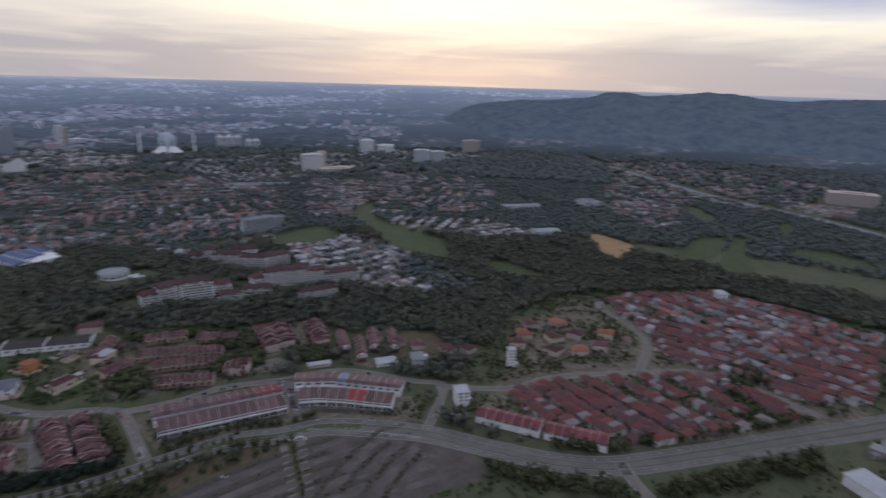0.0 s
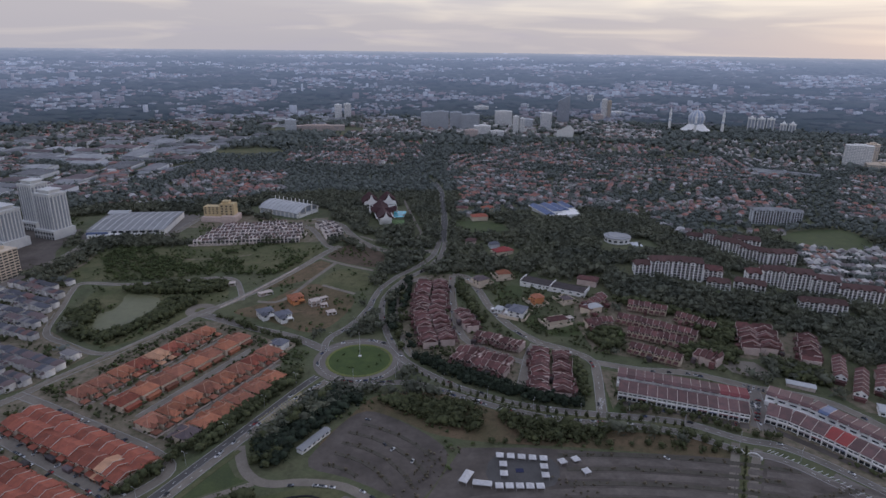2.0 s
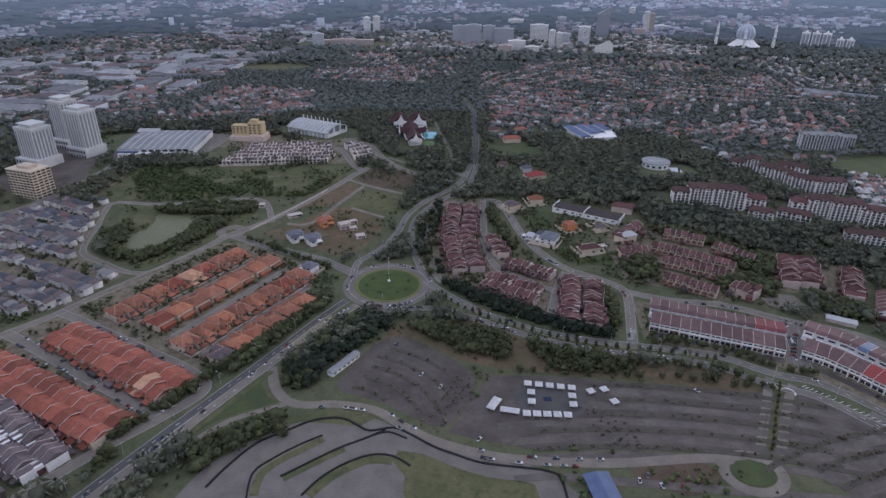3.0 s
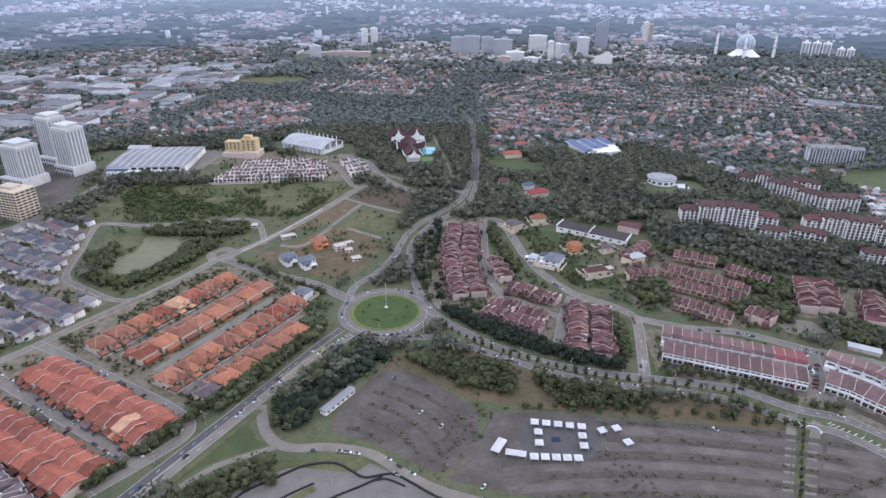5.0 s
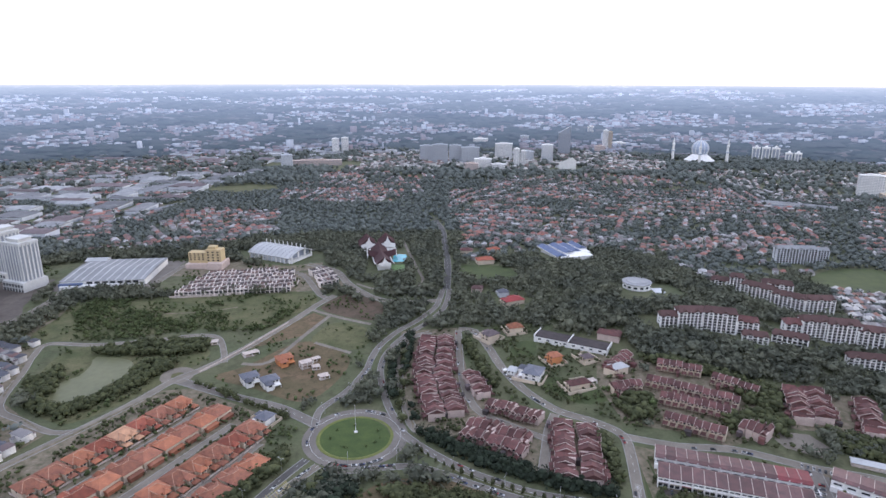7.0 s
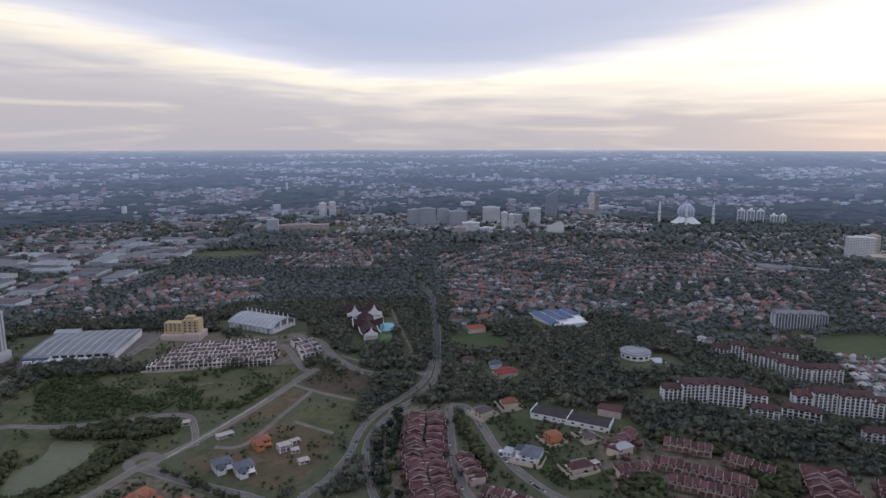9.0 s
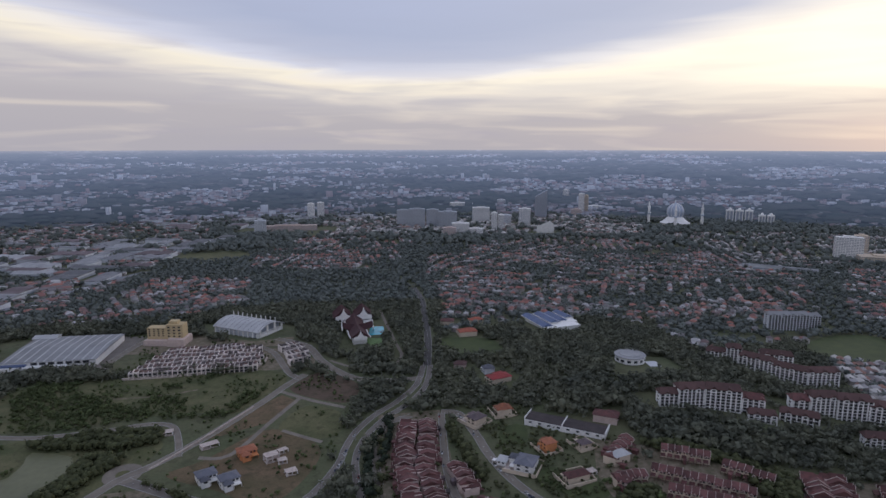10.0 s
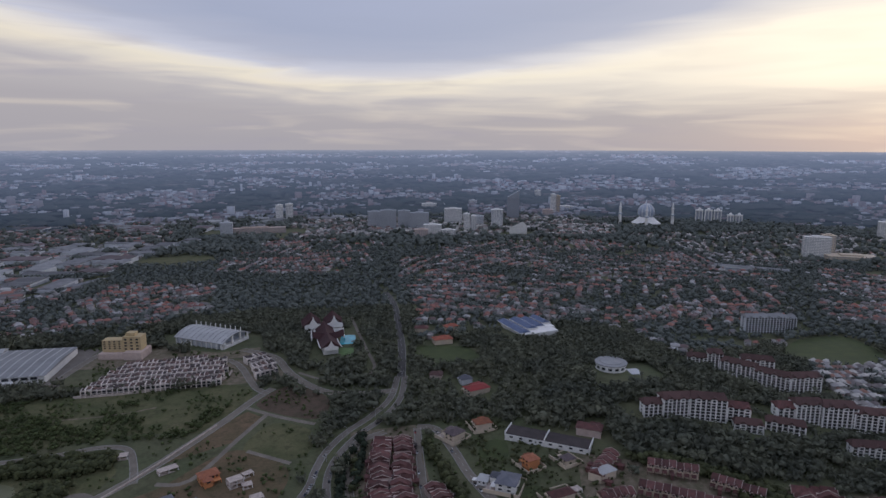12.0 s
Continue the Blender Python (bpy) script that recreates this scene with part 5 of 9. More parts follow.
def semi_detached(roof, label, w=16.4, d=16.2, side=1, wall="wall_cream"):
    """A hipped villa with a projecting gabled wing, pale ridges, a porch and its garden wall."""
    ob = thing("semi_detached_house", label, "house", "orange hipped houses")
    h, q = 6.3, side
    xa, xb = sorted((-6.6 * q, -1.0 * q))
    ya, yb = sorted((1.6 * q, 6.2 * q))
    part("wall", Shape().box(-w / 2, w / 2, -d / 2 + 2, d / 2, -1, h).box(xa, xb, -d / 2 - 2.6, -d / 2 + 3, -1, h - 0.4).box(ya, yb, -d / 2 - 0.6, -d / 2 + 3, -1, h - 0.8), M[wall], ob)
    main = part("roof", Shape().hip(-w / 2 - 0.8, w / 2 + 0.8, -d / 2 + 1.2, d / 2 + 0.8, h, 3.5, 6.0), M[roof], ob)
    wing = part("wing_roof", Shape().hip(xa - 0.7, xb + 0.7, -d / 2 - 3.4, d / 2 - 6.0, h - 0.3, 2.9, 2.6), M[roof], ob)
    part("side_roof", Shape().hip(ya - 0.6, yb + 0.6, -d / 2 - 1.3, d / 2 - 7.0, h - 0.75, 2.3, 2.0), M[roof], ob)
    zt = h + 3.55
    for a, b in (((-w / 2 + 5.2, 1.0, zt), (w / 2 - 5.2, 1.0, zt)), ((-w / 2 - 0.8, -d / 2 + 1.2, h + 0.1), (-w / 2 + 5.2, 1.0, zt)), ((w / 2 + 0.8, -d / 2 + 1.2, h + 0.1), (w / 2 - 5.2, 1.0, zt))):
        part("ridge_cap", Shape().beam(a, b, 0.34, 0.24), M["ridge"], main, "pale mortared ridge cap")
    part("ridge_cap", Shape().beam(((xa + xb) / 2, -d / 2 - 0.8, h + 2.65), ((xa + xb) / 2, -0.6, h + 2.65), 0.34, 0.24), M["ridge"], wing, "pale mortared ridge cap")
    for u in (-1, 1):
        xc = u * (w / 2 - 2.6)
        part("porch", Shape().hip(xc - 3.1, xc + 3.1, -d / 2 - 6.6, -d / 2 + 0.6, 2.9, 1.3, 2.2).box(xc - 2.7, xc - 2.35, -d / 2 - 6.2, -d / 2 - 5.8, -1, 2.7).box(xc + 2.35, xc + 2.7, -d / 2 - 6.2, -d / 2 - 5.8, -1, 2.7), M[roof], ob)
    part("rear_roof", Shape().hip(-w / 2 + 1, w / 2 - 2, d / 2 - 0.5, d / 2 + 4.2, 3.2, 1.0, 1.5).box(-w / 2 + 1.6, w / 2 - 2.6, d / 2 - 0.2, d / 2 + 3.6, -1, 3.0), M[roof], ob)
    for x in (-5.0 * q, -2.6 * q):
        window(ob, x, -d / 2 - 2.6, 3.6, 1.6, 1.6)
    window(ob, 3.9 * q, -d / 2 - 0.6, 3.5, 2.4, 1.5)
    window(ob, -w / 2, 1.5, 3.7, 1.7, 1.5, 270)
    window(ob, w / 2, 1.5, 3.7, 1.7, 1.5, 90)
    part("garden_wall", Shape().beam((-8.4, -15, 0.7), (8.4, -15, 0.7), 0.25, 1.6).beam((-8.4, -15, 0.7), (-8.4, 11, 0.7), 0.25, 1.6), M["party"], ob)
    return ob


ang = math.degrees(math.atan2(104, 62))
SEMI = (("roof_orange", "two-storey cream house with orange hipped roof and pale ridges", 16.4, 16.2, 1), ("roof_sunburnt", "two-storey cream house with sunburnt brownish roof", 15.4, 17.4, -1),
        ("roof_terra", "two-storey cream house with terracotta hipped roof", 16.8, 15.4, -1), ("roof_peach", "two-storey cream house with pale peach roof", 16.0, 16.4, 1), ("roof_purple", "house with grey-mauve roof at the row's end", 14.0, 14.0, 1))
semi = {}
hrng = random.Random(12)
for row, (p0, p1, n, flip) in enumerate((((-263, 446), (-198, 554), 8, False), ((-223, 432), (-160, 539), 8, True), ((-191, 402), (-126, 510), 8, False), ((-159, 384), (-113, 462), 6, True))):
    for k in range(n):
        s_ = k / (n - 1)
        x, y = p0[0] + (p1[0] - p0[0]) * s_ + hrng.uniform(-0.9, 0.9), p0[1] + (p1[1] - p0[1]) * s_ + hrng.uniform(-0.9, 0.9)
        kind = 3 if (row, k) == (0, 4) else 4 if (row, k) == (3, 0) else hrng.choice((0, 0, 1, 1, 2))
        m = pose(x, y, 0.02 + hrng.uniform(0, 0.5), 0, 0, ang + (180 if flip else 0) + hrng.uniform(-2.5, 2.5))
        if kind not in semi:
            roof, lbl, w_, d_, side = SEMI[kind]
            semi[kind] = semi_detached(roof, lbl, w_, d_, side)
            semi[kind].matrix_basis = m
        else:
            copy_thing(semi[kind], m)
        take_line([(x - 4, y - 4), (x + 4, y + 4)], 8)


def villa(x, y, turn, w, d, h, roof, wall, label, storeys=2, wings=1, walls_round=True, rise=3.0):
    """A detached house with a hipped roof, a wing, a porch, windows and a boundary wall."""
    ob = thing("villa", label, "house", at=pose(x, y, tz(x, y), 0, 0, turn))
    part("wall", Shape().box(-w / 2, w / 2, -d / 2, d / 2, -3, h), M[wall], ob)
    part("roof", Shape().hip(-w / 2 - 0.9, w / 2 + 0.9, -d / 2 - 0.9, d / 2 + 0.9, h, rise), M[roof], ob)
    if wings:
        ww, hh = w * 0.45, h * 0.82
        wing = part("wing", Shape().box(-w / 2 + 1, -w / 2 + 1 + ww, -d / 2 - d * 0.45, -d / 2 + 0.5, -3, hh), M[wall], ob)
        part("wing_roof", Shape().hip(-w / 2 + 0.2, -w / 2 + 1.8 + ww, -d / 2 - d * 0.45 - 0.8, -d / 2 + d * 0.3, hh, rise * 0.75), M[roof], ob)
        window(ob, -w / 2 + 1 + ww / 2, -d / 2 - d * 0.45, hh - 2.3, ww * 0.45, 1.6)
    s = Shape().box(w * 0.05, w / 2, -d / 2 - 4.5, -d / 2 + 0.2, 2.8, 3.1).box(w / 2 - 0.4, w / 2, -d / 2 - 4.4, -d / 2 - 4.0, -1, 2.8).box(w * 0.06, w * 0.06 + 0.4, -d / 2 - 4.4, -d / 2 - 4.0, -1, 2.8)
    part("porch", s, M[wall], ob)
    for k in range(storeys):
        z = h - 2.4 - 3.1 * k
        for xx in (w * 0.15, w * 0.35):
            window(ob, xx, -d / 2, z, w * 0.14, 1.5)
        for yy in (-d * 0.25, d * 0.2):
            window(ob, w / 2, yy, z, d * 0.18, 1.5, 90)
            window(ob, -w / 2, yy, z, d * 0.18, 1.5, 270)
    if walls_round:
        s = Shape()
        c = [(-w / 2 - 4, -d / 2 - 9), (w / 2 + 4, -d / 2 - 9), (w / 2 + 4, d / 2 + 4), (-w / 2 - 4, d / 2 + 4)]
        for k in range(4):
            if k == 0:
                s.beam((*c[0], 0.9), (c[0][0] + (w + 8) * 0.6, c[0][1], 0.9), 0.6, 3.2)
            else:
                s.beam((*c[k], 0.9), (*c[(k + 1) % 4], 0.9), 0.6, 3.2)
        part("boundary_wall", s, M["wall_cream"], ob, "off-white boundary wall")
        part("forecourt", Shape().box(c[0][0] + 0.4, c[1][0] - 0.4, c[0][1] + 0.4, -d / 2 - 0.2, -2, 0.25), M["party"], ob, "pale paved forecourt")
    r = max(w, d) / 2 + 3
    take_line([(x - 2, y - 2), (x + 2, y + 2)], r)
    return ob


villa(91, 659, 215, 15, 12, 6.5, "roof_purple", "wall_cream", "cream corner villa behind a white boundary wall")
villa(119, 669, 190, 15, 11, 6.5, "roof_orange", "wall_cream", "villa with orange roof at the wood's edge")
villa(146, 601, 200, 11, 10, 8.5, "roof_orange", "wall_orange", "bright orange house with orange tiled roof", rise=2.5)
villa(121, 580, 240, 19, 16, 7, "roof_grey", "wall_white", "large villa with blue-grey roof and pale boundary wall")
villa(103, 590, 240, 10, 8, 4, "metal_white", "wall_white", "low white pavilion with flat metal roof", 1, 0, False, 1.0)
villa(157, 556, 196, 20, 9, 6, "roof_maroon", "wall_cream", "long cream house with dark maroon roof", wings=0)
villa(178, 600, 200, 10, 9, 4, "roof_purple", "wall_cream", "small half-built cream house", wings=0)
villa(200, 574, 200, 15, 11, 7.5, "metal_white", "wall_cream", "pale cream villa with stepped flat roof", walls_round=False)
villa(194, 544, 215, 15, 11, 6.5, "roof_maroon", "wall_pink", "pinkish villa with maroon roof", walls_round=False)
villa(211, 634, 150, 22, 13, 6.5, "roof_maroon", "wall_pink", "house with maroon roof beside the low hall", walls_round=False)
villa(-121, 632, 30, 15, 11, 6.5, "roof_orange", "wall_orange", "orange house alone on the cleared plot", walls_round=False)
villa(-147, 597, 30, 15, 12, 7, "roof_grey", "wall_white", "white villa with slate-blue roof", walls_round=False)
villa(-127, 590, 30, 15, 12, 7, "roof_grey", "wall_white", "white villa with slate-blue roof", walls_round=False)
villa(-118, 527, 240, 12, 11, 6.5, "roof_grey", "wall_white", "white house with grey roof at the row's end")
villa(121, 763, 190, 12, 10, 6, "roof_grey", "wall_grey", "grey villa under trees", walls_round=False)
villa(128, 736, 200, 24, 14, 6.5, "roof_red", "wall_cream", "villa with deep red roof among trees", walls_round=False)
villa(96, 958, 170, 18, 12, 7, "roof_maroon", "wall_cream", "house with maroon roof under hillside trees", walls_round=False)
villa(138, 962, 200, 18, 12, 7, "roof_terra", "wall_cream", "villa with terracotta roof under hillside trees", walls_round=False)
villa(92, 786, 160, 13, 10, 5, "roof_brown", "wall_pink", "low brown-roofed house beside a lawn", walls_round=False)
villa(117, 902, 188, 24, 15, 7, "roof_terra", "wall_cream", "villa with terracotta roof beside a lawn", walls_round=False)
villa(384, 289, 52, 14, 11, 14, "metal_white", "wall_white", "tall white shed-like block beside the road", 3, 0, False, 0.8)
villa(474, 297, 52, 7, 7, 20, "metal_white", "wall_white", "slim white water tower block", 5, 0, False, 1.0)
villa(418, 372, 52, 18, 12, 6, "metal_grey", "wall_white", "white hall with pale grey roof", 1, 1, False, 1.6)
villa(841, 203, 45, 19, 12, 10, "metal_white", "wall_white", "white school block beyond the red estate", 3, 0, False, 0.8)
villa(484, -6, 60, 30, 20, 9, "metal_white", "wall_white", "low white shed with flat roof", 2, 0, False, 1.0)
for k, (x, y) in enumerate(((440, 395), (430, 415), (420, 440), (455, 365), (470, 350))):
    villa(x, y, 50 + 9 * k, 13, 10, 6.5, "roof_maroon", "wall_pink", "house with maroon roof at the wood's edge", 1, walls_round=False)
for k, (x, y) in enumerate(((545, 330), (575, 342), (560, 300), (600, 318), (530, 282), (585, 285), (610, 260), (575, 250), (520, 320), (548, 260))):
    villa(x, y, 40 + 11 * k, 16, 12, 7, ("roof_orange", "roof_maroon", "roof_maroon")[k % 3], ("wall_cream", "wall_pink")[k % 2], "detached house with " + ("orange" if k % 3 == 0 else "maroon") + " roof in the red estate", 1, walls_round=False)

def half_built(x, y, turn, w, d, storeys):
    """A concrete frame of slabs and columns with some block walls up."""
    ob = thing("half_built_house", "half-built pale concrete house frame with open floors", "house", at=pose(x, y, tz(x, y), 0, 0, turn))
    for f in range(storeys + 1):
        part("slab", Shape().box(-w / 2, w / 2, -d / 2, d / 2, 3.1 * f - 0.3, 3.1 * f), M["party"], ob)
    for f in range(storeys):
        for i in range(3):
            for j in range(2):
                cx, cy = -w / 2 + 0.4 + i * (w - 0.8) / 2, -d / 2 + 0.4 + j * (d - 0.8)
                part("column", Shape().box(cx - 0.25, cx + 0.25, cy - 0.25, cy + 0.25, 3.1 * f, 3.1 * f + 2.8), M["wall_white"], ob)
        part("block_wall", Shape().box(-w / 2 + 0.5, w * 0.1, d / 2 - 0.9, d / 2 - 0.6, 3.1 * f, 3.1 * f + 2.4), M["wall_pink"], ob)
    take_line([(x, y), (x, y)], 8)


half_built(-98, 622, 30, 12, 9, 2)
half_built(-88, 618, 20, 8, 7, 1)
half_built(-90, 634, 34, 9, 6, 1)
half_built(-158, 650, 32, 16, 8, 1)
half_built(-78, 600, 24, 10, 8, 1)
half_built(-204, 676, 10, 12, 8, 1)
half_built(171, 562, 16, 9, 7, 1)
# long low hall with a dark roof beside the detached houses
ob = thing("low_hall", "long low hall with dark flat roof and white gable walls", "hall", at=pose(172, 632, tz(172, 632) - 1, 0, 0, -32))
part("wall", Shape().box(-38, 38, -10, 10, -4, 4.6), M["wall_white"], ob)
part("roof", Shape().hip(-37.6, -2, -9.6, 9.6, 5, 1.6, 0.6), M["roof_char"], ob)
part("roof", Shape().hip(-1.6, 37.6, -9.6, 9.6, 5, 1.6, 0.6), M["roof_char"], ob)
for x in (-37.8, -1.8, 37.8):
    part("parapet", Shape().box(x - 0.35, x + 0.35, -10.4, 10.4, 4, 7.0), M["wall_white"], ob)
for k in range(8):
    window(ob, -32 + 9 * k, -10, 2, 3, 1.6)
take_line([(139, 649), (206, 615)], 15)


# ---------------------------------------------------------------- shop rows
def shop(w, d, h, roof, label, group, back=False):
    """One bay of a shop row: facade with balconies, sign band and a sheet roof that slopes to the back."""
    ob = thing("shop_house", label, "shop", group)
    # side profile: arcade, balcony parapet, lintel under the eaves and a low back room
    f, e = -d / 2, d / 2
    prof = [(f, -1), (f, 3.4), (f - 1.4, 3.4), (f - 1.4, 4.6), (f - 1.1, 4.6), (f - 1.1, 5.4), (f - 0.9, 5.4), (f - 0.9, 4.7), (f, 4.7), (f, 6.7), (f - 0.9, 6.7), (f - 0.9, h), (e, h)]
    prof += [(e, 3.4), (e + 1.6, 3.4), (e + 1.6, -1)] if back else [(e, -1)]
    n = len(prof)
    s = Shape()
    s.add([(x, y, z) for x in (-w / 2 + 0.03, w / 2 - 0.03) for y, z in prof], [tuple(range(n)), tuple(range(2 * n - 1, n - 1, -1))] + [(k, k + n, (k + 1) % n + n, (k + 1) % n) for k in range(n)])
    part("column", Shape().box(-w / 2 + 0.04, -w / 2 + 0.6, e - 0.1, e + 0.9, -1, h + 1.5) if back else Shape().box(-w / 2 + 0.04, -w / 2 + 0.7, f - 1.75, f + 0.1, -1, h + 0.1), M["wall_white"], ob)
    part("wall", s, M["wall_white"], ob)
    s = Shape()
    p = [(x, y, z) for x in (-w / 2 + 0.02, w / 2 - 0.02) for y, z in ((-d / 2 - 1.2, h + 0.25), (-d / 2 - 1.2, h + 0.5), (d / 2 - 3, h + 2.3), (d / 2 + 0.5, h + 1.2), (d / 2 + 0.5, h + 0.9))]
    s.add(p, [(1, 6, 7, 2), (2, 7, 8, 3), (0, 5, 6, 1), (3, 8, 9, 4), (0, 4, 9, 5), (0, 1, 2, 3, 4), (9, 8, 7, 6, 5)])
    part("roof", s, M[roof], ob)
    part("parapet", Shape().beam((w / 2, -d / 2 - 1.3, h + 0.45), (w / 2, d / 2 - 3, h + 2.35), 0.35, 0.4), M["party"], ob)
    if not back:
        part("sign_band", Shape().box(-w / 2 + 0.4, w / 2 - 0.4, -d / 2 - 1.55, -d / 2 - 1.38, 3.5, 4.4), M["sign"], ob)
    for z, hh in ((0.3, 2.7), (5.1, 1.8))[back:]:
        window(ob, -w * 0.24, -d / 2, z, w * 0.38, hh)
        window(ob, w * 0.24, -d / 2, z, w * 0.38, hh)
    if back:
        window(ob, 0, d / 2, 5, w * 0.6, 1.4, 180)
    return ob


def shop_row(p0, p1, n, flip, roof="roof_shop", label="two-storey white shop house with faded mauve roof", group="shop rows", d=17):
    return row_of(lambda w, form: shop(w, d, 7.6, roof, label, group, flip), p0, p1, n, flip)


shop_row((180, 431), (272, 393), 13, False)
shop_row((186, 451), (261, 420.1), 11, True)
shop_row((261, 420.1), (281.5, 411.7), 3, True, "roof_crimson", "two-storey shop house with crimson sheet roof")
shop_row((286.5, 392.3), (300, 382), 2, False)
shop_row((300, 382), (316, 362), 3, False)
shop_row((316, 362), (325, 348), 2, False, "roof_red", "two-storey shop house with bright red roof")
shop_row((325, 348), (338, 328), 3, False)
shop_row((301, 417), (326, 396), 4, True)
shop_row((326, 396), (330, 389.7), 1, True)
shop_row((330, 389.7), (334, 383.4), 1, True, "blue_roof", "two-storey shop house with blue roof")
shop_row((334, 383.4), (362, 340), 7, True)


patch("shop_street", "paved street between the shop blocks", "street", [(268, 382), (278, 375), (292, 396), (308, 420), (296, 427), (284, 408)], "asphalt", 0.07, rounded=False, take=True)
patch("shop_forecourt", "paved parking before the shop row", "forecourt", [(176, 422), (268, 384), (265.5, 377.5), (173.5, 415.5)], "asphalt_worn", 0.06, rounded=False, take=True)
patch("shop_forecourt_east", "paved parking before the curved shop row", "forecourt", [(278, 386), (304, 357), (330, 322), (326, 319), (299, 353), (273, 383)], "asphalt_worn", 0.06, rounded=False, take=True)


def gabled_row(p0, p1, w, h, rise):
    """A long terrace whose white gable end faces p1, under one ribbed roof with porches at the end."""
    (x0, y0), (x1, y1) = p0, p1
    l = math.hypot(x1 - x0, y1 - y0)
    x, y = (x0 + x1) / 2, (y0 + y1) / 2
    ob = thing("gabled_terrace", "long terrace with faded brown roof and white gable end", "house", "brown gabled terraces", at=pose(x, y, tz(x, y), 0, 0, math.degrees(math.atan2(y1 - y0, x1 - x0)) + 90))
    part("wall", Shape().box(-w / 2 + 0.5, w / 2 - 0.5, -l / 2 + 0.6, l / 2 - 0.4, -3, h), M["wall_pink"], ob)
    s = Shape()
    q = [(-w / 2, h - 0.3), (0, h + rise), (w / 2, h - 0.3), (w / 2, h - 0.6), (0, h + rise - 0.3), (-w / 2, h - 0.6)]
    s.add([(a, b, c) for b in (-l / 2, l / 2) for a, c in q], [(0, 1, 2, 3, 4, 5), (11, 10, 9, 8, 7, 6)] + [(k, k + 6, (k + 1) % 6 + 6, (k + 1) % 6) for k in range(6)])
    part("roof", s, M["roof_maroon"], ob)
    part("gable", Shape().add([(a, b, c) for b in (-l / 2 + 0.1, -l / 2 + 0.5) for a, c in ((-w / 2 + 0.5, 3.2), (w / 2 - 0.5, 3.2), (w / 2 - 0.5, h - 0.5), (0, h + rise - 0.6), (-w / 2 + 0.5, h - 0.5))], [(0, 1, 2, 3, 4), (9, 8, 7, 6, 5)] + [(k, k + 5, (k + 1) % 5 + 5, (k + 1) % 5) for k in range(5)]), M["wall_white"], ob, "white gable end")
    for k in range(1, 6):
        b = -l / 2 + l * k / 6
        for sd in (-1, 1):
            part("party_wall", Shape().beam((sd * (w / 2 + 0.05), b, h - 0.15), (0, b, h + rise + 0.15), 0.3, 0.4), M["party"], ob)
    for a in (-w * 0.22, w * 0.22):
        window(ob, a, -l / 2 + 0.1, h - 1.9, w * 0.2, 1.5)
    part("porch", Shape().hip(-w * 0.42, w * 0.42, -l / 2 - 3.4, -l / 2 + 0.4, 2.8, 1.1).box(-w * 0.36, w * 0.36, -l / 2 - 2.6, -l / 2 + 0.2, -3, 2.9), M["roof_maroon"], ob)
    take_line([p0, p1], w / 2 + 4)


for p0, p1 in (((401, 472), (378, 436)), ((408, 450), (378, 411)), ((432, 454), (402, 418)), ((447, 440), (416, 404))):
    gabled_row(p0, p1, 11.0, 6.0, 3.2)
ob = thing("white_hall", "low hall with plain white roof behind the shops", "hall", at=pose(391, 391, tz(391, 391), 0, 0, -30))
part("wall", Shape().box(-10, 10, -6.5, 6.5, -3, 4.2), M["wall_white"], ob)
part("roof", Shape().hip(-10.6, 10.6, -7.1, 7.1, 4.2, 1.3, 0.2), M["metal_white"], ob)
for k in range(4):
    window(ob, -7.5 + 5 * k, -6.5, 1.4, 2.6, 1.4)
take_line([(384, 395), (398, 387)], 10)
patch("terrace_yard", "paved yard before the gabled terraces", "yard", [(362, 428), (372, 432), (394, 400), (412, 392), (404, 380), (372, 396)], "yard", 0.08, rounded=False, take=True)


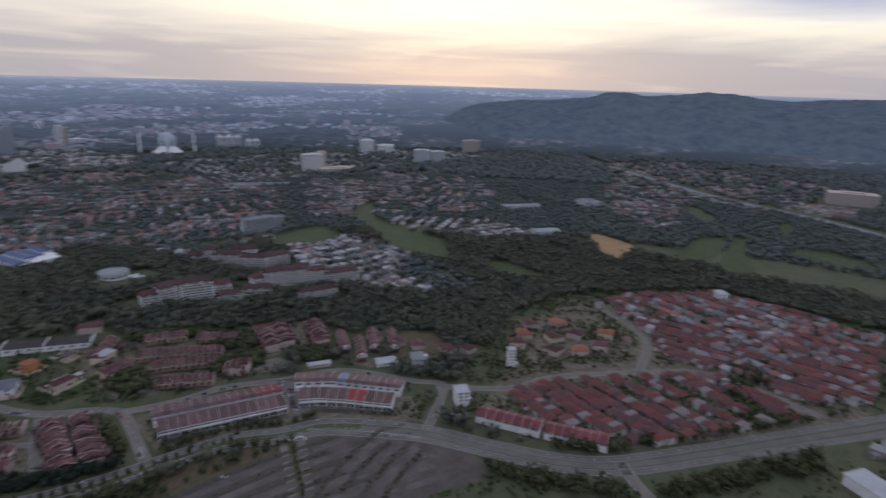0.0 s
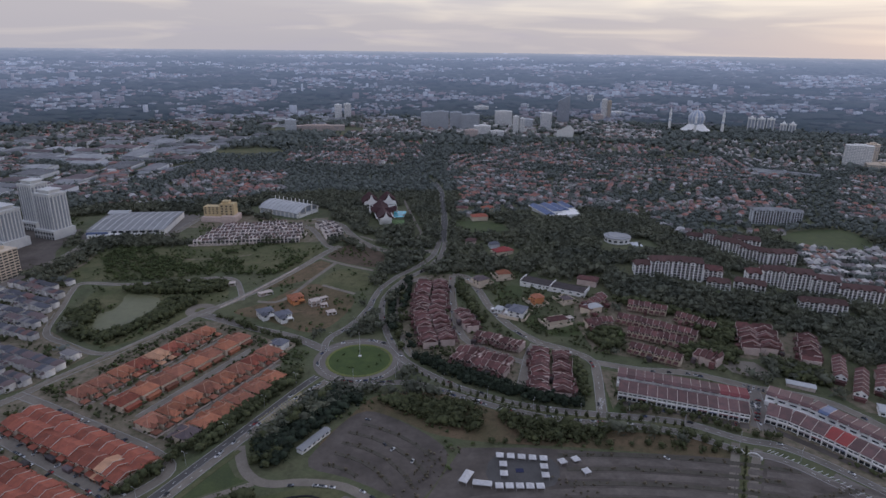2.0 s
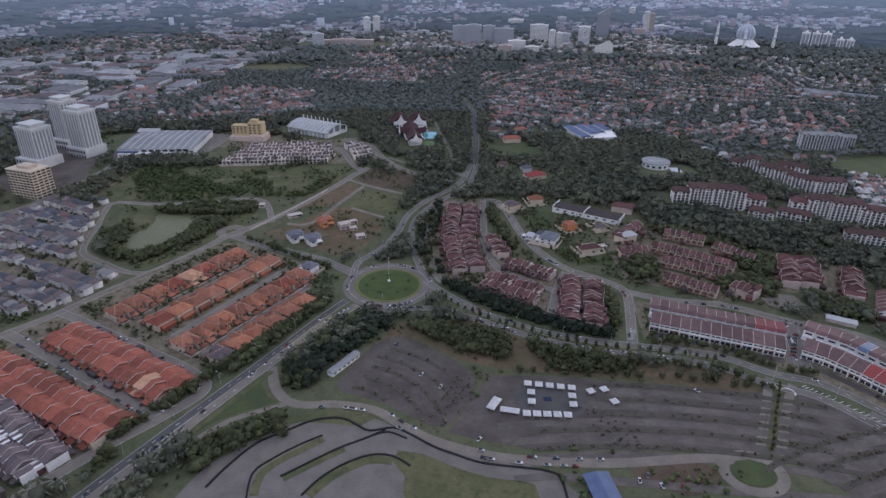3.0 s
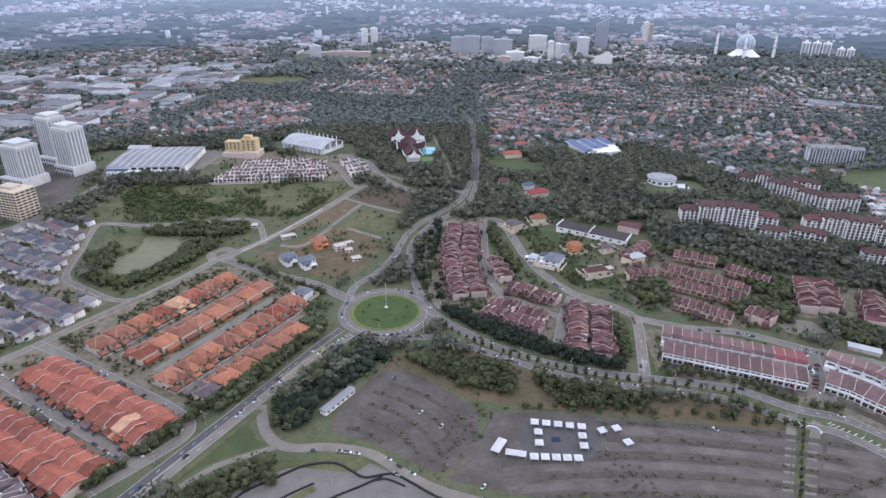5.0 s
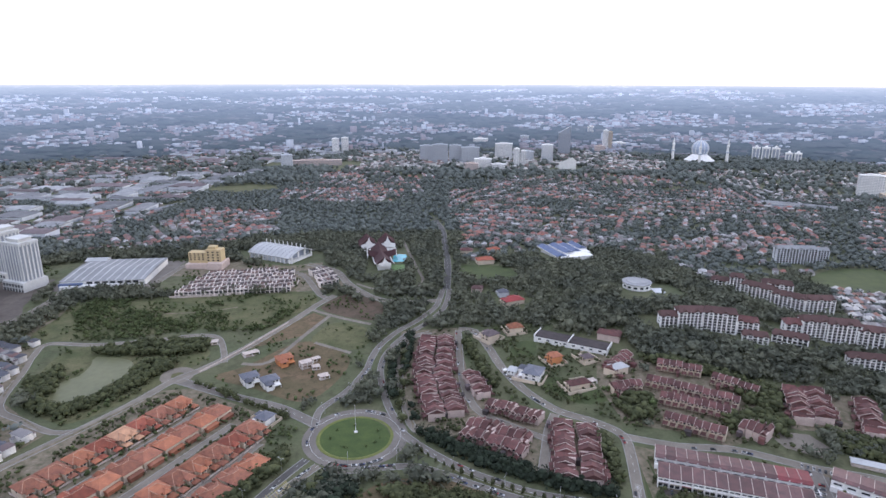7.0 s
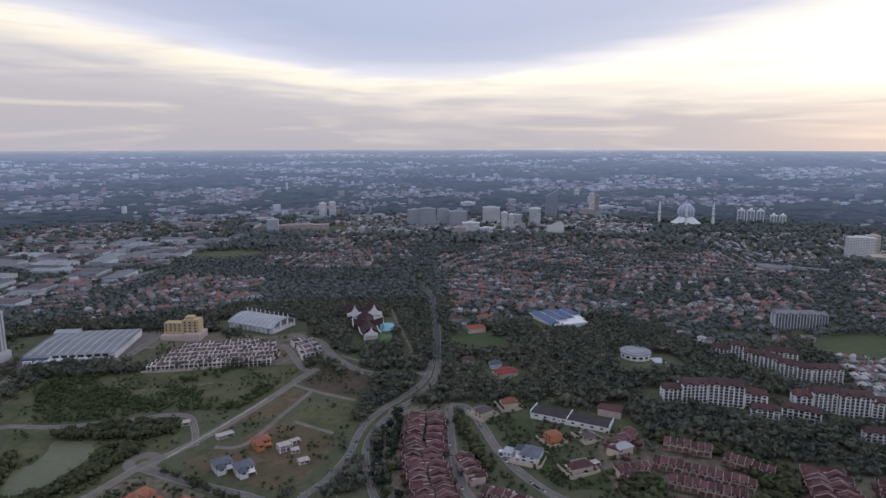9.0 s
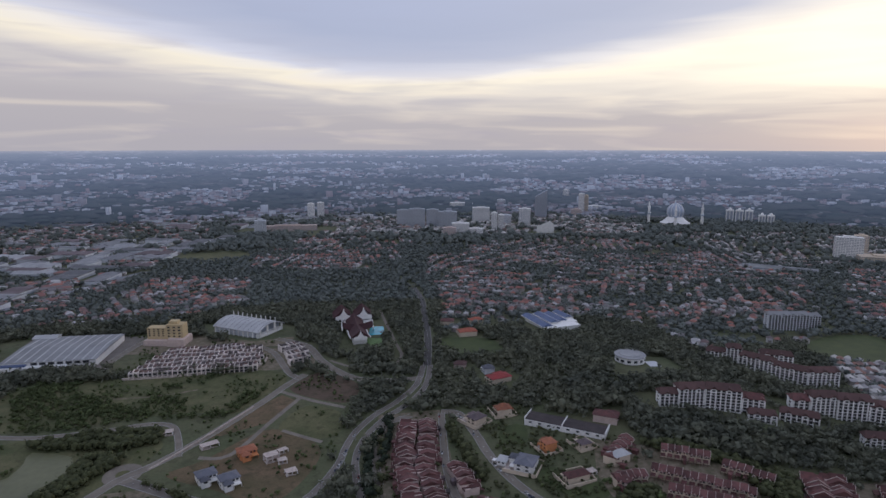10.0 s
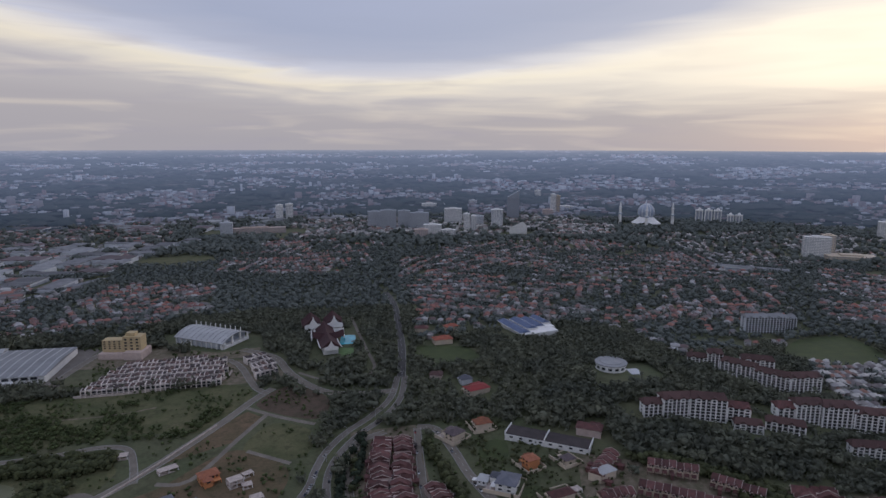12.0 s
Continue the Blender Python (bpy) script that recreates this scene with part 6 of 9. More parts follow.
# ---------------------------------------------------------------- hillside apartments
def apartment(x, y, turn, w, d, h, label, roof="roof_brown", wall="wall_white", bays=None, z=None):
    """A white block with storeys of dark recessed windows, balconies and a hipped roof."""
    base, h = (tz(x, y) - 1 if z is None else z), h * 1.2
    ob = thing("apartment_block", label, "apartments", "hillside apartments", at=pose(x, y, base, 0, 0, turn))
    part("wall", Shape().box(-w / 2, w / 2, -d / 2 + 0.5, d / 2, -8, h), M[wall], ob)
    rf = part("roof", Shape().hip(-w / 2 - 1.0, w / 2 + 1.0, -d / 2 - 0.9, d / 2 + 1.0, h, 4.6, 2.4), M[roof], ob)
    n, fl = bays or max(2, round(w / 4.6)), max(2, round(h / 3.1))
    bw, fh = w / n, h / fl
    # openings with their shade painted near-black, between white piers and balcony bands
    for f in range(fl):
        zz = f * fh
        part("opening_band", Shape().box(-w / 2 + 0.3, w / 2 - 0.3, -d / 2 + 0.38, -d / 2 + 0.7, zz + 0.55, zz + fh), M["recess"], ob, kind="stuff")
        part("balcony_band", Shape().box(-w / 2, w / 2, -d / 2 + 0.15, -d / 2 + 0.7, zz + 0.05, zz + 0.6), M[wall], ob)
    pier = Shape().box(-bw * 0.15, bw * 0.15, -d / 2, -d / 2 + 0.7, -8, h - 0.3).mesh("pier", M[wall])
    for k in range(n + 1):
        part("pier", pier, None, ob, at=pose(-w / 2 + bw * k, 0, 0))
    for k in range(1, n, 3):
        xx, g = -w / 2 + bw * (k + 0.5), bw * 0.85
        dormer = part("gable_bay", Shape().box(xx - g * 0.55, xx + g * 0.55, -d / 2 - 0.9, -d / 2 + 1.2, h - 3.4, h + 0.7), M[wall], rf)
        part("bay_roof", Shape().hip(xx - g * 0.7, xx + g * 0.7, -d / 2 - 1.3, -d / 2 + 5, h + 0.75, 2.2, 0.3), M[roof], ob)
        window(ob, xx, -d / 2 - 0.9, h - 2.2, g * 0.7, 1.7)
    for k in range(fl):
        window(ob, -w / 2, 0.5, k * fh + 0.9, d * 0.22, 1.6, 270)
    take_line([(x - w / 2 * math.cos(radians(turn)), y - w / 2 * math.sin(radians(turn))), (x + w / 2 * math.cos(radians(turn)), y + w / 2 * math.sin(radians(turn)))], d / 2 + 7)
    return ob


AP = "white five-storey apartment block with maroon hipped roof"
apartment(302, 649, -4, 28, 16, 16, AP, bays=7)
apartment(330, 641, -20, 32, 16, 18, AP, bays=7)
apartment(355, 634, -26, 24, 13, 13, AP, roof="roof_maroon")
apartment(282, 652, -6, 22, 13, 11, AP)
apartment(357, 617, -24, 24, 10, 7, "low white block with maroon roof below the apartments")
apartment(430, 634, -10, 26, 16, 17, AP, bays=6)
apartment(455, 625, -17, 30, 17, 19, AP, bays=7)
apartment(481, 614, -26, 28, 16, 18, AP, bays=6)
apartment(413, 640, -14, 20, 16, 11, AP, roof="roof_maroon")
apartment(392, 613, -34, 32, 11, 9, "low white block with maroon roof below the apartments")
apartment(451, 572, -18, 46, 11, 10, "low white block with maroon roof below the apartments")
apartment(512, 598, -18, 44, 14, 16, AP)
apartment(404, 779, -28, 22, 12, 10, AP)
apartment(419, 768, -24, 16, 13, 17, AP, bays=4)
apartment(430, 738, -50, 36, 14, 15, AP, bays=8)
apartment(452, 710, -50, 36, 14, 15, AP, bays=8)
apartment(477, 700, -6, 38, 14, 17, AP, bays=8)
apartment(462, 752, -26, 34, 14, 17, AP, bays=7)
apartment(613, 946, -8, 60, 16, 21, "grey apartment block with dark windows", "metal_grey", "wall_grey")
apartment(660, 960, -8, 30, 14, 16, "grey apartment block with dark windows", "metal_grey", "wall_grey")


# ---------------------------------------------------------------- landmarks of the middle distance
def tower(x, y, turn, w, d, h, wall, label, floors=None, glass="glass", top=None, bands=True, name="tower_block", podium=0):
    """A tower with a window band or a row of bays on each floor, a roof parapet and plant room."""
    ob = thing(name, label, "tower", at=pose(x, y, tz(x, y) - 1, 0, 0, turn))
    body = part("wall", Shape().box(-w / 2, w / 2, -d / 2, d / 2, -4, h), M[wall], ob)
    fl = floors or max(3, round(h / 3.6))
    fh = h / fl
    n = max(3, round(w / 6))
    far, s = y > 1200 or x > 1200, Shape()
    glass = "glass_haze" if far and glass == "glass" else glass
    for f in range(fl):
        s = s if far else Shape()
        z0, z1 = f * fh + fh * (0.36 if far else 0.28), f * fh + fh * 0.8
        if bands:
            for k in range(n):
                xa, xb = -w / 2 + w * (k + 0.12) / n, -w / 2 + w * (k + 0.88) / n
                s.box(xa, xb, -d / 2 - 0.12, -d / 2 + 0.2, z0, z1)
            for k in range(max(2, round(d / 6))):
                m_ = max(2, round(d / 6))
                ya, yb = -d / 2 + d * (k + 0.12) / m_, -d / 2 + d * (k + 0.88) / m_
                s.box(-w / 2 - 0.12, -w / 2 + 0.2, ya, yb, z0, z1).box(w / 2 - 0.2, w / 2 + 0.12, ya, yb, z0, z1)
        else:
            s.box(-w / 2 - 0.12, w / 2 + 0.12, -d / 2 - 0.12, d / 2 + 0.12, z0, z1)
        if not far:
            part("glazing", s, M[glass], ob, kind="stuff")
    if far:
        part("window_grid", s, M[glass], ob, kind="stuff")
    part("parapet", Shape().box(-w / 2 - 0.3, w / 2 + 0.3, -d / 2 - 0.3, d / 2 + 0.3, h, h + 0.9), M[wall], ob)
    part("plant_room", Shape().box(-w * 0.22, w * 0.22, -d * 0.25, d * 0.25, h + 0.8, h + 4.2), M[wall], ob)
    if podium:
        part("podium", Shape().box(-w * 0.62, w * 0.62, -d * 0.75, d * 0.6, -4, podium), M[wall], ob)
    take_line([(x - w / 3, y), (x + w / 3, y)], max(d, w) / 2 + 2)
    return ob


def ribbed_tower(x, y, turn, w, d, h, label):
    """A white tower of vertical piers and dark recesses with a stepped crown on a wide arcaded podium."""
    ob = thing("tower_block", label, "tower", at=pose(x, y, tz(x, y) - 1, 0, 0, turn))
    part("wall", Shape().box(-w / 2 + 0.5, w / 2 - 0.5, -d / 2 + 0.5, d / 2 - 0.5, -6, h), M["wall_tower"], ob)
    for l, along, ends in ((w, 0, (0,)), (d, 1, (90, 270))):
        n = max(3, round(l / 5))
        b = l / n
        strip = Shape().box(-b * 0.27, b * 0.27, -0.12, 0.2, 13, h - 3).mesh("window_strip", M["glass_haze"])
        pier = Shape().box(-b * 0.2, b * 0.2, -0.55, 0.2, -6, h - 1).mesh("pier", M["wall_tower"])
        for turn_ in ends:
            m0 = pose(0, 0, 0, 0, 0, turn_)
            for k in range(n):
                part("window_strip", strip, None, ob, at=m0 @ pose(-l / 2 + b * (k + 0.5), -(d if along == 0 else w) / 2 + 0.4, 0))
                part("pier", pier, None, ob, at=m0 @ pose(-l / 2 + b * (k + 1) - b * 0.24 * (k == n - 1), -(d if along == 0 else w) / 2 + 0.4, 0))
    part("crown", Shape().box(-w / 2 - 0.4, w / 2 + 0.4, -d / 2 - 0.4, d / 2 + 0.4, h - 1, h + 1.2).box(-w * 0.34, w * 0.34, -d * 0.34, d * 0.34, h + 1.2, h + 5), M["wall_tower"], ob)
    part("roof_slab", Shape().box(-w * 0.4, w * 0.4, -d * 0.4, d * 0.4, h + 5, h + 6), M["wall_tower"], ob)
    part("podium", Shape().box(-w * 0.62, w * 0.62, -d * 0.72, d * 0.6, -6, 13), M["wall_tower"], ob)
    for k in range(7):
        window(ob, -w * 0.53 + w * 1.06 * k / 6, -d * 0.72, 6.5, w * 0.1, 4)
        window(ob, -w * 0.53 + w * 1.06 * k / 6, -d * 0.72, 0.5, w * 0.1, 4)
    take_line([(x - w / 3, y), (x + w / 3, y)], max(d, w) / 2 + 4)


RIB = "white apartment tower with tall vertical piers"
ribbed_tower(-490, 852, -24, 30, 26, 62, RIB)
ribbed_tower(-536, 894, -24, 28, 26, 66, RIB)
ribbed_tower(-530, 806, -24, 34, 28, 52, RIB)
tower(-484, 708, -20, 40, 26, 34, "wall_cream", "cream hotel block with rows of windows", 10, name="hotel")

# arched white sports hall
ob = thing("sports_hall", "white hall with a barrel-vaulted metal roof and open arched end", "sports hall", at=pose(-186, 972, tz(-186, 972), 0, 0, -31))
W, Dp, H = 82, 54, 9
vault = lambda v: H + 8.0 * (1 - v * v)  # noqa: E731
part("wall", Shape().box(-W / 2 + 3, W / 2 - 9, -Dp / 2 + 2.5, Dp / 2 - 2.5, -3, H - 1.5), M["wall_grey"], ob)
s, nx = Shape(), 18
for k in range(nx + 1):
    v = k / nx * 2 - 1
    for x, dz in ((-W / 2, 0), (W / 2, 0), (-W / 2, -0.9), (W / 2, -0.9)):
        s.v.append((x, v * Dp / 2, vault(v) + dz))
for k in range(nx):
    a, b = 4 * k, 4 * k + 4
    s.f += [(a, a + 1, b + 1, b), (a + 2, b + 2, b + 3, a + 3), (a, b, b + 2, a + 2), (a + 1, a + 3, b + 3, b + 1)]
s.f += [(0, 2, 3, 1), (4 * nx, 4 * nx + 1, 4 * nx + 3, 4 * nx + 2)]
part("roof", s, M["metal_white"], ob, "pale barrel-vaulted metal roof")
for k in range(10):
    x = -W / 2 + 3 + (W - 6) * k / 9
    s = Shape()
    for i in range(8):
        v0, v1 = -0.96 + 1.92 * i / 8, -0.96 + 1.92 * (i + 1) / 8
        s.beam((x, v0 * Dp / 2, vault(v0) + 0.2), (x, v1 * Dp / 2, vault(v1) + 0.2), 0.5, 0.35)
    part("roof_rib", s, M["metal_grey"], ob)
    part("column", Shape().box(x - 0.6, x + 0.6, -Dp / 2 + 0.4, -Dp / 2 + 1.8, -3, H - 0.6), M["wall_white"], ob)
    part("roof_mast", Shape().box(x - 0.35, x + 0.35, Dp * 0.2 - 0.35, Dp * 0.2 + 0.35, vault(0.4), vault(0.4) + 5.5), M["wall_white"], ob)
for x, mt, nm in ((W / 2 - 8.5, "wall_dark", "end_glazing"), (-W / 2 + 1.5, "wall_white", "end_wall")):
    s = Shape()
    for i in range(12):
        v0, v1 = -0.94 + 1.88 * i / 12, -0.94 + 1.88 * (i + 1) / 12
        p = [(x + o, v * Dp / 2, z) for o in (-0.3, 0.3) for v, z in ((v0, -3), (v1, -3), (v1, vault(v1) - 1), (v0, vault(v0) - 1))]
        s.add(p, [(0, 1, 2, 3), (7, 6, 5, 4)])
    part(nm, s, M[mt], ob)
part("entrance", Shape().box(W / 2 - 8, W / 2 - 1, -Dp / 2 + 3, Dp / 2 - 3, -3, 4.5), M["wall_white"], ob)
for k in range(4):
    y = -Dp / 2 + 5 + (Dp - 10) * k / 3
    part("entrance_pier", Shape().box(W / 2 - 2.2, W / 2 - 0.6, y - 1.1, y + 1.1, -3, vault(y / Dp * 2) - 1.2), M["wall_white"], ob)
take_line([(-226, 996), (-146, 948)], 32)

# yellow stepped building on a brown base
ob = thing("yellow_building", "yellow stepped building on a brown brick podium", "building", at=pose(-281, 928, tz(-281, 928), 0, 0, -6))
part("podium", Shape().box(-28, 4, -14, 12, -2, 7).box(4, 26, -17, 12, -2, 9.5), M["wall_pink"], ob)
part("wing", Shape().box(-26, 0, -6, 8, 0, 22), M["wall_yellow"], ob)
part("main_block", Shape().box(0, 22, -8, 8, 0, 27), M["wall_yellow"], ob)
part("roof_block", Shape().box(3, 14, -5, 5, 27, 31), M["wall_yellow"], ob)
for f in range(4):
    for k in range(4):
        window(ob, -23 + 6 * k, -6, 11 + f * 2.8 if f < 4 else 0, 2.4, 1.5)
    for k in range(3):
        window(ob, 3.5 + 7 * k, -8, 10.5 + f * 4, 3.0, 2.0)
take_line([(-306, 928), (-256, 928)], 20)

# big pale warehouse
ob = thing("warehouse", "wide low warehouse with ribbed pale grey roof", "warehouse", at=pose(-392, 892, tz(-392, 892), 0, 0, 3))
part("wall", Shape().box(-54, 50, -48, 50, -3, 9), M["wall_white"], ob)
part("roof", Shape().hip(-55, 51, -49, 51, 9, 2.6, 0.5), M["metal_grey"], ob)
for k in range(10):
    part("roof_rib", Shape().beam((-49 + 10.5 * k, -49, 9.1), (-49 + 10.5 * k, 1, 11.7), 1.5, 0.3).beam((-49 + 10.5 * k, 1, 11.7), (-49 + 10.5 * k, 51, 9.1), 1.5, 0.3), M["metal_white"], ob)
part("annex", Shape().box(-52, 20, -56, -47, -3, 4.5), M["wall_white"], ob)
part("blue_annex", Shape().box(-54, -26, -53, -47.5, -3, 6.5), M["blue_roof"], ob, "blue-clad loading bay")
part("roof_house", Shape().hip(-60, -30, 40, 58, 10, 3, 0.4).box(-59, -31, 41, 57, -3, 9.8), M["metal_white"], ob)
for k in range(7):
    window(ob, -18 + 9.5 * k, -48, 4.8, 7, 3)
take_line([(-420, 892), (-362, 892)], 56)

# villa with upswept roofs, pool and court
ob = thing("palace_house", "dark red house with white upswept gable roofs", "house", at=pose(-32, 915, tz(-32, 915), 0, 0, 8))
part("wall", Shape().box(-9, 9, -40, 40, -8, 5).box(-26, 25, 34, 64, -8, 7), M["wall_white"], ob)


def upswept(length, width, h, lift, axis_y):
    s = Shape()
    n = 10
    for k in range(n + 1):
        u = k / n * 2 - 1
        e = lift * u * u
        for o, z in ((-width / 2, 0), (0, h), (width / 2, 0)):
            s.v.append((o, u * length / 2, z + e) if axis_y else (u * length / 2, o, z + e))
    for k in range(n):
        a, b = 3 * k, 3 * k + 3
        s.f += [(a, a + 1, b + 1, b), (a + 1, a + 2, b + 2, b + 1), (a, b, b + 2, a + 2)]
    s.f += [(0, 2, 1), (3 * n, 3 * n + 1, 3 * n + 2)]
    return s


part("roof", upswept(88, 25, 9, 5, True), M["roof_palace"], ob, at=pose(0, -2, 4.5))
for x in (-15, 15):
    part("rear_roof", upswept(32, 26, 11, 6, True), M["roof_palace"], ob, at=pose(x, 56, 7))
part("cross_roof", upswept(40, 14, 7, 4, False), M["roof_palace"], ob, at=pose(2, 6, 5))


def gable_end(w, h):
    """A white pointed gable with concave, upswept edges."""
    pts = [(-w / 2, 0), (w / 2, 0), (w * 0.5, h * 0.3), (w * 0.24, h * 0.4), (w * 0.08, h * 0.68), (0, h), (-w * 0.08, h * 0.68), (-w * 0.24, h * 0.4), (-w * 0.5, h * 0.3)]
    k = len(pts)
    return Shape().add([(x, y, z) for y in (0, 1.2) for x, z in pts], [tuple(range(k)), tuple(range(2 * k - 1, k - 1, -1))] + [(i, k + i, k + (i + 1) % k, (i + 1) % k) for i in range(k)])


for x, y, z, turn, w_, h_ in ((-14, 38.5, 9, 0, 23, 17), (14, 38.5, 9, 0, 23, 17), (0, -46.5, 6, 0, 17, 13), (22.5, 6, 6, 90, 15, 12), (-19, 6, 6, 90, 15, 12)):
    part("gable", gable_end(w_, h_), M["wall_white"], ob, "white pointed upswept gable", at=pose(x, y, z, 0, 0, turn))
for u in (-1, 1):
    part("eaves_board", Shape().beam((u * 12.7, -46, 9.6), (u * 12.7, -24, 5.6), 1.0, 1.0).beam((u * 12.7, -24, 5.6), (u * 12.7, 20, 5.6), 1.0, 1.0).beam((u * 12.7, 20, 5.6), (u * 12.7, 38, 8.4), 1.0, 1.0), M["wall_white"], ob)
take_line([(-28, 950), (-27, 960)], 26)
take_line([(-28, 877), (-27, 932)], 26)
patch("swimming_pool", "turquoise swimming pool beside the red house", "pool", [(-17, 905), (-14, 946), (4, 944), (6, 907)], "pool", 0.5, rounded=False, take=True)
patch("tennis_court", "green court beside the pool", "court", [(-20, 862), (-18, 894), (6, 892), (4, 858)], "court", 0.4, rounded=False, take=True)
road("path_palace", "pale curving garden drive", [(0, 1060), (8, 962), (18, 882), (25, 830), (9, 806), (-30, 806), (-62, 830)], 4.0, "concrete_road", dashes=False, kerbs=False)

# blue-roofed hall
ob = thing("blue_roofed_house", "large white house with stepped slate-blue roofs", "house", at=pose(248, 948, tz(248, 948), 0, 0, 14))
part("wall", Shape().box(-26, 30, -30, 34, -4, 7), M["wall_white"], ob)
for k, (x, y, w_, d_) in enumerate(((-20, 8, 17, 66), (-2, 12, 16, 52), (15, 16, 15, 44), (30, 20, 13, 36))):
    part("roof", Shape().hip(x - w_ / 2, x + w_ / 2, y - d_ / 2, y + d_ / 2, 8 + 1.4 * (k % 2), 3, 1.0), M["blue_roof"], ob)
    part("roof_trim", Shape().box(x - w_ / 2 - 0.7, x + w_ / 2 + 0.7, y - d_ / 2 - 0.9, y + d_ / 2 + 0.9, 6.9 + 1.4 * (k % 2), 7.7 + 1.4 * (k % 2)), M["wall_white"], ob)
for k, (x, y) in enumerate(((-3, -22), (12, -14), (27, -6))):
    part("terrace_block", Shape().box(x - 8, x + 8, y - 7, y + 9, -4, 5.5 + k), M["wall_white"], ob)
    window(ob, x, y - 7, 1.5, 9, 2.6)
take_line([(236, 920), (262, 985)], 34)

# round white house on the wooded hill
ob = thing("round_house", "white many-sided house with flat roof on the wooded hill", "house", at=pose(286, 758, tz(286, 758) - 1))
part("wall", Shape().tube(17, 17, -8, 8, 14), M["wall_white"], ob)
part("roof", Shape().lathe([(18, 8), (18, 8.9), (13, 9.0), (12, 9.9), (0.5, 10.2)], 14), M["shed_a"], ob)
for k in range(14):
    a = 360 / 14 * (k + 0.5)
    window(ob, 16.6 * math.cos(radians(a)), 16.6 * math.sin(radians(a)), 3.4, 4, 2.6, a + 90)
part("annex", Shape().box(15, 28, -22, -6, -10, 1.5).box(19, 30, -34, -21, -12, -2), M["wall_grey"], ob)
take_line([(282, 735), (306, 745)], 28)

# long green shed by the car park
ob = thing("long_shed", "long narrow shed with pale green-grey roof", "shed", at=pose(-66, 377, 0, 0, 0, 56))
part("wall", Shape().box(-15, 15, -2.6, 2.6, -0.5, 3.6), M["wall_white"], ob)
part("roof", Shape().hip(-15.6, 15.6, -3.3, 3.3, 3.6, 1.1, 0.2), M["metal_grey"], ob)
for k in range(6):
    window(ob, -12 + 4.8 * k, -2.6, 1.3, 2.4, 1.2)
take_line([(-76, 368), (-58, 392)], 7)

ob = thing("works_shed", "long shed with pale roof behind the shops", "shed", at=pose(340, 432, tz(340, 432), 0, 0, -28))
part("wall", Shape().box(-11, 11, -3.5, 3.5, -1, 3.4), M["party"], ob)
part("roof", Shape().hip(-11.6, 11.6, -4.2, 4.2, 3.4, 1.2, 0.2), M["metal_white"], ob)
take_line([(330, 436), (350, 428)], 9)


# ---------------------------------------------------------------- city centre and mosque
tower(146, 2425, -4, 60, 26, 71, "wall_slab", "long blue-grey office slab with pale window grid", 18)
tower(95, 2440, -4, 50, 26, 66, "wall_slab", "long blue-grey office slab with pale window grid", 17)
tower(205, 2425, -4, 46, 26, 68, "wall_slab", "long blue-grey office slab with pale window grid", 17)
tower(260, 2400, -6, 70, 26, 62, "wall_slab", "grey apartment slab with window grid", 16)
tower(280, 2180, -8, 60, 30, 40, "wall_white", "white and peach apartment block", 11)
tower(236, 2130, -8, 44, 24, 30, "wall_pink", "peach coloured apartment block", 9)
tower(330, 2160, -8, 50, 24, 24, "wall_white", "low white office block", 7)
tower(412, 2540, -10, 70, 30, 66, "wall_white", "white office block with horizontal bands", 15, bands=False)
tower(418, 2285, -10, 22, 24, 66, "wall_white", "slim white tower with a dark stripe", 18)
tower(444, 2290, -10, 20, 24, 58, "wall_white", "slim white tower with a dark stripe", 16)
tower(563, 2420, -12, 44, 30, 70, "wall_white", "white tower with blue glass face", 17, "glass_blue")
tower(500, 2480, -12, 46, 30, 40, "wall_grey", "grey office block behind the white towers", 10)
tower(945, 3120, -16, 30, 26, 92, "wall_white", "slim pale tower with vertical ribs", 24, "glass_blue")
tower(914, 2790, -16, 24, 26, 100, "wall_white", "slim white tower with orange podium", 26, podium=8)
tower(940, 2800, -16, 18, 22, 92, "wall_cream", "slim cream tower beside a white one", 24)
tower(880, 2760, -16, 46, 26, 34, "wall_pink", "peach mid-rise office block", 9)
tower(1000, 2850, -18, 60, 30, 40, "wall_white", "stepped white office block", 10)
tower(-250, 2806, 4, 30, 26, 70, "wall_white", "one of two pale apartment towers", 18)
tower(-292, 2810, 4, 30, 26, 66, "wall_white", "one of two pale apartment towers", 17)
tower(-330, 2370, 6, 210, 26, 20, "wall_pink", "long low pinkish apartment row", 6)
tower(-420, 2330, 6, 40, 26, 44, "wall_grey", "grey mid-rise apartment block", 12)
tower(1271, 1625, -26, 66, 26, 56, "wall_white", "pale office block with dark vertical windows", 13)
tower(1328, 1650, -26, 30, 30, 58, "wall_cream", "cream office block beside the pale one", 13)
tower(1331, 1571, -26, 120, 60, 12, "wall_cream", "low podium with pale flat roof", 3)
tower(1857, 1990, -40, 60, 40, 58, "wall_white", "white hospital-like block with stepped wings", 14)
tower(1930, 1950, -40, 70, 40, 36, "wall_white", "white hospital-like block with stepped wings", 9)
tower(1742, 1560, -44, 60, 30, 52, "wall_grey", "grey far apartment tower", 14)
tower(1800, 1530, -44, 50, 30, 46, "wall_grey", "grey far apartment tower", 12)
tower(2276, 1735, -50, 80, 36, 54, "wall_pink", "pinkish far apartment tower", 14)
tower(1985, 195, -75, 120, 50, 34, "wall_pink", "pink factory block with pale roof", 8)
tower(1963, 2690, -34, 150, 50, 46, "wall_white", "broad pale building with two masts", 8)
tower(376, 3000, -8, 70, 30, 46, "wall_white", "distant white office block", 9)
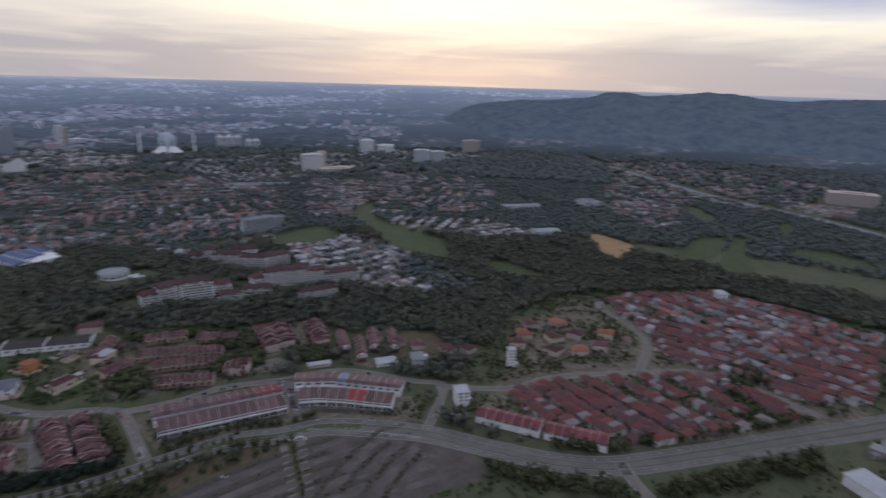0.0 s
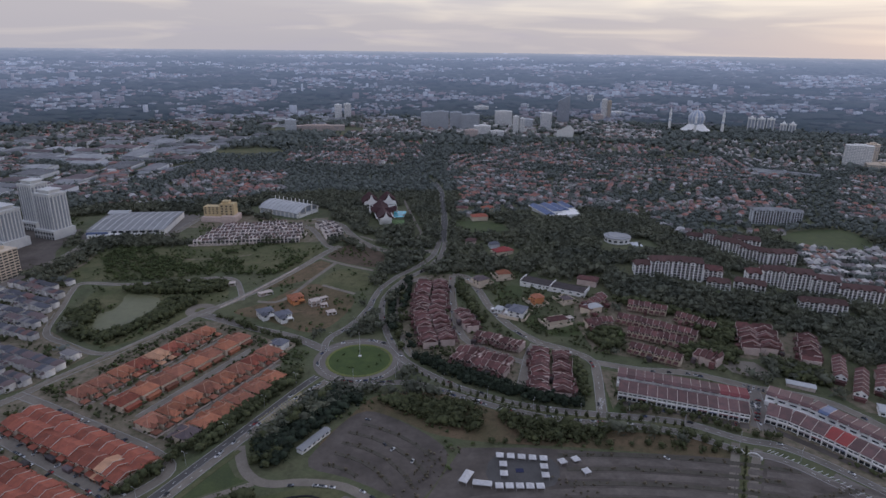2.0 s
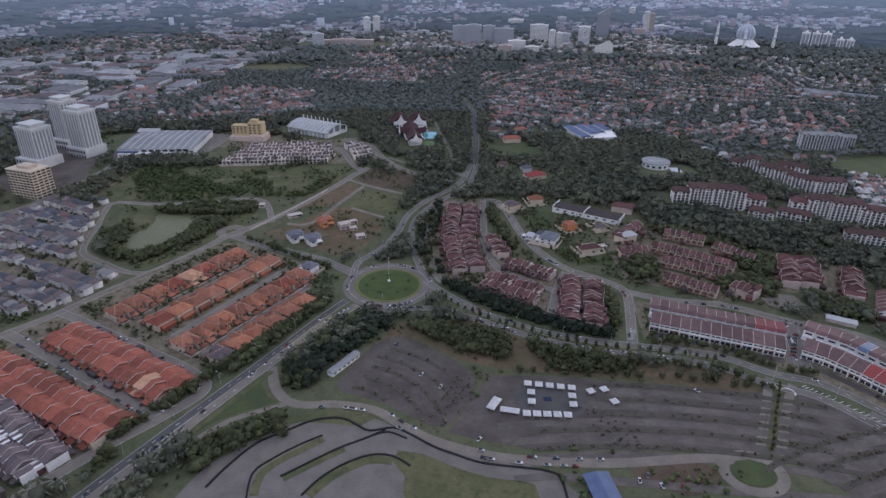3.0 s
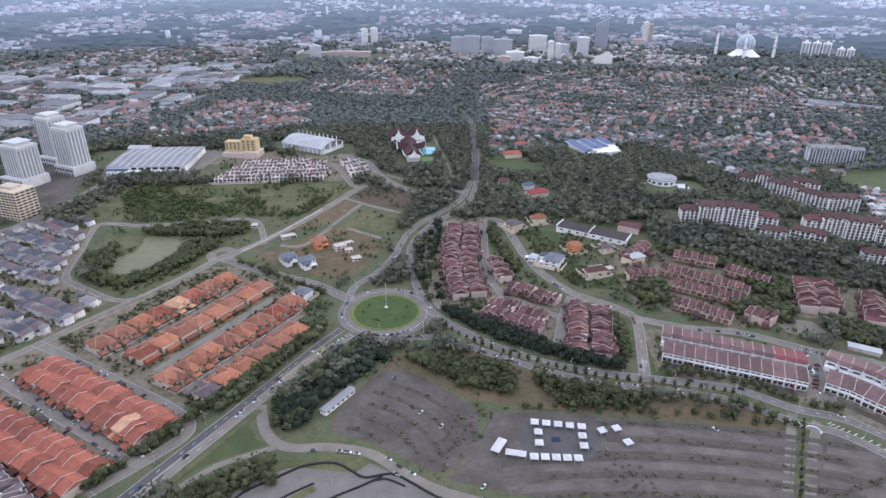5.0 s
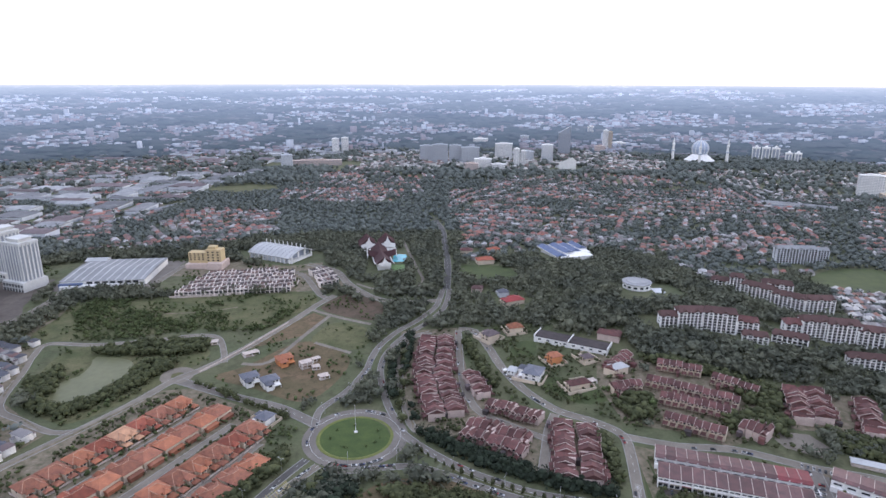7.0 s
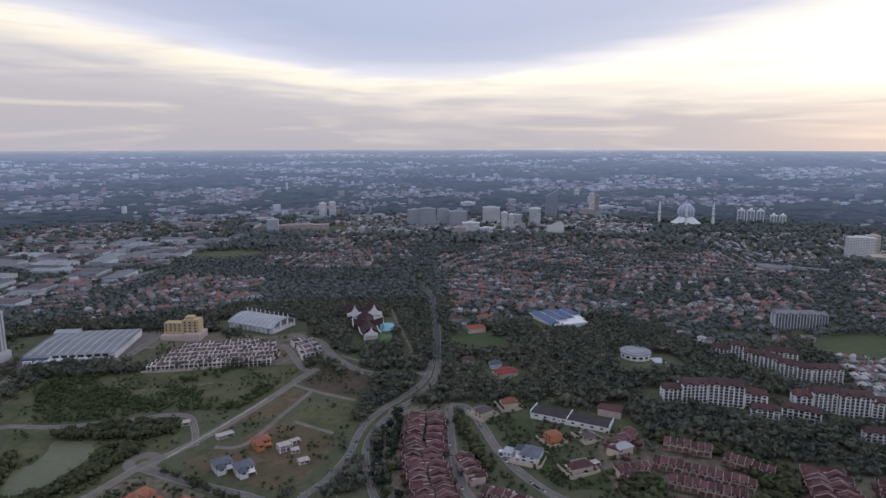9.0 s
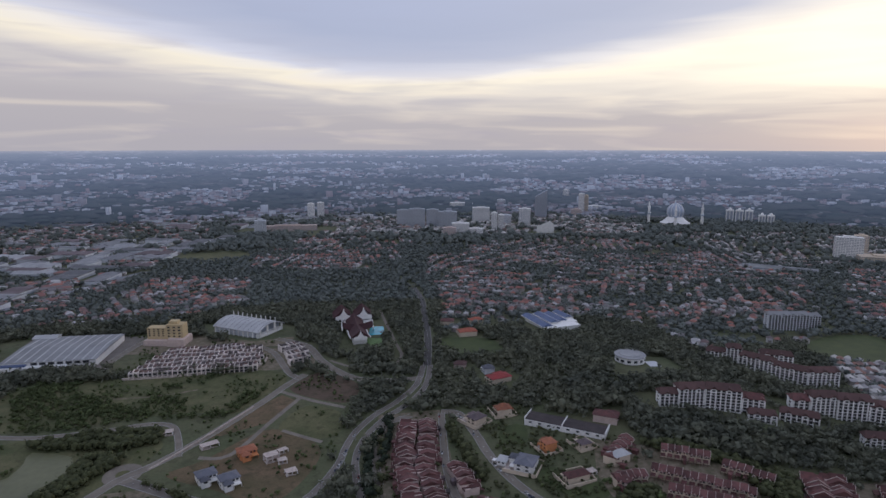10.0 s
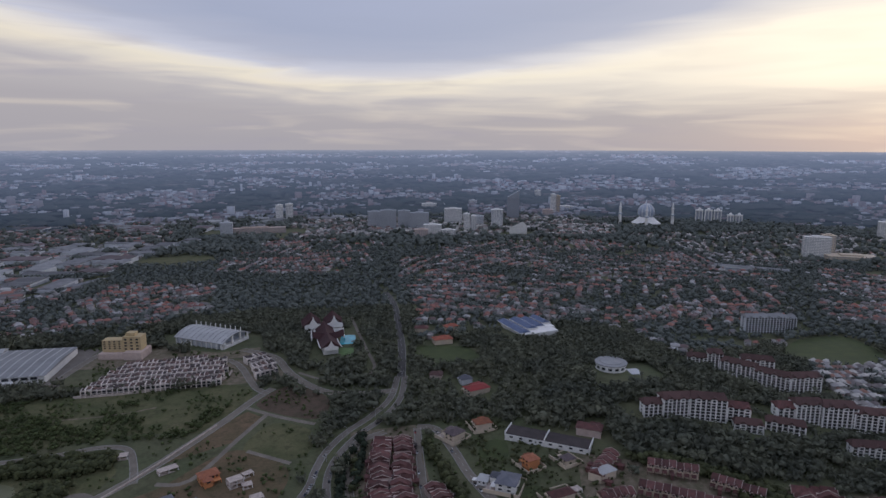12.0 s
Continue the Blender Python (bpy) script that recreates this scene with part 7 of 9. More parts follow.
tower(480, 3010, -8, 60, 30, 40, "wall_white", "distant white office block", 8)
tower(600, 3060, -10, 40, 30, 52, "wall_grey", "distant grey office tower", 11)
tower(700, 3300, -12, 30, 30, 90, "wall_grey", "distant grey office tower", 18)
tower(740, 3330, -12, 30, 30, 96, "wall_grey", "distant grey office tower", 18)
tower(880, 3350, -12, 60, 30, 70, "wall_white", "distant white office slab", 12)
tower(980, 3340, -12, 60, 30, 66, "wall_white", "distant white office slab", 12)
def portal_block(x, y, turn, w, h):
    """A white block framed by tall portals with a small dome on top."""
    ob = thing("portal_block", "white block framed by tall arches under a small dome", "building", at=pose(x, y, tz(x, y) - 1, 0, 0, turn))
    part("wall", Shape().box(-w / 2 + 1, w / 2 - 1, -10, 10, -4, h - 5), M["wall_dark"], ob)
    for u in (-1, 0, 1):
        part("pier", Shape().box(u * (w / 2 - 1.6) - 1.6, u * (w / 2 - 1.6) + 1.6, -12, 12, -4, h - 5), M["wall_white"], ob)
    part("lintel", Shape().box(-w / 2 - 1, w / 2 + 1, -12.5, 12.5, h - 5, h), M["wall_white"], ob)
    part("dome", Shape().lathe([(6, h), (6.4, h + 3), (4.6, h + 6), (1, h + 8), (0.3, h + 11)], 12), M["wall_white"], ob)


for k in range(3):
    portal_block(1430 + 34 * k, 2462 - 12 * k, -30, 28, 58)
for k in range(2):
    portal_block(1532 + 30 * k, 2402 - 12 * k, -30, 24, 42)

# tall slab with a slanted top
ob = thing("slanted_tower", "tall dark blue-grey tower with a slanted top", "tower", at=pose(704, 2704, tz(704, 2704), 0, 0, -14))
s = Shape()
s.add([(x, y, z) for x, zt in ((-26, 96), (26, 126)) for y in (-14, 14) for z in (-4, zt)], [(0, 4, 5, 1), (2, 3, 7, 6), (0, 1, 3, 2), (4, 6, 7, 5), (1, 5, 7, 3), (0, 2, 6, 4)])
part("wall", s, M["wall_dark"], ob)
s = Shape()
for k in range(22):
    s.box(-26.2, 26.2, -14.2, 14.2, 6 + 4 * k, 7.6 + 4 * k)
part("window_grid", s, M["glass_haze"], ob, kind="stuff")

# fan-shaped white hall
ob = thing("fan_hall", "white fan-shaped hall with sloping roof", "hall", at=pose(590, 2218, tz(590, 2218), 0, 0, -14))
s = Shape().add([(-30, -16, -3), (30, -16, -3), (22, 20, -3), (-22, 20, -3), (-30, -16, 22), (16, -16, 44), (30, -16, 30), (22, 20, 24), (-22, 20, 20)],
                [(0, 1, 6, 5, 4), (1, 2, 7, 6), (2, 3, 8, 7), (3, 0, 4, 8), (4, 5, 6, 7, 8), (3, 2, 1, 0)])
part("wall", s, M["wall_white"], ob)
take_line([(540, 2140), (590, 2200), (640, 2200)], 50)

# mosque: ribbed dome on a spreading skirt, four tapering minarets
ob = thing("mosque", "great mosque with pale blue dome and four white minarets", "mosque", at=pose(1180, 2430, tz(1180, 2430), 0, 0, -26))
part("prayer_hall", Shape().box(-40, 40, -40, 40, -5, 14), M["wall_white"], ob, at=pose(0, 0, 0, 0, 0, 45))
part("skirt", Shape().lathe([(58, 12), (46, 19), (34, 30), (26, 36)], 16), M["wall_white"], ob, "white pleated skirt roof")
part("dome", Shape().lathe([(26, 36), (31, 45), (32.5, 55), (30.5, 66), (25, 76), (16, 84), (7, 88), (1.5, 90), (0.6, 100)], 24), M["dome_blue"], ob, "pale blue and silver panelled dome")
for k in range(12):
    a = math.pi * k / 6
    prof = [(26.5, 36), (31.4, 45), (32.9, 55), (31, 66), (25.4, 76), (16.4, 84), (7.2, 88.3)]
    s = Shape()
    for (r0, z0), (r1, z1) in zip(prof, prof[1:]):
        s.beam((r0 * math.cos(a), r0 * math.sin(a), z0), (r1 * math.cos(a), r1 * math.sin(a), z1), 1.6, 1.2)
    part("dome_rib", s, M["wall_white"], ob)
for x, y in ((-100, 0), (100, 0), (0, -100), (0, 100)):
    mn = part("minaret", Shape().lathe([(6.2, -5), (5.4, 30), (5.0, 44), (6.6, 46), (6.6, 50), (4.4, 52), (4.2, 68), (5.8, 70), (5.8, 74), (3.6, 76), (3.2, 84), (0.5, 98)], 12), M["wall_white"], ob, at=pose(x, y, -2))
    part("balcony_ring", Shape().lathe([(6.8, 45), (7.2, 47), (7.2, 49.5), (6.7, 50)], 12), M["dome_blue"], mn)
take_line([(1130, 2440), (1230, 2400)], 62)


# ---------------------------------------------------------------- industrial sheds, one by one in rows
def shed(x, y, turn, w, d, h, roof, label):
    ob = thing("factory_shed", label, "factory", "industrial sheds", at=pose(x, y, tz(x, y), 0, 0, turn))
    part("wall", Shape().box(-w / 2, w / 2, -d / 2, d / 2, -3, h), M["wall_grey"], ob)
    n = max(1, round(w / 40))
    s = Shape()
    for k in range(n):
        s.hip(-w / 2 + w * k / n, -w / 2 + w * (k + 1) / n - 0.1, -d / 2 - 0.5, d / 2 + 0.5, h, 2.6, 0.5)
    part("roof", s, M[roof], ob)
    if y < 1700:
        part("loading_door", Shape().box(-w * 0.35, w * 0.35, -d / 2 - 0.15, -d / 2 + 0.2, 0, h * 0.55), M["wall_dark"], ob)
    take_line([(x - w / 4, y), (x + w / 4, y)], d / 2 + 8)


srng = random.Random(21)
for k in range(190):
    if k < 125:
        x, y = srng.uniform(-1350, -480), srng.uniform(1120, 2150)
        if x > -560 - max(0, 1500 - y) * 0.25 and y < 1900:
            continue
    else:
        x, y = srng.uniform(-1300, 120), srng.uniform(2420, 2860)
        if x > -150 and y < 2650:
            continue
    if is_taken(x, y):
        continue
    w, d = srng.uniform(45, 120), srng.uniform(30, 62)
    shed(x, y, srng.choice([-8, -8, 82]) + srng.uniform(-4, 4), w, d, srng.uniform(7, 12), srng.choice(["shed_a", "shed_b", "shed_b", "roof_purple", "shed_a"]), "low factory shed with pale metal roof")
for x, y, w, d in ((1360, 660, 60, 40), (1188, 753, 90, 26), (1215, 735, 30, 24), (988, 565, 50, 26), (940, 1434, 160, 20), (-760, 2000, 200, 60), (1390, 690, 40, 30)):
    shed(x, y, -35, w, d, 9, "shed_a", "long white shed among trees")


# ---------------------------------------------------------------- far housing, too many to count
ESTATES = []


def estate(name, label, poly, n, roofs, seed, size=(6.5, 11.5), heading=0.0, gap=11.0, storeys=(5.5, 7.5), pitch=26.0, walls_of="wall_mixed", rise=2.8, clump=None, turned=0.4):
    """Houses scattered in loose rows: walls and hipped roofs, each joined into one part."""
    r = np.random.RandomState(seed)
    ESTATES.append(poly)
    clump = (walls_of == "wall_mixed" and pitch > 20) if clump is None else clump
    xs, ys = [p[0] for p in poly], [p[1] for p in poly]
    # districts, each with streets of its own heading
    span = 210.0 if clump else 5000.0
    seeds = [(x + r.uniform(-0.35, 0.35) * span, y + r.uniform(-0.35, 0.35) * span, heading + (r.choice([0, 0, 18, -22, 90, 65]) if clump else 0)) for x in np.arange(min(xs), max(xs) + span, span) for y in np.arange(min(ys), max(ys) + span, span)]
    mean = (size[0] + size[1]) / 2
    PX, PY, PA = [], [], []
    for k, (cx, cy, hd) in enumerate(seeds):
        a = radians(hd)
        reach = min(span * 1.1, math.hypot(max(xs) - min(xs), max(ys) - min(ys)) * 0.75)
        if not clump:
            cx, cy = (min(xs) + max(xs)) / 2, (min(ys) + max(ys)) / 2
        U, V = np.meshgrid(np.arange(-reach, reach, mean * 0.96 if pitch < 20 else mean * 1.18), np.arange(-reach, reach, pitch))
        row = np.round(V / pitch).astype(int)
        U = U + r.uniform(-1, 1, U.shape) * mean * (0.06 if pitch < 20 else 0.25) + (row % 7) * 3.1
        # each street has a terrace on either side
        V = V + np.where(row % 2 == 0, 1, -1) * pitch * 0.12 + 9 * np.sin(U / 120 + k) + r.uniform(-0.05, 0.05, U.shape) * pitch
        block = np.floor((U + row * 37.0) / (95.0 if clump else 120.0)).astype(int)
        drop = ((block * 7919 + row * 104729 + k * 31) % 97) / 97.0
        cut_end = np.abs((U + row * 37.0) / (95.0 if clump else 120.0) - block - 0.5) > 0.47
        ok_ = (drop > (0.24 if clump else 0.02)) & ~cut_end
        x = cx + U * math.cos(a) - V * math.sin(a)
        y = cy + U * math.sin(a) + V * math.cos(a)
        x, y = x[ok_], y[ok_]
        if clump:
            d2 = np.stack([(x - q[0]) ** 2 + (y - q[1]) ** 2 for q in seeds])
            near_ = d2.argmin(0) == k
            x, y = x[near_], y[near_]
        PX.append(x), PY.append(y), PA.append(np.full(len(x), a))
        if not clump:
            break
    px, py, a = np.concatenate(PX), np.concatenate(PY), np.concatenate(PA)
    keep = inside(poly, px, py) & ~is_taken(px, py)
    if clump:
        dens_ = np.array([noise.noise((a_ / 130, b_ / 110, seed * 1.7)) for a_, b_ in zip(px, py)])
        keep &= dens_ + r.uniform(-0.2, 0.2, len(px)) > -0.16
    px, py, a = px[keep], py[keep], a[keep]
    if len(px) > n * 2:
        chosen = np.sort(r.permutation(len(px))[:n * 2])
        px, py, a = px[chosen], py[chosen], a[chosen]
    m = len(px)
    w, d, h = r.uniform(*size, m), r.uniform(size[0], size[1] * 0.9, m), r.uniform(*storeys, m)
    if pitch < 16 and not clump:
        d = pitch * (r.uniform(0.66, 0.84, m) if roofs == "roof_reds" else r.uniform(0.46, 0.62, m))
    rot = a + (r.uniform(0, 1, m) < turned * 0.4) * math.pi / 2 + r.uniform(-0.1, 0.1, m) * (turned > 0.2)
    z = terrain(px, py)
    cs, sn = np.cos(rot), np.sin(rot)

    def place(lx, ly, lz):
        return np.stack([px[:, None] + lx * cs[:, None] - ly * sn[:, None], py[:, None] + lx * sn[:, None] + ly * cs[:, None], z[:, None] + lz + 0 * lx], -1)

    one = np.ones((m, 1))
    sx_, sy_ = np.array([-1, 1, 1, -1]) * 0.5, np.array([-1, -1, 1, 1]) * 0.5
    lx, ly = w[:, None] * sx_, d[:, None] * sy_
    wall = np.concatenate([place(lx, ly, -3 * one), place(lx, ly, h[:, None] * one)], 1)
    f = np.array([(0, 1, 5, 4), (1, 2, 6, 5), (2, 3, 7, 6), (3, 0, 4, 7)])
    base = (np.arange(m) * 8)[:, None, None]
    walls = big_mesh("walls", wall.reshape(-1, 3), (f + base).reshape(-1, 4), M[walls_of])
    ex, ey = (w[:, None] + 1.4) * sx_, (d[:, None] + 1.4) * sy_
    inset = np.minimum(w, d)[:, None] * 0.42
    ridge = np.concatenate([place(-w[:, None] / 2 + inset, 0 * one, h[:, None] + rise), place(w[:, None] / 2 - inset, 0 * one, h[:, None] + rise)], 1)
    roof = np.concatenate([place(ex, ey, h[:, None] * one - 0.1), ridge], 1)
    t = np.array([(0, 1, 5), (0, 5, 4), (2, 3, 4), (2, 4, 5), (1, 2, 5), (3, 0, 4)])
    base = (np.arange(m) * 6)[:, None, None]
    roofs_ = big_mesh("roofs", roof.reshape(-1, 3), (t + base).reshape(-1, 3), M[roofs])
    ob = thing(name, label, "houses", kind="stuff")
    part("walls", walls, None, ob, kind="stuff")
    part("roofs", roofs_, None, ob, kind="stuff")
    # lower front wings with roofs of their own
    pick_ = r.uniform(0, 1, m) < 0.6
    if np.hypot(px, py).min() < 1300 and pick_.sum() > 3:
        off, side = r.uniform(-0.22, 0.22, m) * w, np.where(r.uniform(0, 1, m) < 0.5, 1, -1)
        lx = (w * 0.46)[:, None] * sx_ + off[:, None]
        ly = (d * 0.5)[:, None] * sy_ + (side * d * 0.62)[:, None]
        hh = (h * 0.62)[:, None] * one
        wv = np.concatenate([place(lx, ly, -3 * one), place(lx, ly, hh)], 1)[pick_]
        base = (np.arange(len(wv)) * 8)[:, None, None]
        part("wing_walls", big_mesh("wing_walls", wv.reshape(-1, 3), (f + base).reshape(-1, 4), M[walls_of]), None, ob, kind="stuff")
        lx, ly = (w * 0.46 + 1.0)[:, None] * sx_ + off[:, None], (d * 0.5 + 1.0)[:, None] * sy_ + (side * d * 0.62)[:, None]
        tip = np.concatenate([place(off[:, None] * one, (side * d * 0.62 - d * 0.1)[:, None] * one, hh + rise * 0.6), place(off[:, None] * one, (side * d * 0.62 + d * 0.1)[:, None] * one, hh + rise * 0.6)], 1)
        rv = np.concatenate([place(lx, ly, hh - 0.1), tip], 1)[pick_]
        tt = np.array([(0, 1, 4), (1, 2, 5), (1, 5, 4), (2, 3, 5), (3, 0, 4), (3, 4, 5)])
        base = (np.arange(len(rv)) * 6)[:, None, None]
        part("wing_roofs", big_mesh("wing_roofs", rv.reshape(-1, 3), (tt + base).reshape(-1, 3), M[roofs]), None, ob, kind="stuff")
    for x, y in zip(px, py):
        take_line([(x, y), (x, y)], 5)


estate("housing_estate", "leafy suburb of mixed terracotta and brown roofs", [(99, 1058), (326, 1048), (561, 986), (700, 980), (960, 1381), (900, 1900), (600, 2060), (330, 1960), (130, 1700), (100, 1351)], 1100, "roof_mixed", 3, heading=-20)
estate("housing_estate", "dense pale-roofed terraces beyond the apartments", [(483, 606), (507, 669), (546, 768), (641, 901), (720, 810), (691, 641), (650, 470), (600, 470)], 560, "roof_pale", 5, (6.0, 9.0), 20, 8.6, pitch=15, turned=0.35, clump=True)
estate("housing_estate", "suburb of brown and red roofs on a wooded rise", [(-330, 1561), (-40, 1501), (80, 1700), (110, 2080), (-240, 2130), (-300, 1880)], 520, "roof_mixed", 8, heading=10)
estate("housing_estate", "houses in woods beside the sports hall", [(-487, 1014), (-311, 1001), (-225, 1130), (-270, 1421), (-480, 1461)], 190, "roof_mixed", 9, heading=25)
estate("housing_estate", "suburb of mixed roofs beyond the golf land", [(760, 980), (900, 900), (1061, 780), (1301, 900), (1560, 1180), (1501, 1501), (1051, 1401)], 620, "roof_mixed", 11, heading=-35)
estate("housing_estate", "pale-roofed homes beside the golf land", [(760, 880), (880, 860), (1000, 700), (960, 570), (860, 620)], 200, "roof_pale", 12, heading=-35)
estate("housing_estate", "pinkish homes in woods beyond the earthworks", [(1151, 480), (1401, 640), (1560, 620), (1501, 480), (1220, 400)], 180, "roof_mixed", 13, heading=-30)
estate("housing_estate", "far suburb of mixed roofs", [(950, 1451), (1251, 1521), (1900, 1500), (2300, 1600), (2100, 1950), (1500, 2150), (950, 2150)], 900, "roof_pale", 14, heading=-30)
estate("housing_estate", "far suburb around the city centre", [(-250, 2150), (60, 2120), (900, 2080), (1000, 2300), (980, 2800), (-200, 2780)], 900, "roof_pale", 15, heading=-5, size=(10, 22), storeys=(6, 14))
estate("housing_estate", "far industrial suburb of mixed roofs", [(-1600, 1500), (-1350, 2700), (-700, 2800), (-560, 2150), (-530, 1091), (-842, 985)], 900, "roof_mixed", 16, heading=8, size=(10, 24))
estate("housing_estate", "far suburb towards the ridge", [(1501, 700), (2000, 900), (2350, 1150), (2700, 900), (2300, 200), (1700, 150)], 500, "roof_mixed", 17, heading=-40)
estate("housing_estate", "brown and red roofs between road and woods", [(84, 1014), (189, 1022), (326, 1029), (293, 977), (188, 942), (88, 895)], 70, "roof_mixed", 18, heading=-20)
estate("housing_estate", "mixed red and grey roofs beyond the red estate", [(560, 130), (640, 60), (830, 20), (850, 200), (720, 300), (600, 240)], 60, "roof_mixed", 19, heading=70)
estate("housing_estate", "factories and yards beside the dual carriageway", [(470, -20), (560, 20), (640, -60), (600, -160), (460, -120)], 60, "roof_pale", 20, heading=60)


estate("lakeside_estate", "dense new estate with slate roofs and white walls", [(-520, 640), (-465, 684), (-388, 684), (-374, 640), (-362, 575), (-327, 545), (-294, 522), (-314, 466), (-342, 445), (-420, 440), (-560, 560)], 700, "roof_slate", 31, (5.6, 8.4), -29, 7.6, pitch=14.6, walls_of="wall_pale", turned=0.1, storeys=(5.6, 7.2), rise=2.4, clump=False)


def white_terraces(label, rows, seed):
    """Rows of unfinished narrow houses: white bays with dark openings under small slate roofs."""
    r = random.Random(seed)
    walls, openings, roofs_ = Shape(), Shape(), Shape()
    for (x0, y0), (x1, y1) in rows:
        a, l = math.atan2(y1 - y0, x1 - x0), math.hypot(x1 - x0, y1 - y0)
        u = 0.0
        while u < l:
            w = r.uniform(4.6, 6.0)
            x, y = x0 + math.cos(a) * (u + w / 2), y0 + math.sin(a) * (u + w / 2)
            h, d, m = r.uniform(6.8, 8.6), r.uniform(7.5, 9.5), pose(x, y, tz(x, y) - 0.5, 0, 0, math.degrees(a) + r.uniform(-2, 2))
            if not on_lane(x, y):
                walls.box(-w / 2 + 0.2, w / 2 - 0.2, -d / 2, d / 2, -1, h, m)
                walls.box(-w / 2, -w / 2 + 0.9, -d / 2 - 2.2, d / 2 + 0.2, -1, h + r.uniform(-0.4, 1.5), m)
                for z in (0.4, 3.7):
                    openings.box(-w / 2 + 0.9, w / 2 - 0.7, -d / 2 - 0.1, -d / 2 + 0.2, z, z + 2.3, m)
                roofs_.hip(-w / 2, w / 2 - 0.3, -d / 2 + r.uniform(0.2, 2.0), d / 2 + 0.4, h + 0.1, r.uniform(0.8, 1.8), 0.6, m=m)
            u += w
    ob = thing("unfinished_terraces", label, "houses", kind="stuff")
    part("walls", walls, M["wall_new"], ob, kind="stuff")
    part("openings", openings, M["glass"], ob, kind="stuff")
    part("roofs", roofs_, M["roof_new"], ob, kind="stuff")


def on_lane(x, y):
    return bool(road_taken[int((y - OY) / CELL), int((x - OX) / CELL)])


white_terraces("dense unfinished white terraces with dark openings", [((-286 + 4 * k, 806 + 14.5 * k), (-146 - 1.5 * k, 818 + 14.5 * k)) for k in range(6)], 32)
white_terraces("curving end of the unfinished white terraces", [((-138 + 9 * k, 866 - 13 * k), (-108 + 10 * k, 884 - 14 * k)) for k in range(4)], 33)
estate("red_estate", "dense rows of faded red tiled terraces", [(395, 205), (420, 272), (470, 252), (545, 195), (590, 135), (575, 50), (520, 68), (425, 140)], 520, "roof_reds", 34, (5.6, 8.4), 69, 6.6, pitch=13.2, turned=0.1, clump=False, walls_of="wall_brownish", storeys=(4.6, 6.4))
estate("red_estate", "dense rows of faded red tiled terraces", [(600, 140), (612, 200), (650, 240), (700, 320), (760, 300), (856, 215), (836, 20), (640, 10), (592, 60)], 900, "roof_reds", 35, (5.6, 8.4), 84, 6.6, pitch=13.2, turned=0.1, clump=False, walls_of="wall_brownish", storeys=(4.6, 6.4))
estate("housing_estate", "mixed red and pale roofs behind the hillside apartments", [(430, 1060), (400, 900), (395, 800), (520, 850), (560, 880), (640, 800), (700, 960), (720, 1130), (600, 1120)], 330, "roof_mixed", 36, heading=-25)
estate("housing_estate", "scattered houses among trees beside the hill road", [(115, 1180), (100, 1000), (170, 1010), (290, 1010), (400, 960), (420, 1080), (250, 1230)], 150, "roof_mixed", 37, heading=-15)


# ---------------------------------------------------------------- trees
def ico(sub):
    b = bmesh.new()
    bmesh.ops.create_icosphere(b, subdivisions=sub, radius=1.0)
    v = np.array([p.co[:] for p in b.verts])
    f = np.array([[q.index for q in face.verts] for face in b.faces])
    b.free()
    return v, f


ICO1, ICO2 = ico(1), ico(2)


def crown(seed, lumps, leaves, tall=1.0, sub=1, spray=0.085, spread=0.36):
    """A crown of height 1 on the origin: uneven lumps of foliage with loose leaf sprays round them."""
    r = np.random.RandomState(seed)
    V, F, k = [], [], 0
    v0, f0 = ICO2 if sub == 2 else ICO1
    for i in range(lumps):
        a, e = r.uniform(0, 2 * math.pi), r.uniform(0, 1) ** 0.6
        rad = r.uniform(0.15, 0.29)
        c = np.array([math.cos(a) * e * spread, math.sin(a) * e * spread, r.uniform(0.36, 0.84) * tall - 0.18 * e])
        if i == 0:
            c, rad = np.array([0, 0, 0.62 * tall]), 0.33
        v = v0 * rad * r.uniform(0.72, 1.28, (len(v0), 1)) * np.array([1, 1, 0.82]) + c
        V.append(v)
        F.append(f0 + k)
        k += len(v)
    for _ in range(leaves):
        a, e = r.uniform(0, 2 * math.pi), r.uniform(0.3, 0.56)
        c = np.array([math.cos(a) * e, math.sin(a) * e, r.uniform(0.3, 0.95) * tall])
        d = r.normal(size=(3, 3)) * spray
        V.append(c + d)
        F.append(np.array([[0, 1, 2]]) + k)
        k += 3
    return np.concatenate(V), np.concatenate(F)


FAR_CROWNS = [crown(40 + k, 3, 4) for k in range(6)]
TINY_CROWNS = [crown(20 + k, 2, 2) for k in range(6)]
MID_CROWNS = [crown(60 + k, 6, 14) for k in range(7)]
WOOD_CROWNS = [crown(120 + k, 3, 42, spray=0.13, spread=0.36) for k in range(8)]
DISTANT_CROWNS = [crown(160 + k, 2, 14, spray=0.13, spread=0.4) for k in range(7)]
GARDEN_CROWNS = [crown(180 + k, 1, 9, spray=0.16, spread=0.3) for k in range(7)]
CLUMPS = [crown(140 + k, 1, 5, tall=0.8, spray=0.16) for k in range(6)]
NEAR_CROWNS = [crown(80 + k, 11, 70) for k in range(7)]


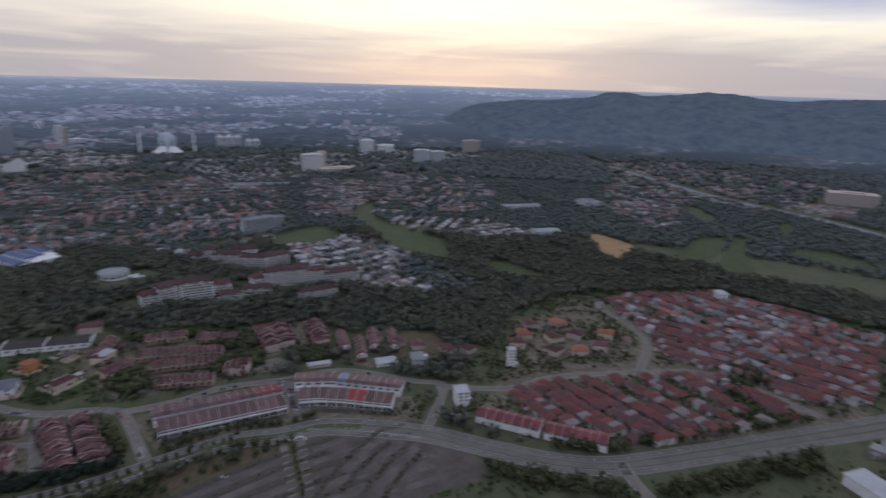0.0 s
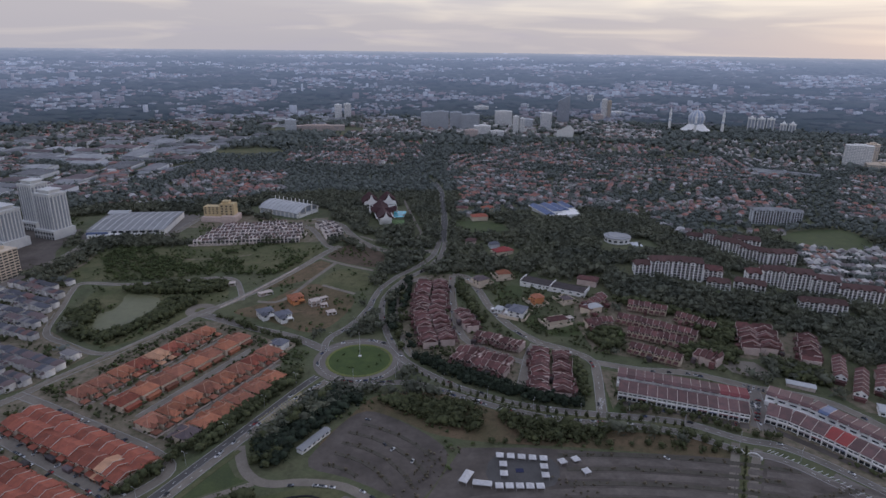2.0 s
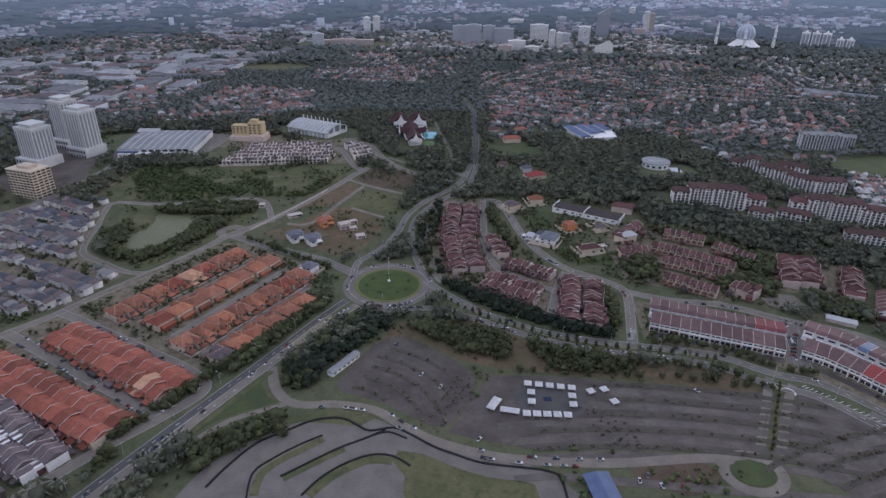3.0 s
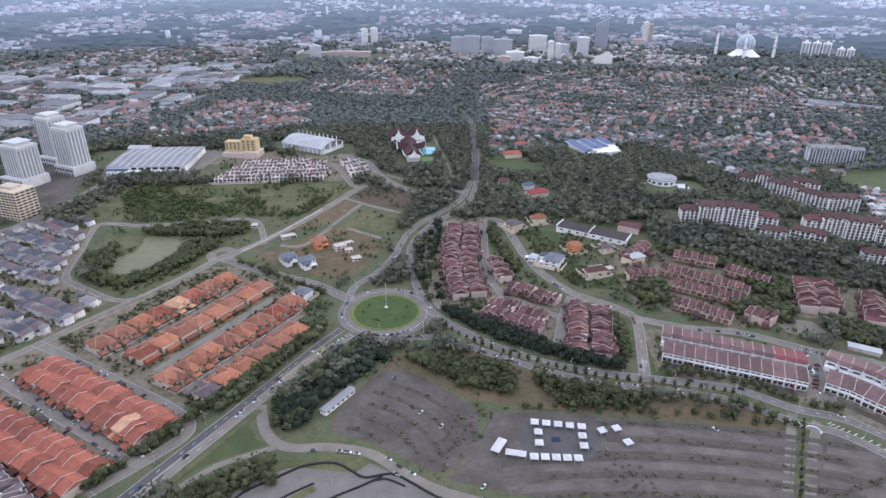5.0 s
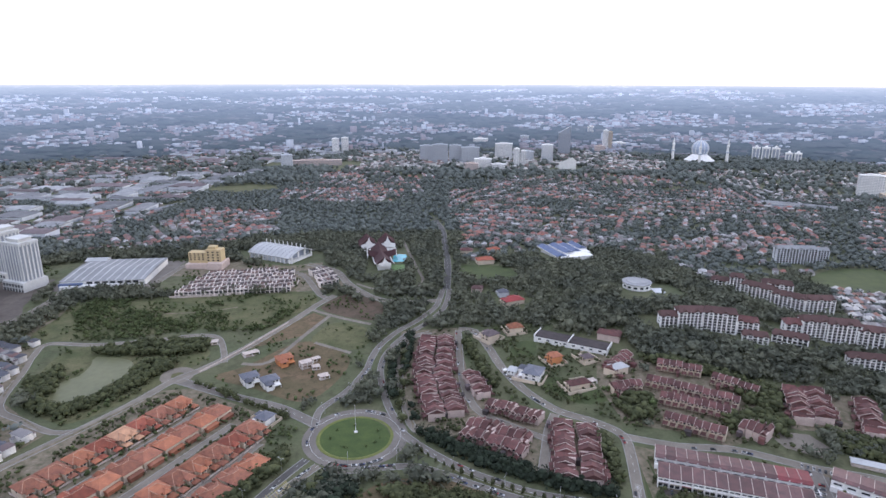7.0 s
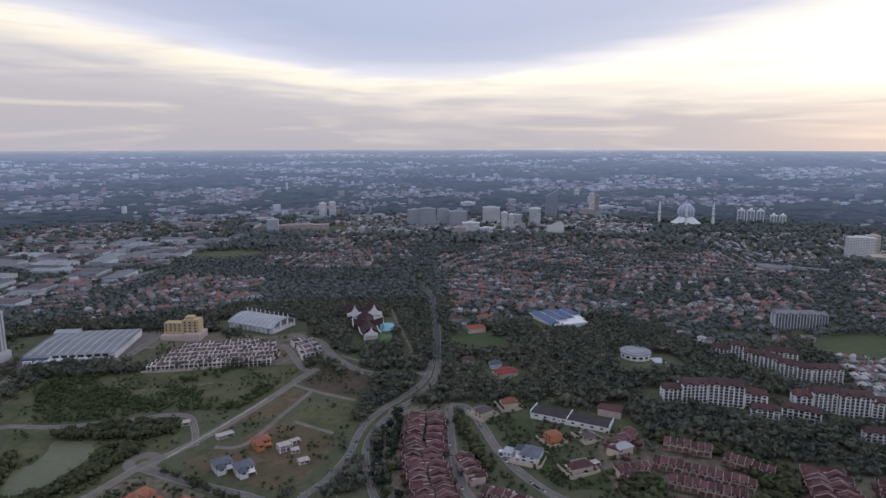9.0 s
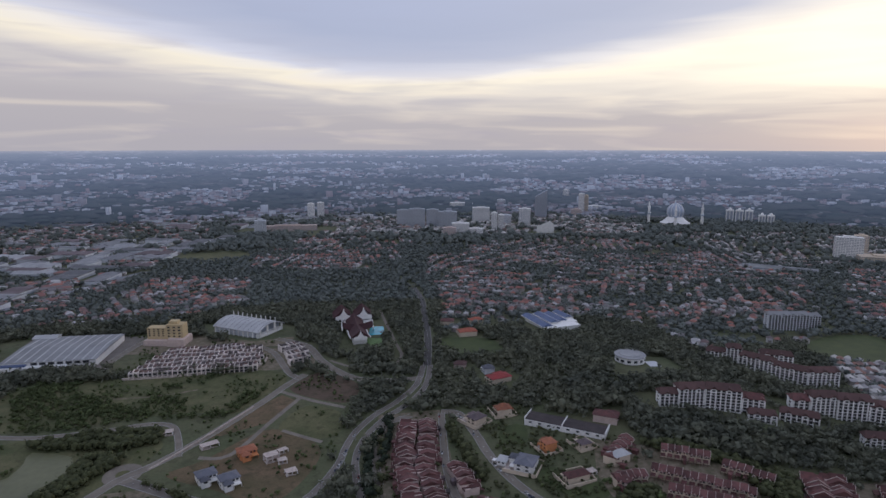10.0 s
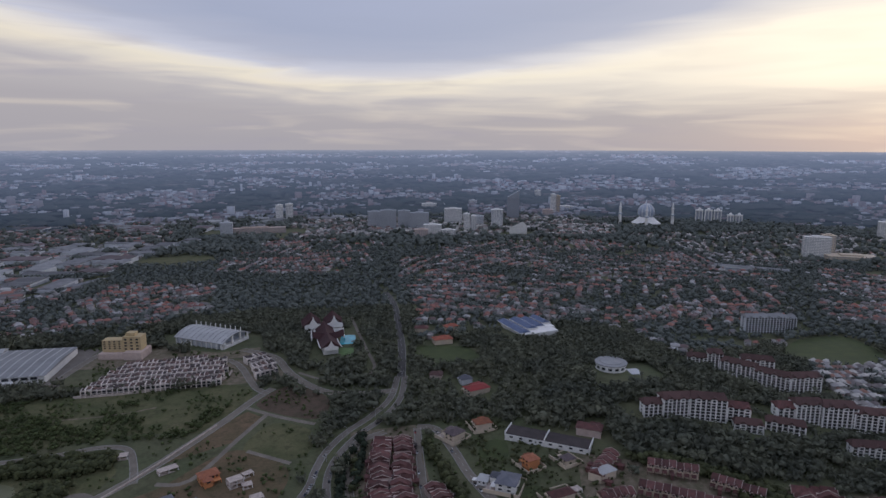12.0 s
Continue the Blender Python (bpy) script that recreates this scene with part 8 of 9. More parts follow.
def scatter(name, label, category, px, py, size, variants, material, seed, sink=0.12):
    """Many crowns joined into one mesh."""
    r = np.random.RandomState(seed)
    V, F, k = [], [], 0
    which = r.randint(0, len(variants), len(px))
    z = terrain(px, py)
    for i, (cv, cf) in enumerate(variants):
        idx = np.where(which == i)[0]
        if not len(idx):
            continue
        a = r.uniform(0, 2 * math.pi, len(idx))
        s = size[idx]
        wide = s * r.uniform(0.85, 1.25, len(idx))
        x = (cv[None, :, 0] * np.cos(a)[:, None] - cv[None, :, 1] * np.sin(a)[:, None]) * wide[:, None] + px[idx][:, None]
        y = (cv[None, :, 0] * np.sin(a)[:, None] + cv[None, :, 1] * np.cos(a)[:, None]) * wide[:, None] + py[idx][:, None]
        zz = (cv[None, :, 2] - sink) * s[:, None] + z[idx][:, None]
        V.append(np.stack([x, y, zz], -1).reshape(-1, 3))
        F.append((cf[None] + (np.arange(len(idx)) * len(cv))[:, None, None] + k).reshape(-1, 3))
        k += len(idx) * len(cv)
    me = big_mesh(name, np.concatenate(V), np.concatenate(F), M[material])
    return tagged(new(name, me), label, category, kind="stuff")


def jitter_grid(x0, x1, y0, y1, step, seed):
    r = np.random.RandomState(seed)
    X, Y = np.meshgrid(np.arange(x0, x1, step), np.arange(y0, y1, step))
    X, Y = X.ravel() + r.uniform(-0.5, 0.5, X.size) * step, Y.ravel() + r.uniform(-0.5, 0.5, X.size) * step
    return X, Y, r


def in_view(x, y):
    a = np.degrees(np.arctan2(x, y + 20))
    return (a > -43) & (a < 90)


def value_noise(x, y, scale):
    return np.array([noise.noise((a / scale, b / scale, 0.3)) for a, b in zip(x, y)])


# near woods as polygons; the rest of the land gets trees wherever nothing stands
OPEN = [[(-413, 696), (-394, 791), (-142, 814), (-29, 765), (-37, 650), (-60, 559), (-110, 559), (-199, 596), (-244, 587), (-290, 530), (-349, 578), (-376, 675)],
        [(-150, 316), (-60, 420), (-20, 440), (60, 430), (140, 385), (240, 350), (300, 300), (330, 200), (250, 180), (-160, 200)],
        [(-345, 470), (-268, 560), (-228, 606), (-196, 600), (-110, 556), (-80, 505), (-60, 470), (-160, 300), (-260, 230), (-420, 330)],
        [(-10, 676), (59, 686), (79, 644), (161, 482), (170, 400), (60, 430), (20, 480), (-10, 540)],
        [(78, 687), (128, 681), (211, 613), (221, 503), (171, 482), (100, 561)],
        [(181, 482), (313, 525), (300, 430), (380, 340), (340, 270), (250, 370), (170, 400)],
        [(-507, 683), (-381, 675), (-330, 540), (-310, 450), (-430, 420), (-559, 559)],
        [(360, 270), (430, 330), (600, 380), (700, 370), (870, 230), (860, 0), (600, -20), (400, 140)],
        [(-313, 804), (-142, 807), (-75, 828), (-93, 895), (-169, 929), (-321, 922)],
        [(-567, 833), (-444, 843), (-321, 852), (-321, 964), (-488, 960), (-583, 887)],
        [(250, 180), (330, 250), (520, 60), (620, -40), (500, -150), (300, 0)]]


def on_road(x, y):
    i, j = ((np.asarray(x) - OX) / CELL).astype(int), ((np.asarray(y) - OY) / CELL).astype(int)
    return road_taken[np.clip(j, 0, NY - 1), np.clip(i, 0, NX - 1)]


def in_estate(x, y):
    hit = np.zeros(len(x), bool)
    for poly in ESTATES:
        hit |= inside(poly, x, y)
    return hit


def open_land(x, y):
    hit = np.zeros(len(x), bool)
    for poly in OPEN:
        hit |= inside(poly, x, y)
    return hit


X, Y, r = jitter_grid(-620, 980, -40, 1120, 8.2, 1)
ok = in_view(X, Y) & ~is_taken(X, Y) & ~open_land(X, Y) & ~in_estate(X, Y) & (np.hypot(X, Y) < 1120) & (np.hypot(X, Y) > 250)
X, Y = X[ok], Y[ok]
scatter("woodland", "dark dense tropical woodland with uneven crowns", "woodland", X, Y, r.uniform(6.5, 13.5, len(X)) * (1 + 0.35 * value_noise(X, Y, 60)), WOOD_CROWNS, "leaf_wood", 2)
X, Y, r = jitter_grid(-1400, 2000, -200, 2000, 12.0, 4)
d_ = np.hypot(X, Y)
ok = in_view(X, Y) & ~is_taken(X, Y) & ~in_estate(X, Y) & (d_ >= 1120) & (d_ < 1900)
X, Y = X[ok], Y[ok]
scatter("woodland", "dark woodland between distant suburbs", "woodland", X, Y, r.uniform(8, 15, len(X)), DISTANT_CROWNS, "leaf_far_haze", 5)
X, Y, r = jitter_grid(-2000, 2900, -200, 3000, 20.0, 6)
d_ = np.hypot(X, Y)
ok = in_view(X, Y) & ~is_taken(X, Y) & (~in_estate(X, Y) | (r.uniform(0, 1, len(X)) < 0.4)) & (d_ >= 1900) & (d_ < 2980)
X, Y = X[ok], Y[ok]
scatter("woodland", "far dark woodland and parkland", "woodland", X, Y, r.uniform(18, 32, len(X)), CLUMPS, "leaf_far_haze", 7)
# woods that close in round the hall and the warehouse
for k_, poly in enumerate(([(-470, 962), (-330, 962), (-300, 1010), (-230, 1012), (-190, 1018), (-130, 990), (-110, 950), (-92, 905), (-60, 900), (-60, 1020), (-200, 1060), (-480, 1040)], [(-312, 950), (-296, 975), (-250, 980), (-240, 960)], [(-350, 818), (-330, 812), (-160, 817), (-150, 811), (-400, 797), (-440, 820)],
                           [(600, 138), (640, 120), (610, 90), (582, 108), (540, 82), (530, 92), (575, 120)], [(-490, 780), (-452, 800), (-448, 850), (-458, 850), (-478, 810)], [(0, 411), (13, 427), (64, 420), (60, 384), (24, 392)], [(78, 408), (111, 402), (155, 386), (149, 370), (101, 368), (78, 378)], [(194, 358), (202, 364), (208, 358), (200, 352)], [(30, 830), (48, 836), (52, 900), (60, 1000), (40, 1000), (30, 900)],
                           [(328, 225), (346, 165), (378, 118), (438, 80), (508, 33), (498, 20), (428, 66), (368, 106), (334, 160), (316, 220)], [(372, 205), (399, 168), (460, 122), (530, 76), (602, 30), (598, 22), (526, 67), (456, 113), (396, 158), (368, 200)])):
    X, Y, r = jitter_grid(min(p[0] for p in poly), max(p[0] for p in poly), min(p[1] for p in poly), max(p[1] for p in poly), 7.0, 150 + k_)
    ok = inside(poly, X, Y) & ~on_road(X, Y)
    X, Y = X[ok], Y[ok]
    scatter("tree_belt", "dense belt of dark green trees", "tree belt", X, Y, r.uniform(6, 11.5, len(X)), WOOD_CROWNS, "leaf" if k_ in (3, 5, 6, 7, 9, 10) else "leaf_wood", 160 + k_)
# dense dark belts beside the roads
for k_, poly in enumerate(([(2, 512), (16, 504), (34, 486), (66, 464), (98, 446), (128, 424), (146, 416), (136, 410), (90, 426), (48, 452), (28, 472), (12, 490)], [(-6, 526), (-12, 560), (-15, 600), (-8, 645), (12, 684), (6, 640), (-1, 600), (3, 550), (12, 506)],
                           [(-56, 448), (-70, 430), (-100, 388), (-112, 372), (-96, 350), (-80, 352), (-70, 366), (-60, 398), (-44, 420), (-30, 436)], [(-98, 482), (-118, 444), (-142, 404), (-156, 378), (-144, 368), (-120, 411), (-98, 450), (-88, 474)],
                           [(-166, 354), (-188, 320), (-210, 286), (-194, 276), (-169, 322), (-152, 350)], [(-26, 434), (8, 430), (40, 414), (52, 398), (24, 392), (12, 408), (-10, 420)], [(100, 402), (150, 388), (160, 380), (120, 378), (90, 392)],
                           [(66, 664), (78, 600), (84, 560), (74, 590), (62, 650)], [(150, 492), (160, 470), (154, 430), (148, 426), (150, 460)], [(176, 474), (190, 478), (210, 470), (200, 466)], [(-150, 300), (-120, 322), (-96, 318), (-108, 296), (-140, 270)],
                           [(-352, 600), (-334, 640), (-322, 600), (-326, 570), (-300, 558), (-278, 574), (-262, 606), (-262, 640), (-240, 640), (-222, 632), (-250, 590), (-290, 540), (-330, 560)], [(-330, 664), (-262, 680), (-212, 684), (-205, 660), (-240, 650), (-300, 656)],
                           [(330, 460), (334, 476), (372, 458), (366, 428), (346, 440)],
                           [(290, 545), (332, 536), (318, 500), (292, 508)], [(178, 522), (200, 540), (216, 528), (206, 504), (190, 500)], [(256, 484), (268, 500), (304, 500), (314, 480), (290, 470)], [(230, 592), (262, 584), (312, 548), (300, 544), (262, 570), (232, 582)])):
    X, Y, r = jitter_grid(min(p[0] for p in poly), max(p[0] for p in poly), min(p[1] for p in poly), max(p[1] for p in poly), 4.2 if k_ > 1 else 3.6, 50 + k_)
    ok = inside(poly, X, Y) & ~on_road(X, Y)
    if ok.sum() > 3:
        X, Y = X[ok], Y[ok]
        scatter("tree_belt", "dense dark belt of roadside trees", "tree belt", X, Y, r.uniform(6.5, 11 if k_ > 1 else 9.5, len(X)), MID_CROWNS, "leaf_dark" if k_ < 3 else "leaf", 60 + k_)
X, Y, r = jitter_grid(-1500, 2300, 300, 2100, 11.0, 18)
d_ = np.hypot(X, Y)
ok = ~is_taken(X, Y) & in_estate(X, Y) & in_view(X, Y) & ~open_land(X, Y) & (d_ < 1950)
X, Y, d_ = X[ok], Y[ok], d_[ok]
ok = value_noise(X, Y, 70) + r.uniform(-0.3, 0.3, len(X)) > -0.30
X, Y = X[ok], Y[ok]
scatter("garden_trees", "garden trees among suburban roofs", "trees", X, Y, r.uniform(8, 14.5, len(X)), GARDEN_CROWNS, "leaf_far_haze", 19)
# scrub and garden trees on open land
X, Y, r = jitter_grid(-600, 900, -60, 1010, 6.0, 8)
dens = value_noise(X, Y, 34)
bare = inside([(-40, 405), (20, 440), (90, 404), (238, 366), (238, 342), (60, 368), (20, 380)], X, Y)
ok = in_view(X, Y) & ~is_taken(X, Y) & open_land(X, Y) & (dens + r.uniform(-0.3, 0.3, len(X)) > np.where(bare, 0.24, 0.06))
X, Y = X[ok], Y[ok]
scatter("bushes", "scattered bushes and small garden trees", "bushes", X, Y, r.uniform(1.6, 5.2, len(X)), FAR_CROWNS, "leaf_scrub", 9)

X, Y, r = jitter_grid(-440, 860, -10, 710, 4.6, 14)
dens = value_noise(X, Y, 16)
ok = in_view(X, Y) & ~on_road(X, Y) & (dens + r.uniform(-0.35, 0.35, len(X)) > 0.03)
yards = np.zeros(len(X), bool)
for k_ in (2, 3, 4, 5, 6, 7):
    yards |= inside(OPEN[k_], X, Y)
X, Y = X[ok & yards], Y[ok & yards]
scatter("garden_bushes", "garden shrubs and hedges between houses", "bushes", X, Y, r.uniform(2.0, 6.2, len(X)), TINY_CROWNS, "leaf", 15)
X, Y, r = jitter_grid(-285, -100, 375, 570, 5.2, 26)
ok = inside([(-280, 440), (-208, 572), (-100, 478), (-150, 374)], X, Y) & ~is_taken(X, Y) & ~on_road(X, Y) & (r.uniform(0, 1, len(X)) < 0.5)
scatter("garden_bushes", "garden shrubs beside the orange-roofed houses", "bushes", X[ok], Y[ok], r.uniform(1.6, 4.6, ok.sum()), TINY_CROWNS, "leaf", 27)
pts_ = np.array([p for line in strips for p in line])
r = np.random.RandomState(3)
pick = r.randint(0, len(pts_), 520)
X, Y = pts_[pick, 0] + r.uniform(-1.8, 1.8, 520), pts_[pick, 1] + r.uniform(-1.8, 1.8, 520)
scatter("strip_bushes", "low bushes on the planted strips", "bushes", X, Y, r.uniform(0.6, 1.0, 520) ** 3 * 3.0, FAR_CROWNS, "leaf_dry", 10)
for k_, poly in enumerate(([(-12, 312), (4, 334), (18, 366), (44, 370), (24, 330), (4, 306)], [(100, 332), (128, 322), (132, 292), (116, 287), (106, 310)])):
    X, Y, r = jitter_grid(min(p[0] for p in poly), max(p[0] for p in poly), min(p[1] for p in poly), max(p[1] for p in poly), 5.6, 240 + k_)
    ok = inside(poly, X, Y)
    scatter("dry_trees", "sparse half-bare trees across the car park", "trees", X[ok], Y[ok], r.uniform(1.2, 3.4, ok.sum()), TINY_CROWNS, "leaf_dry", 244 + k_)
X, Y, r = jitter_grid(-420, -120, 690, 830, 5.0, 12)
dens = value_noise(X, Y, 45)
ok = ~is_taken(X, Y) & (dens + r.uniform(-0.25, 0.25, len(X)) > 0.07) & inside([(-400, 690), (-380, 800), (-150, 806), (-110, 770), (-150, 700), (-209, 705), (-330, 685)], X, Y)
X, Y = X[ok], Y[ok]
scatter("field_bushes", "dark shrubs and young trees in the field", "bushes", X, Y, r.uniform(2.0, 6.5, len(X)), WOOD_CROWNS, "leaf_scrub", 13)

# single trees that stand out
tree_master = {}


def tree(x, y, h, kind, label, group, leaf="leaf"):
    key = (kind, leaf)
    m = pose(x, y, tz(x, y), 0, 0, rng.uniform(0, 360))
    if key not in tree_master:
        made = []
        for k in range(4):
            ob = thing("tree", label, "tree", group)
            s = Shape().tube(0.045, 0.025, -0.03, 0.5, 7)
            for q in range(4):
                a = 1.6 * q + k
                s.beam((0, 0, 0.28 + 0.05 * q), (0.22 * math.cos(a), 0.22 * math.sin(a), 0.55 + 0.06 * q), 0.022, 0.022)
            part("trunk", s, M["trunk"], ob)
            cv, cf = NEAR_CROWNS[k + (3 if kind == "b" else 0)]
            if kind == "cone":
                cv = cv * np.array([0.62, 0.62, 1.0]) * (1.15 - 0.55 * cv[:, 2:3]) * np.array([1, 1, 0]) + cv * np.array([0, 0, 1.12])
            part("crown", big_mesh("crown", cv, cf, M[leaf]), None, ob)
            made.append(ob)
        tree_master[key] = [made, 0]
    made, used = tree_master[key]
    if used < len(made):
        ob = made[used]
        tree_master[key][1] += 1
        ob.scale = (h, h, h)
        ob.matrix_basis = m @ Matrix.Diagonal((h, h, h, 1))
        tagged(ob, label, group=group)
        return ob
    src = made[rng.randrange(len(made))]
    ob = copy_thing(src, m)
    ob.matrix_basis = m @ Matrix.Diagonal((h, h, h, 1))
    return tagged(ob, label, group=group)


def tree_line(pts, step, h, kind, label, group, spread=1.0, leaf="leaf"):
    line = smooth(pts, step)
    for x, y in line:
        tree(x + rng.uniform(-spread, spread), y + rng.uniform(-spread, spread), h * rng.uniform(0.75, 1.25), kind, label, group, leaf)


tree_line([(12, 498), (34, 480), (80, 444), (120, 422), (140, 414)], 9, 9, "a", "dark roadside tree in a dense row", "roadside trees", 1.5, "leaf_dark")
tree_line([(20, 498), (46, 478), (84, 451), (104, 438)], 12, 8, "b", "dark roadside tree in a dense row", "roadside trees", 1.5, "leaf_dark")
tree_line([(-12, 559), (-14, 597), (-8, 641), (8, 673)], 11, 9, "a", "dark roadside tree in a dense row", "roadside trees", 1.6, "leaf_dark")
tree_line([(-2, 520), (-6, 545), (-4, 578), (0, 633)], 14, 8, "b", "dark roadside tree in a dense row", "roadside trees", 1.6)
tree_line([(8, 480), (22, 462), (40, 447), (56, 436), (88, 418), (128, 402), (176, 393), (214, 383)], 7, 5.0, "cone", "small clipped tree in the median of the road", "median trees", 0.3)
tree_line([(176, 406), (220, 396), (254, 374), (280, 364)], 8, 6, "a", "leafy tree before the shops", "shop trees", 1)
tree_line([(170, 380), (214, 368), (240, 350)], 7, 6.5, "b", "leafy tree on the bank", "bank trees", 1.5)
tree_line([(-58, 440), (-80, 412), (-96, 388), (-108, 372)], 5, 9, "a", "large dark tree between road and car park", "bank trees", 4)
tree_line([(-90, 362), (-94, 350), (-104, 356)], 5, 8, "a", "large dark tree between road and car park", "bank trees", 4)
tree_line([(-94, 480), (-116, 440), (-134, 408), (-156, 372), (-180, 332), (-200, 300)], 6, 7.5, "b", "roadside tree beside the orange houses", "roadside trees", 2)
tree_line([(64, 372), (100, 368), (140, 364), (190, 360), (225, 352)], 11, 5, "b", "small tree on the dry bank", "bank trees", 2)
tree_line([(212, 290), (234, 328), (250, 354)], 6, 3.8, "cone", "small tree along the avenue", "avenue trees", 0.5)
tree_line([(-158, 572), (-195, 594)], 6, 5, "b", "small tree in the side road's median", "median trees", 0.4)
tree_line([(-100, 530), (-130, 551), (-169, 576)], 6, 6, "a", "leafy tree beside the side road", "roadside trees", 1.2)
tree_line([(-130, 300), (-150, 286), (-110, 296), (-92, 306)], 7, 7, "a", "dark tree beside the kart track", "kart track trees", 5)
tree_line([(99, 649), (106, 618), (112, 590), (124, 557), (141, 532)], 8, 5.5, "cone", "slim clipped tree along the lane", "lane trees", 0.5)
tree_line([(65, 652), (70, 621), (76, 589)], 5, 6, "a", "leafy tree between lanes", "lane trees", 2.5)
tree_line([(153, 492), (146, 460), (150, 430)], 7, 5.5, "b", "leafy tree on the mown verge", "lane trees", 1.5)
tree_line([(181, 548), (197, 538), (211, 518)], 6, 6, "b", "garden tree among maroon roofs", "garden trees", 4, "leaf_bright")
for k in range(14):
    a = rng.uniform(0, 6.28)
    tree(RX + 20 * math.cos(a), RY + 20 * math.sin(a) * 0.8, rng.uniform(1.2, 2.5), "b", "low shrub on the roundabout lawn", "roundabout shrubs", "leaf_bright")


# ---------------------------------------------------------------- small things
def marquee(x, y, turn, w=5.3, d=5.3, label="white square marquee with pitched canvas roof"):
    ob = thing("marquee", label, "tent", "marquees", at=pose(x, y, 0.1, 0, 0, turn))
    part("roof", Shape().hip(-w / 2, w / 2, -d / 2, d / 2, 2.8, 1.5, min(w, d) * 0.45, 0.4), M["canvas"], ob)
    for sx_ in (-1, 1):
        for sy_ in (-1, 1):
            part("leg", Shape().box(-0.06, 0.06, -0.06, 0.06, 0, 2.6), M["steel"], ob, at=pose(sx_ * (w / 2 - 0.2), sy_ * (d / 2 - 0.2), 0))
    return ob


for k in range(5):
    marquee(68 + 7.6 * k, 353.5 - 1.2 * k, -8)
for k in range(5):
    marquee(63 + 6.8 * k, 322 - 0.4 * k, -4)
for x, y in ((69, 344), (68, 334), (97, 340), (96, 331)):
    marquee(x, y, -6)
for x, y in ((111, 345), (121, 347), (125, 334)):
    marquee(x, y, 20)
marquee(42, 332, 60, 13, 6, "long white marquee with pitched canvas roof")
marquee(52, 325, -12, 13, 5, "long white marquee with pitched canvas roof")
tagged(part("stage", Shape().box(77, 82.5, 337, 341, 0.1, 0.6), M["canvas_blue"], None, "small dark blue stage between the marquees"), category="stage")
ob = thing("blue_canopy", "blue and white sheet canopy beside the car park road", "canopy", at=pose(98, 255, 0.1, 0, 0, 8))
part("roof", Shape().hip(-8, 8, -14, 14, 4, 1.5, 0.3), M["blue_roof"], ob)
for x in (-7, 7):
    for y in (-13, 0, 13):
        part("leg", Shape().box(-0.12, 0.12, -0.12, 0.12, 0, 4), M["steel"], ob, at=pose(x, y, 0))

gate = thing("arched_gateway", "white twin-arched gateway over the car park avenue", "gateway", at=pose(246, 348, 0.1, 0, 0, -32))
for u in (-1, 1):
    s = Shape()
    for i in range(10):
        a0, a1 = math.pi * i / 10, math.pi * (i + 1) / 10
        s.beam((u * 5.6 + 4.6 * math.cos(a0), 0, 1 + 3.2 * math.sin(a0)), (u * 5.6 + 4.6 * math.cos(a1), 0, 1 + 3.2 * math.sin(a1)), 0.6, 0.5)
    part("arch", s, M["wall_white"], gate)
for x in (-10.4, 0, 10.4):
    part("pier", Shape().box(x - 0.6, x + 0.6, -0.6, 0.6, -0.1, 2.2), M["wall_white"], gate)

flag = thing("flagpole", "tall white flagpole in the roundabout", "flagpole", at=pose(RX, RY + 6, 1.0))
part("base", Shape().tube(1.6, 1.4, 0, 0.8, 10), M["wall_white"], flag)
part("pole", Shape().tube(0.2, 0.1, 0.6, 24, 8), M["canvas"], flag)
part("finial", Shape().lathe([(0.16, 24), (0.4, 24.3), (0.1, 24.8)], 8), M["canvas"], flag)


def street_lamp():
    ob = thing("street_lamp", "grey steel street lamp with a curved double arm", "street lamp", "street lamps")
    part("pole", Shape().tube(0.14, 0.09, 0, 10, 6), M["steel"], ob)
    for side in (-1, 1):
        part("arm", Shape().beam((0, 0, 9.9), (side * 2.2, 0, 10.5), 0.1, 0.1), M["steel"], ob)
        part("lamp_head", Shape().box(side * 2.2 - 0.5, side * 2.2 + 0.5, -0.16, 0.16, 10.4, 10.6), M["metal_white"], ob)
    return ob


lamp = None
for nm, off in (("road_southeast_b", -7), ("road_north_a", 6), ("road_southwest_a", 7)):
    line = road_lines[nm]
    for k in range(3, min(len(line) - 2, 60), 6):
        (x0, y0), (x1, y1) = line[k - 1], line[k + 1]
        p = shifted(line, off)[k]
        m = pose(p[0], p[1], tz(*p), 0, 0, math.degrees(math.atan2(y1 - y0, x1 - x0)) + 90)
        if lamp is None:
            lamp = street_lamp()
            lamp.matrix_basis = m
        else:
            copy_thing(lamp, m)


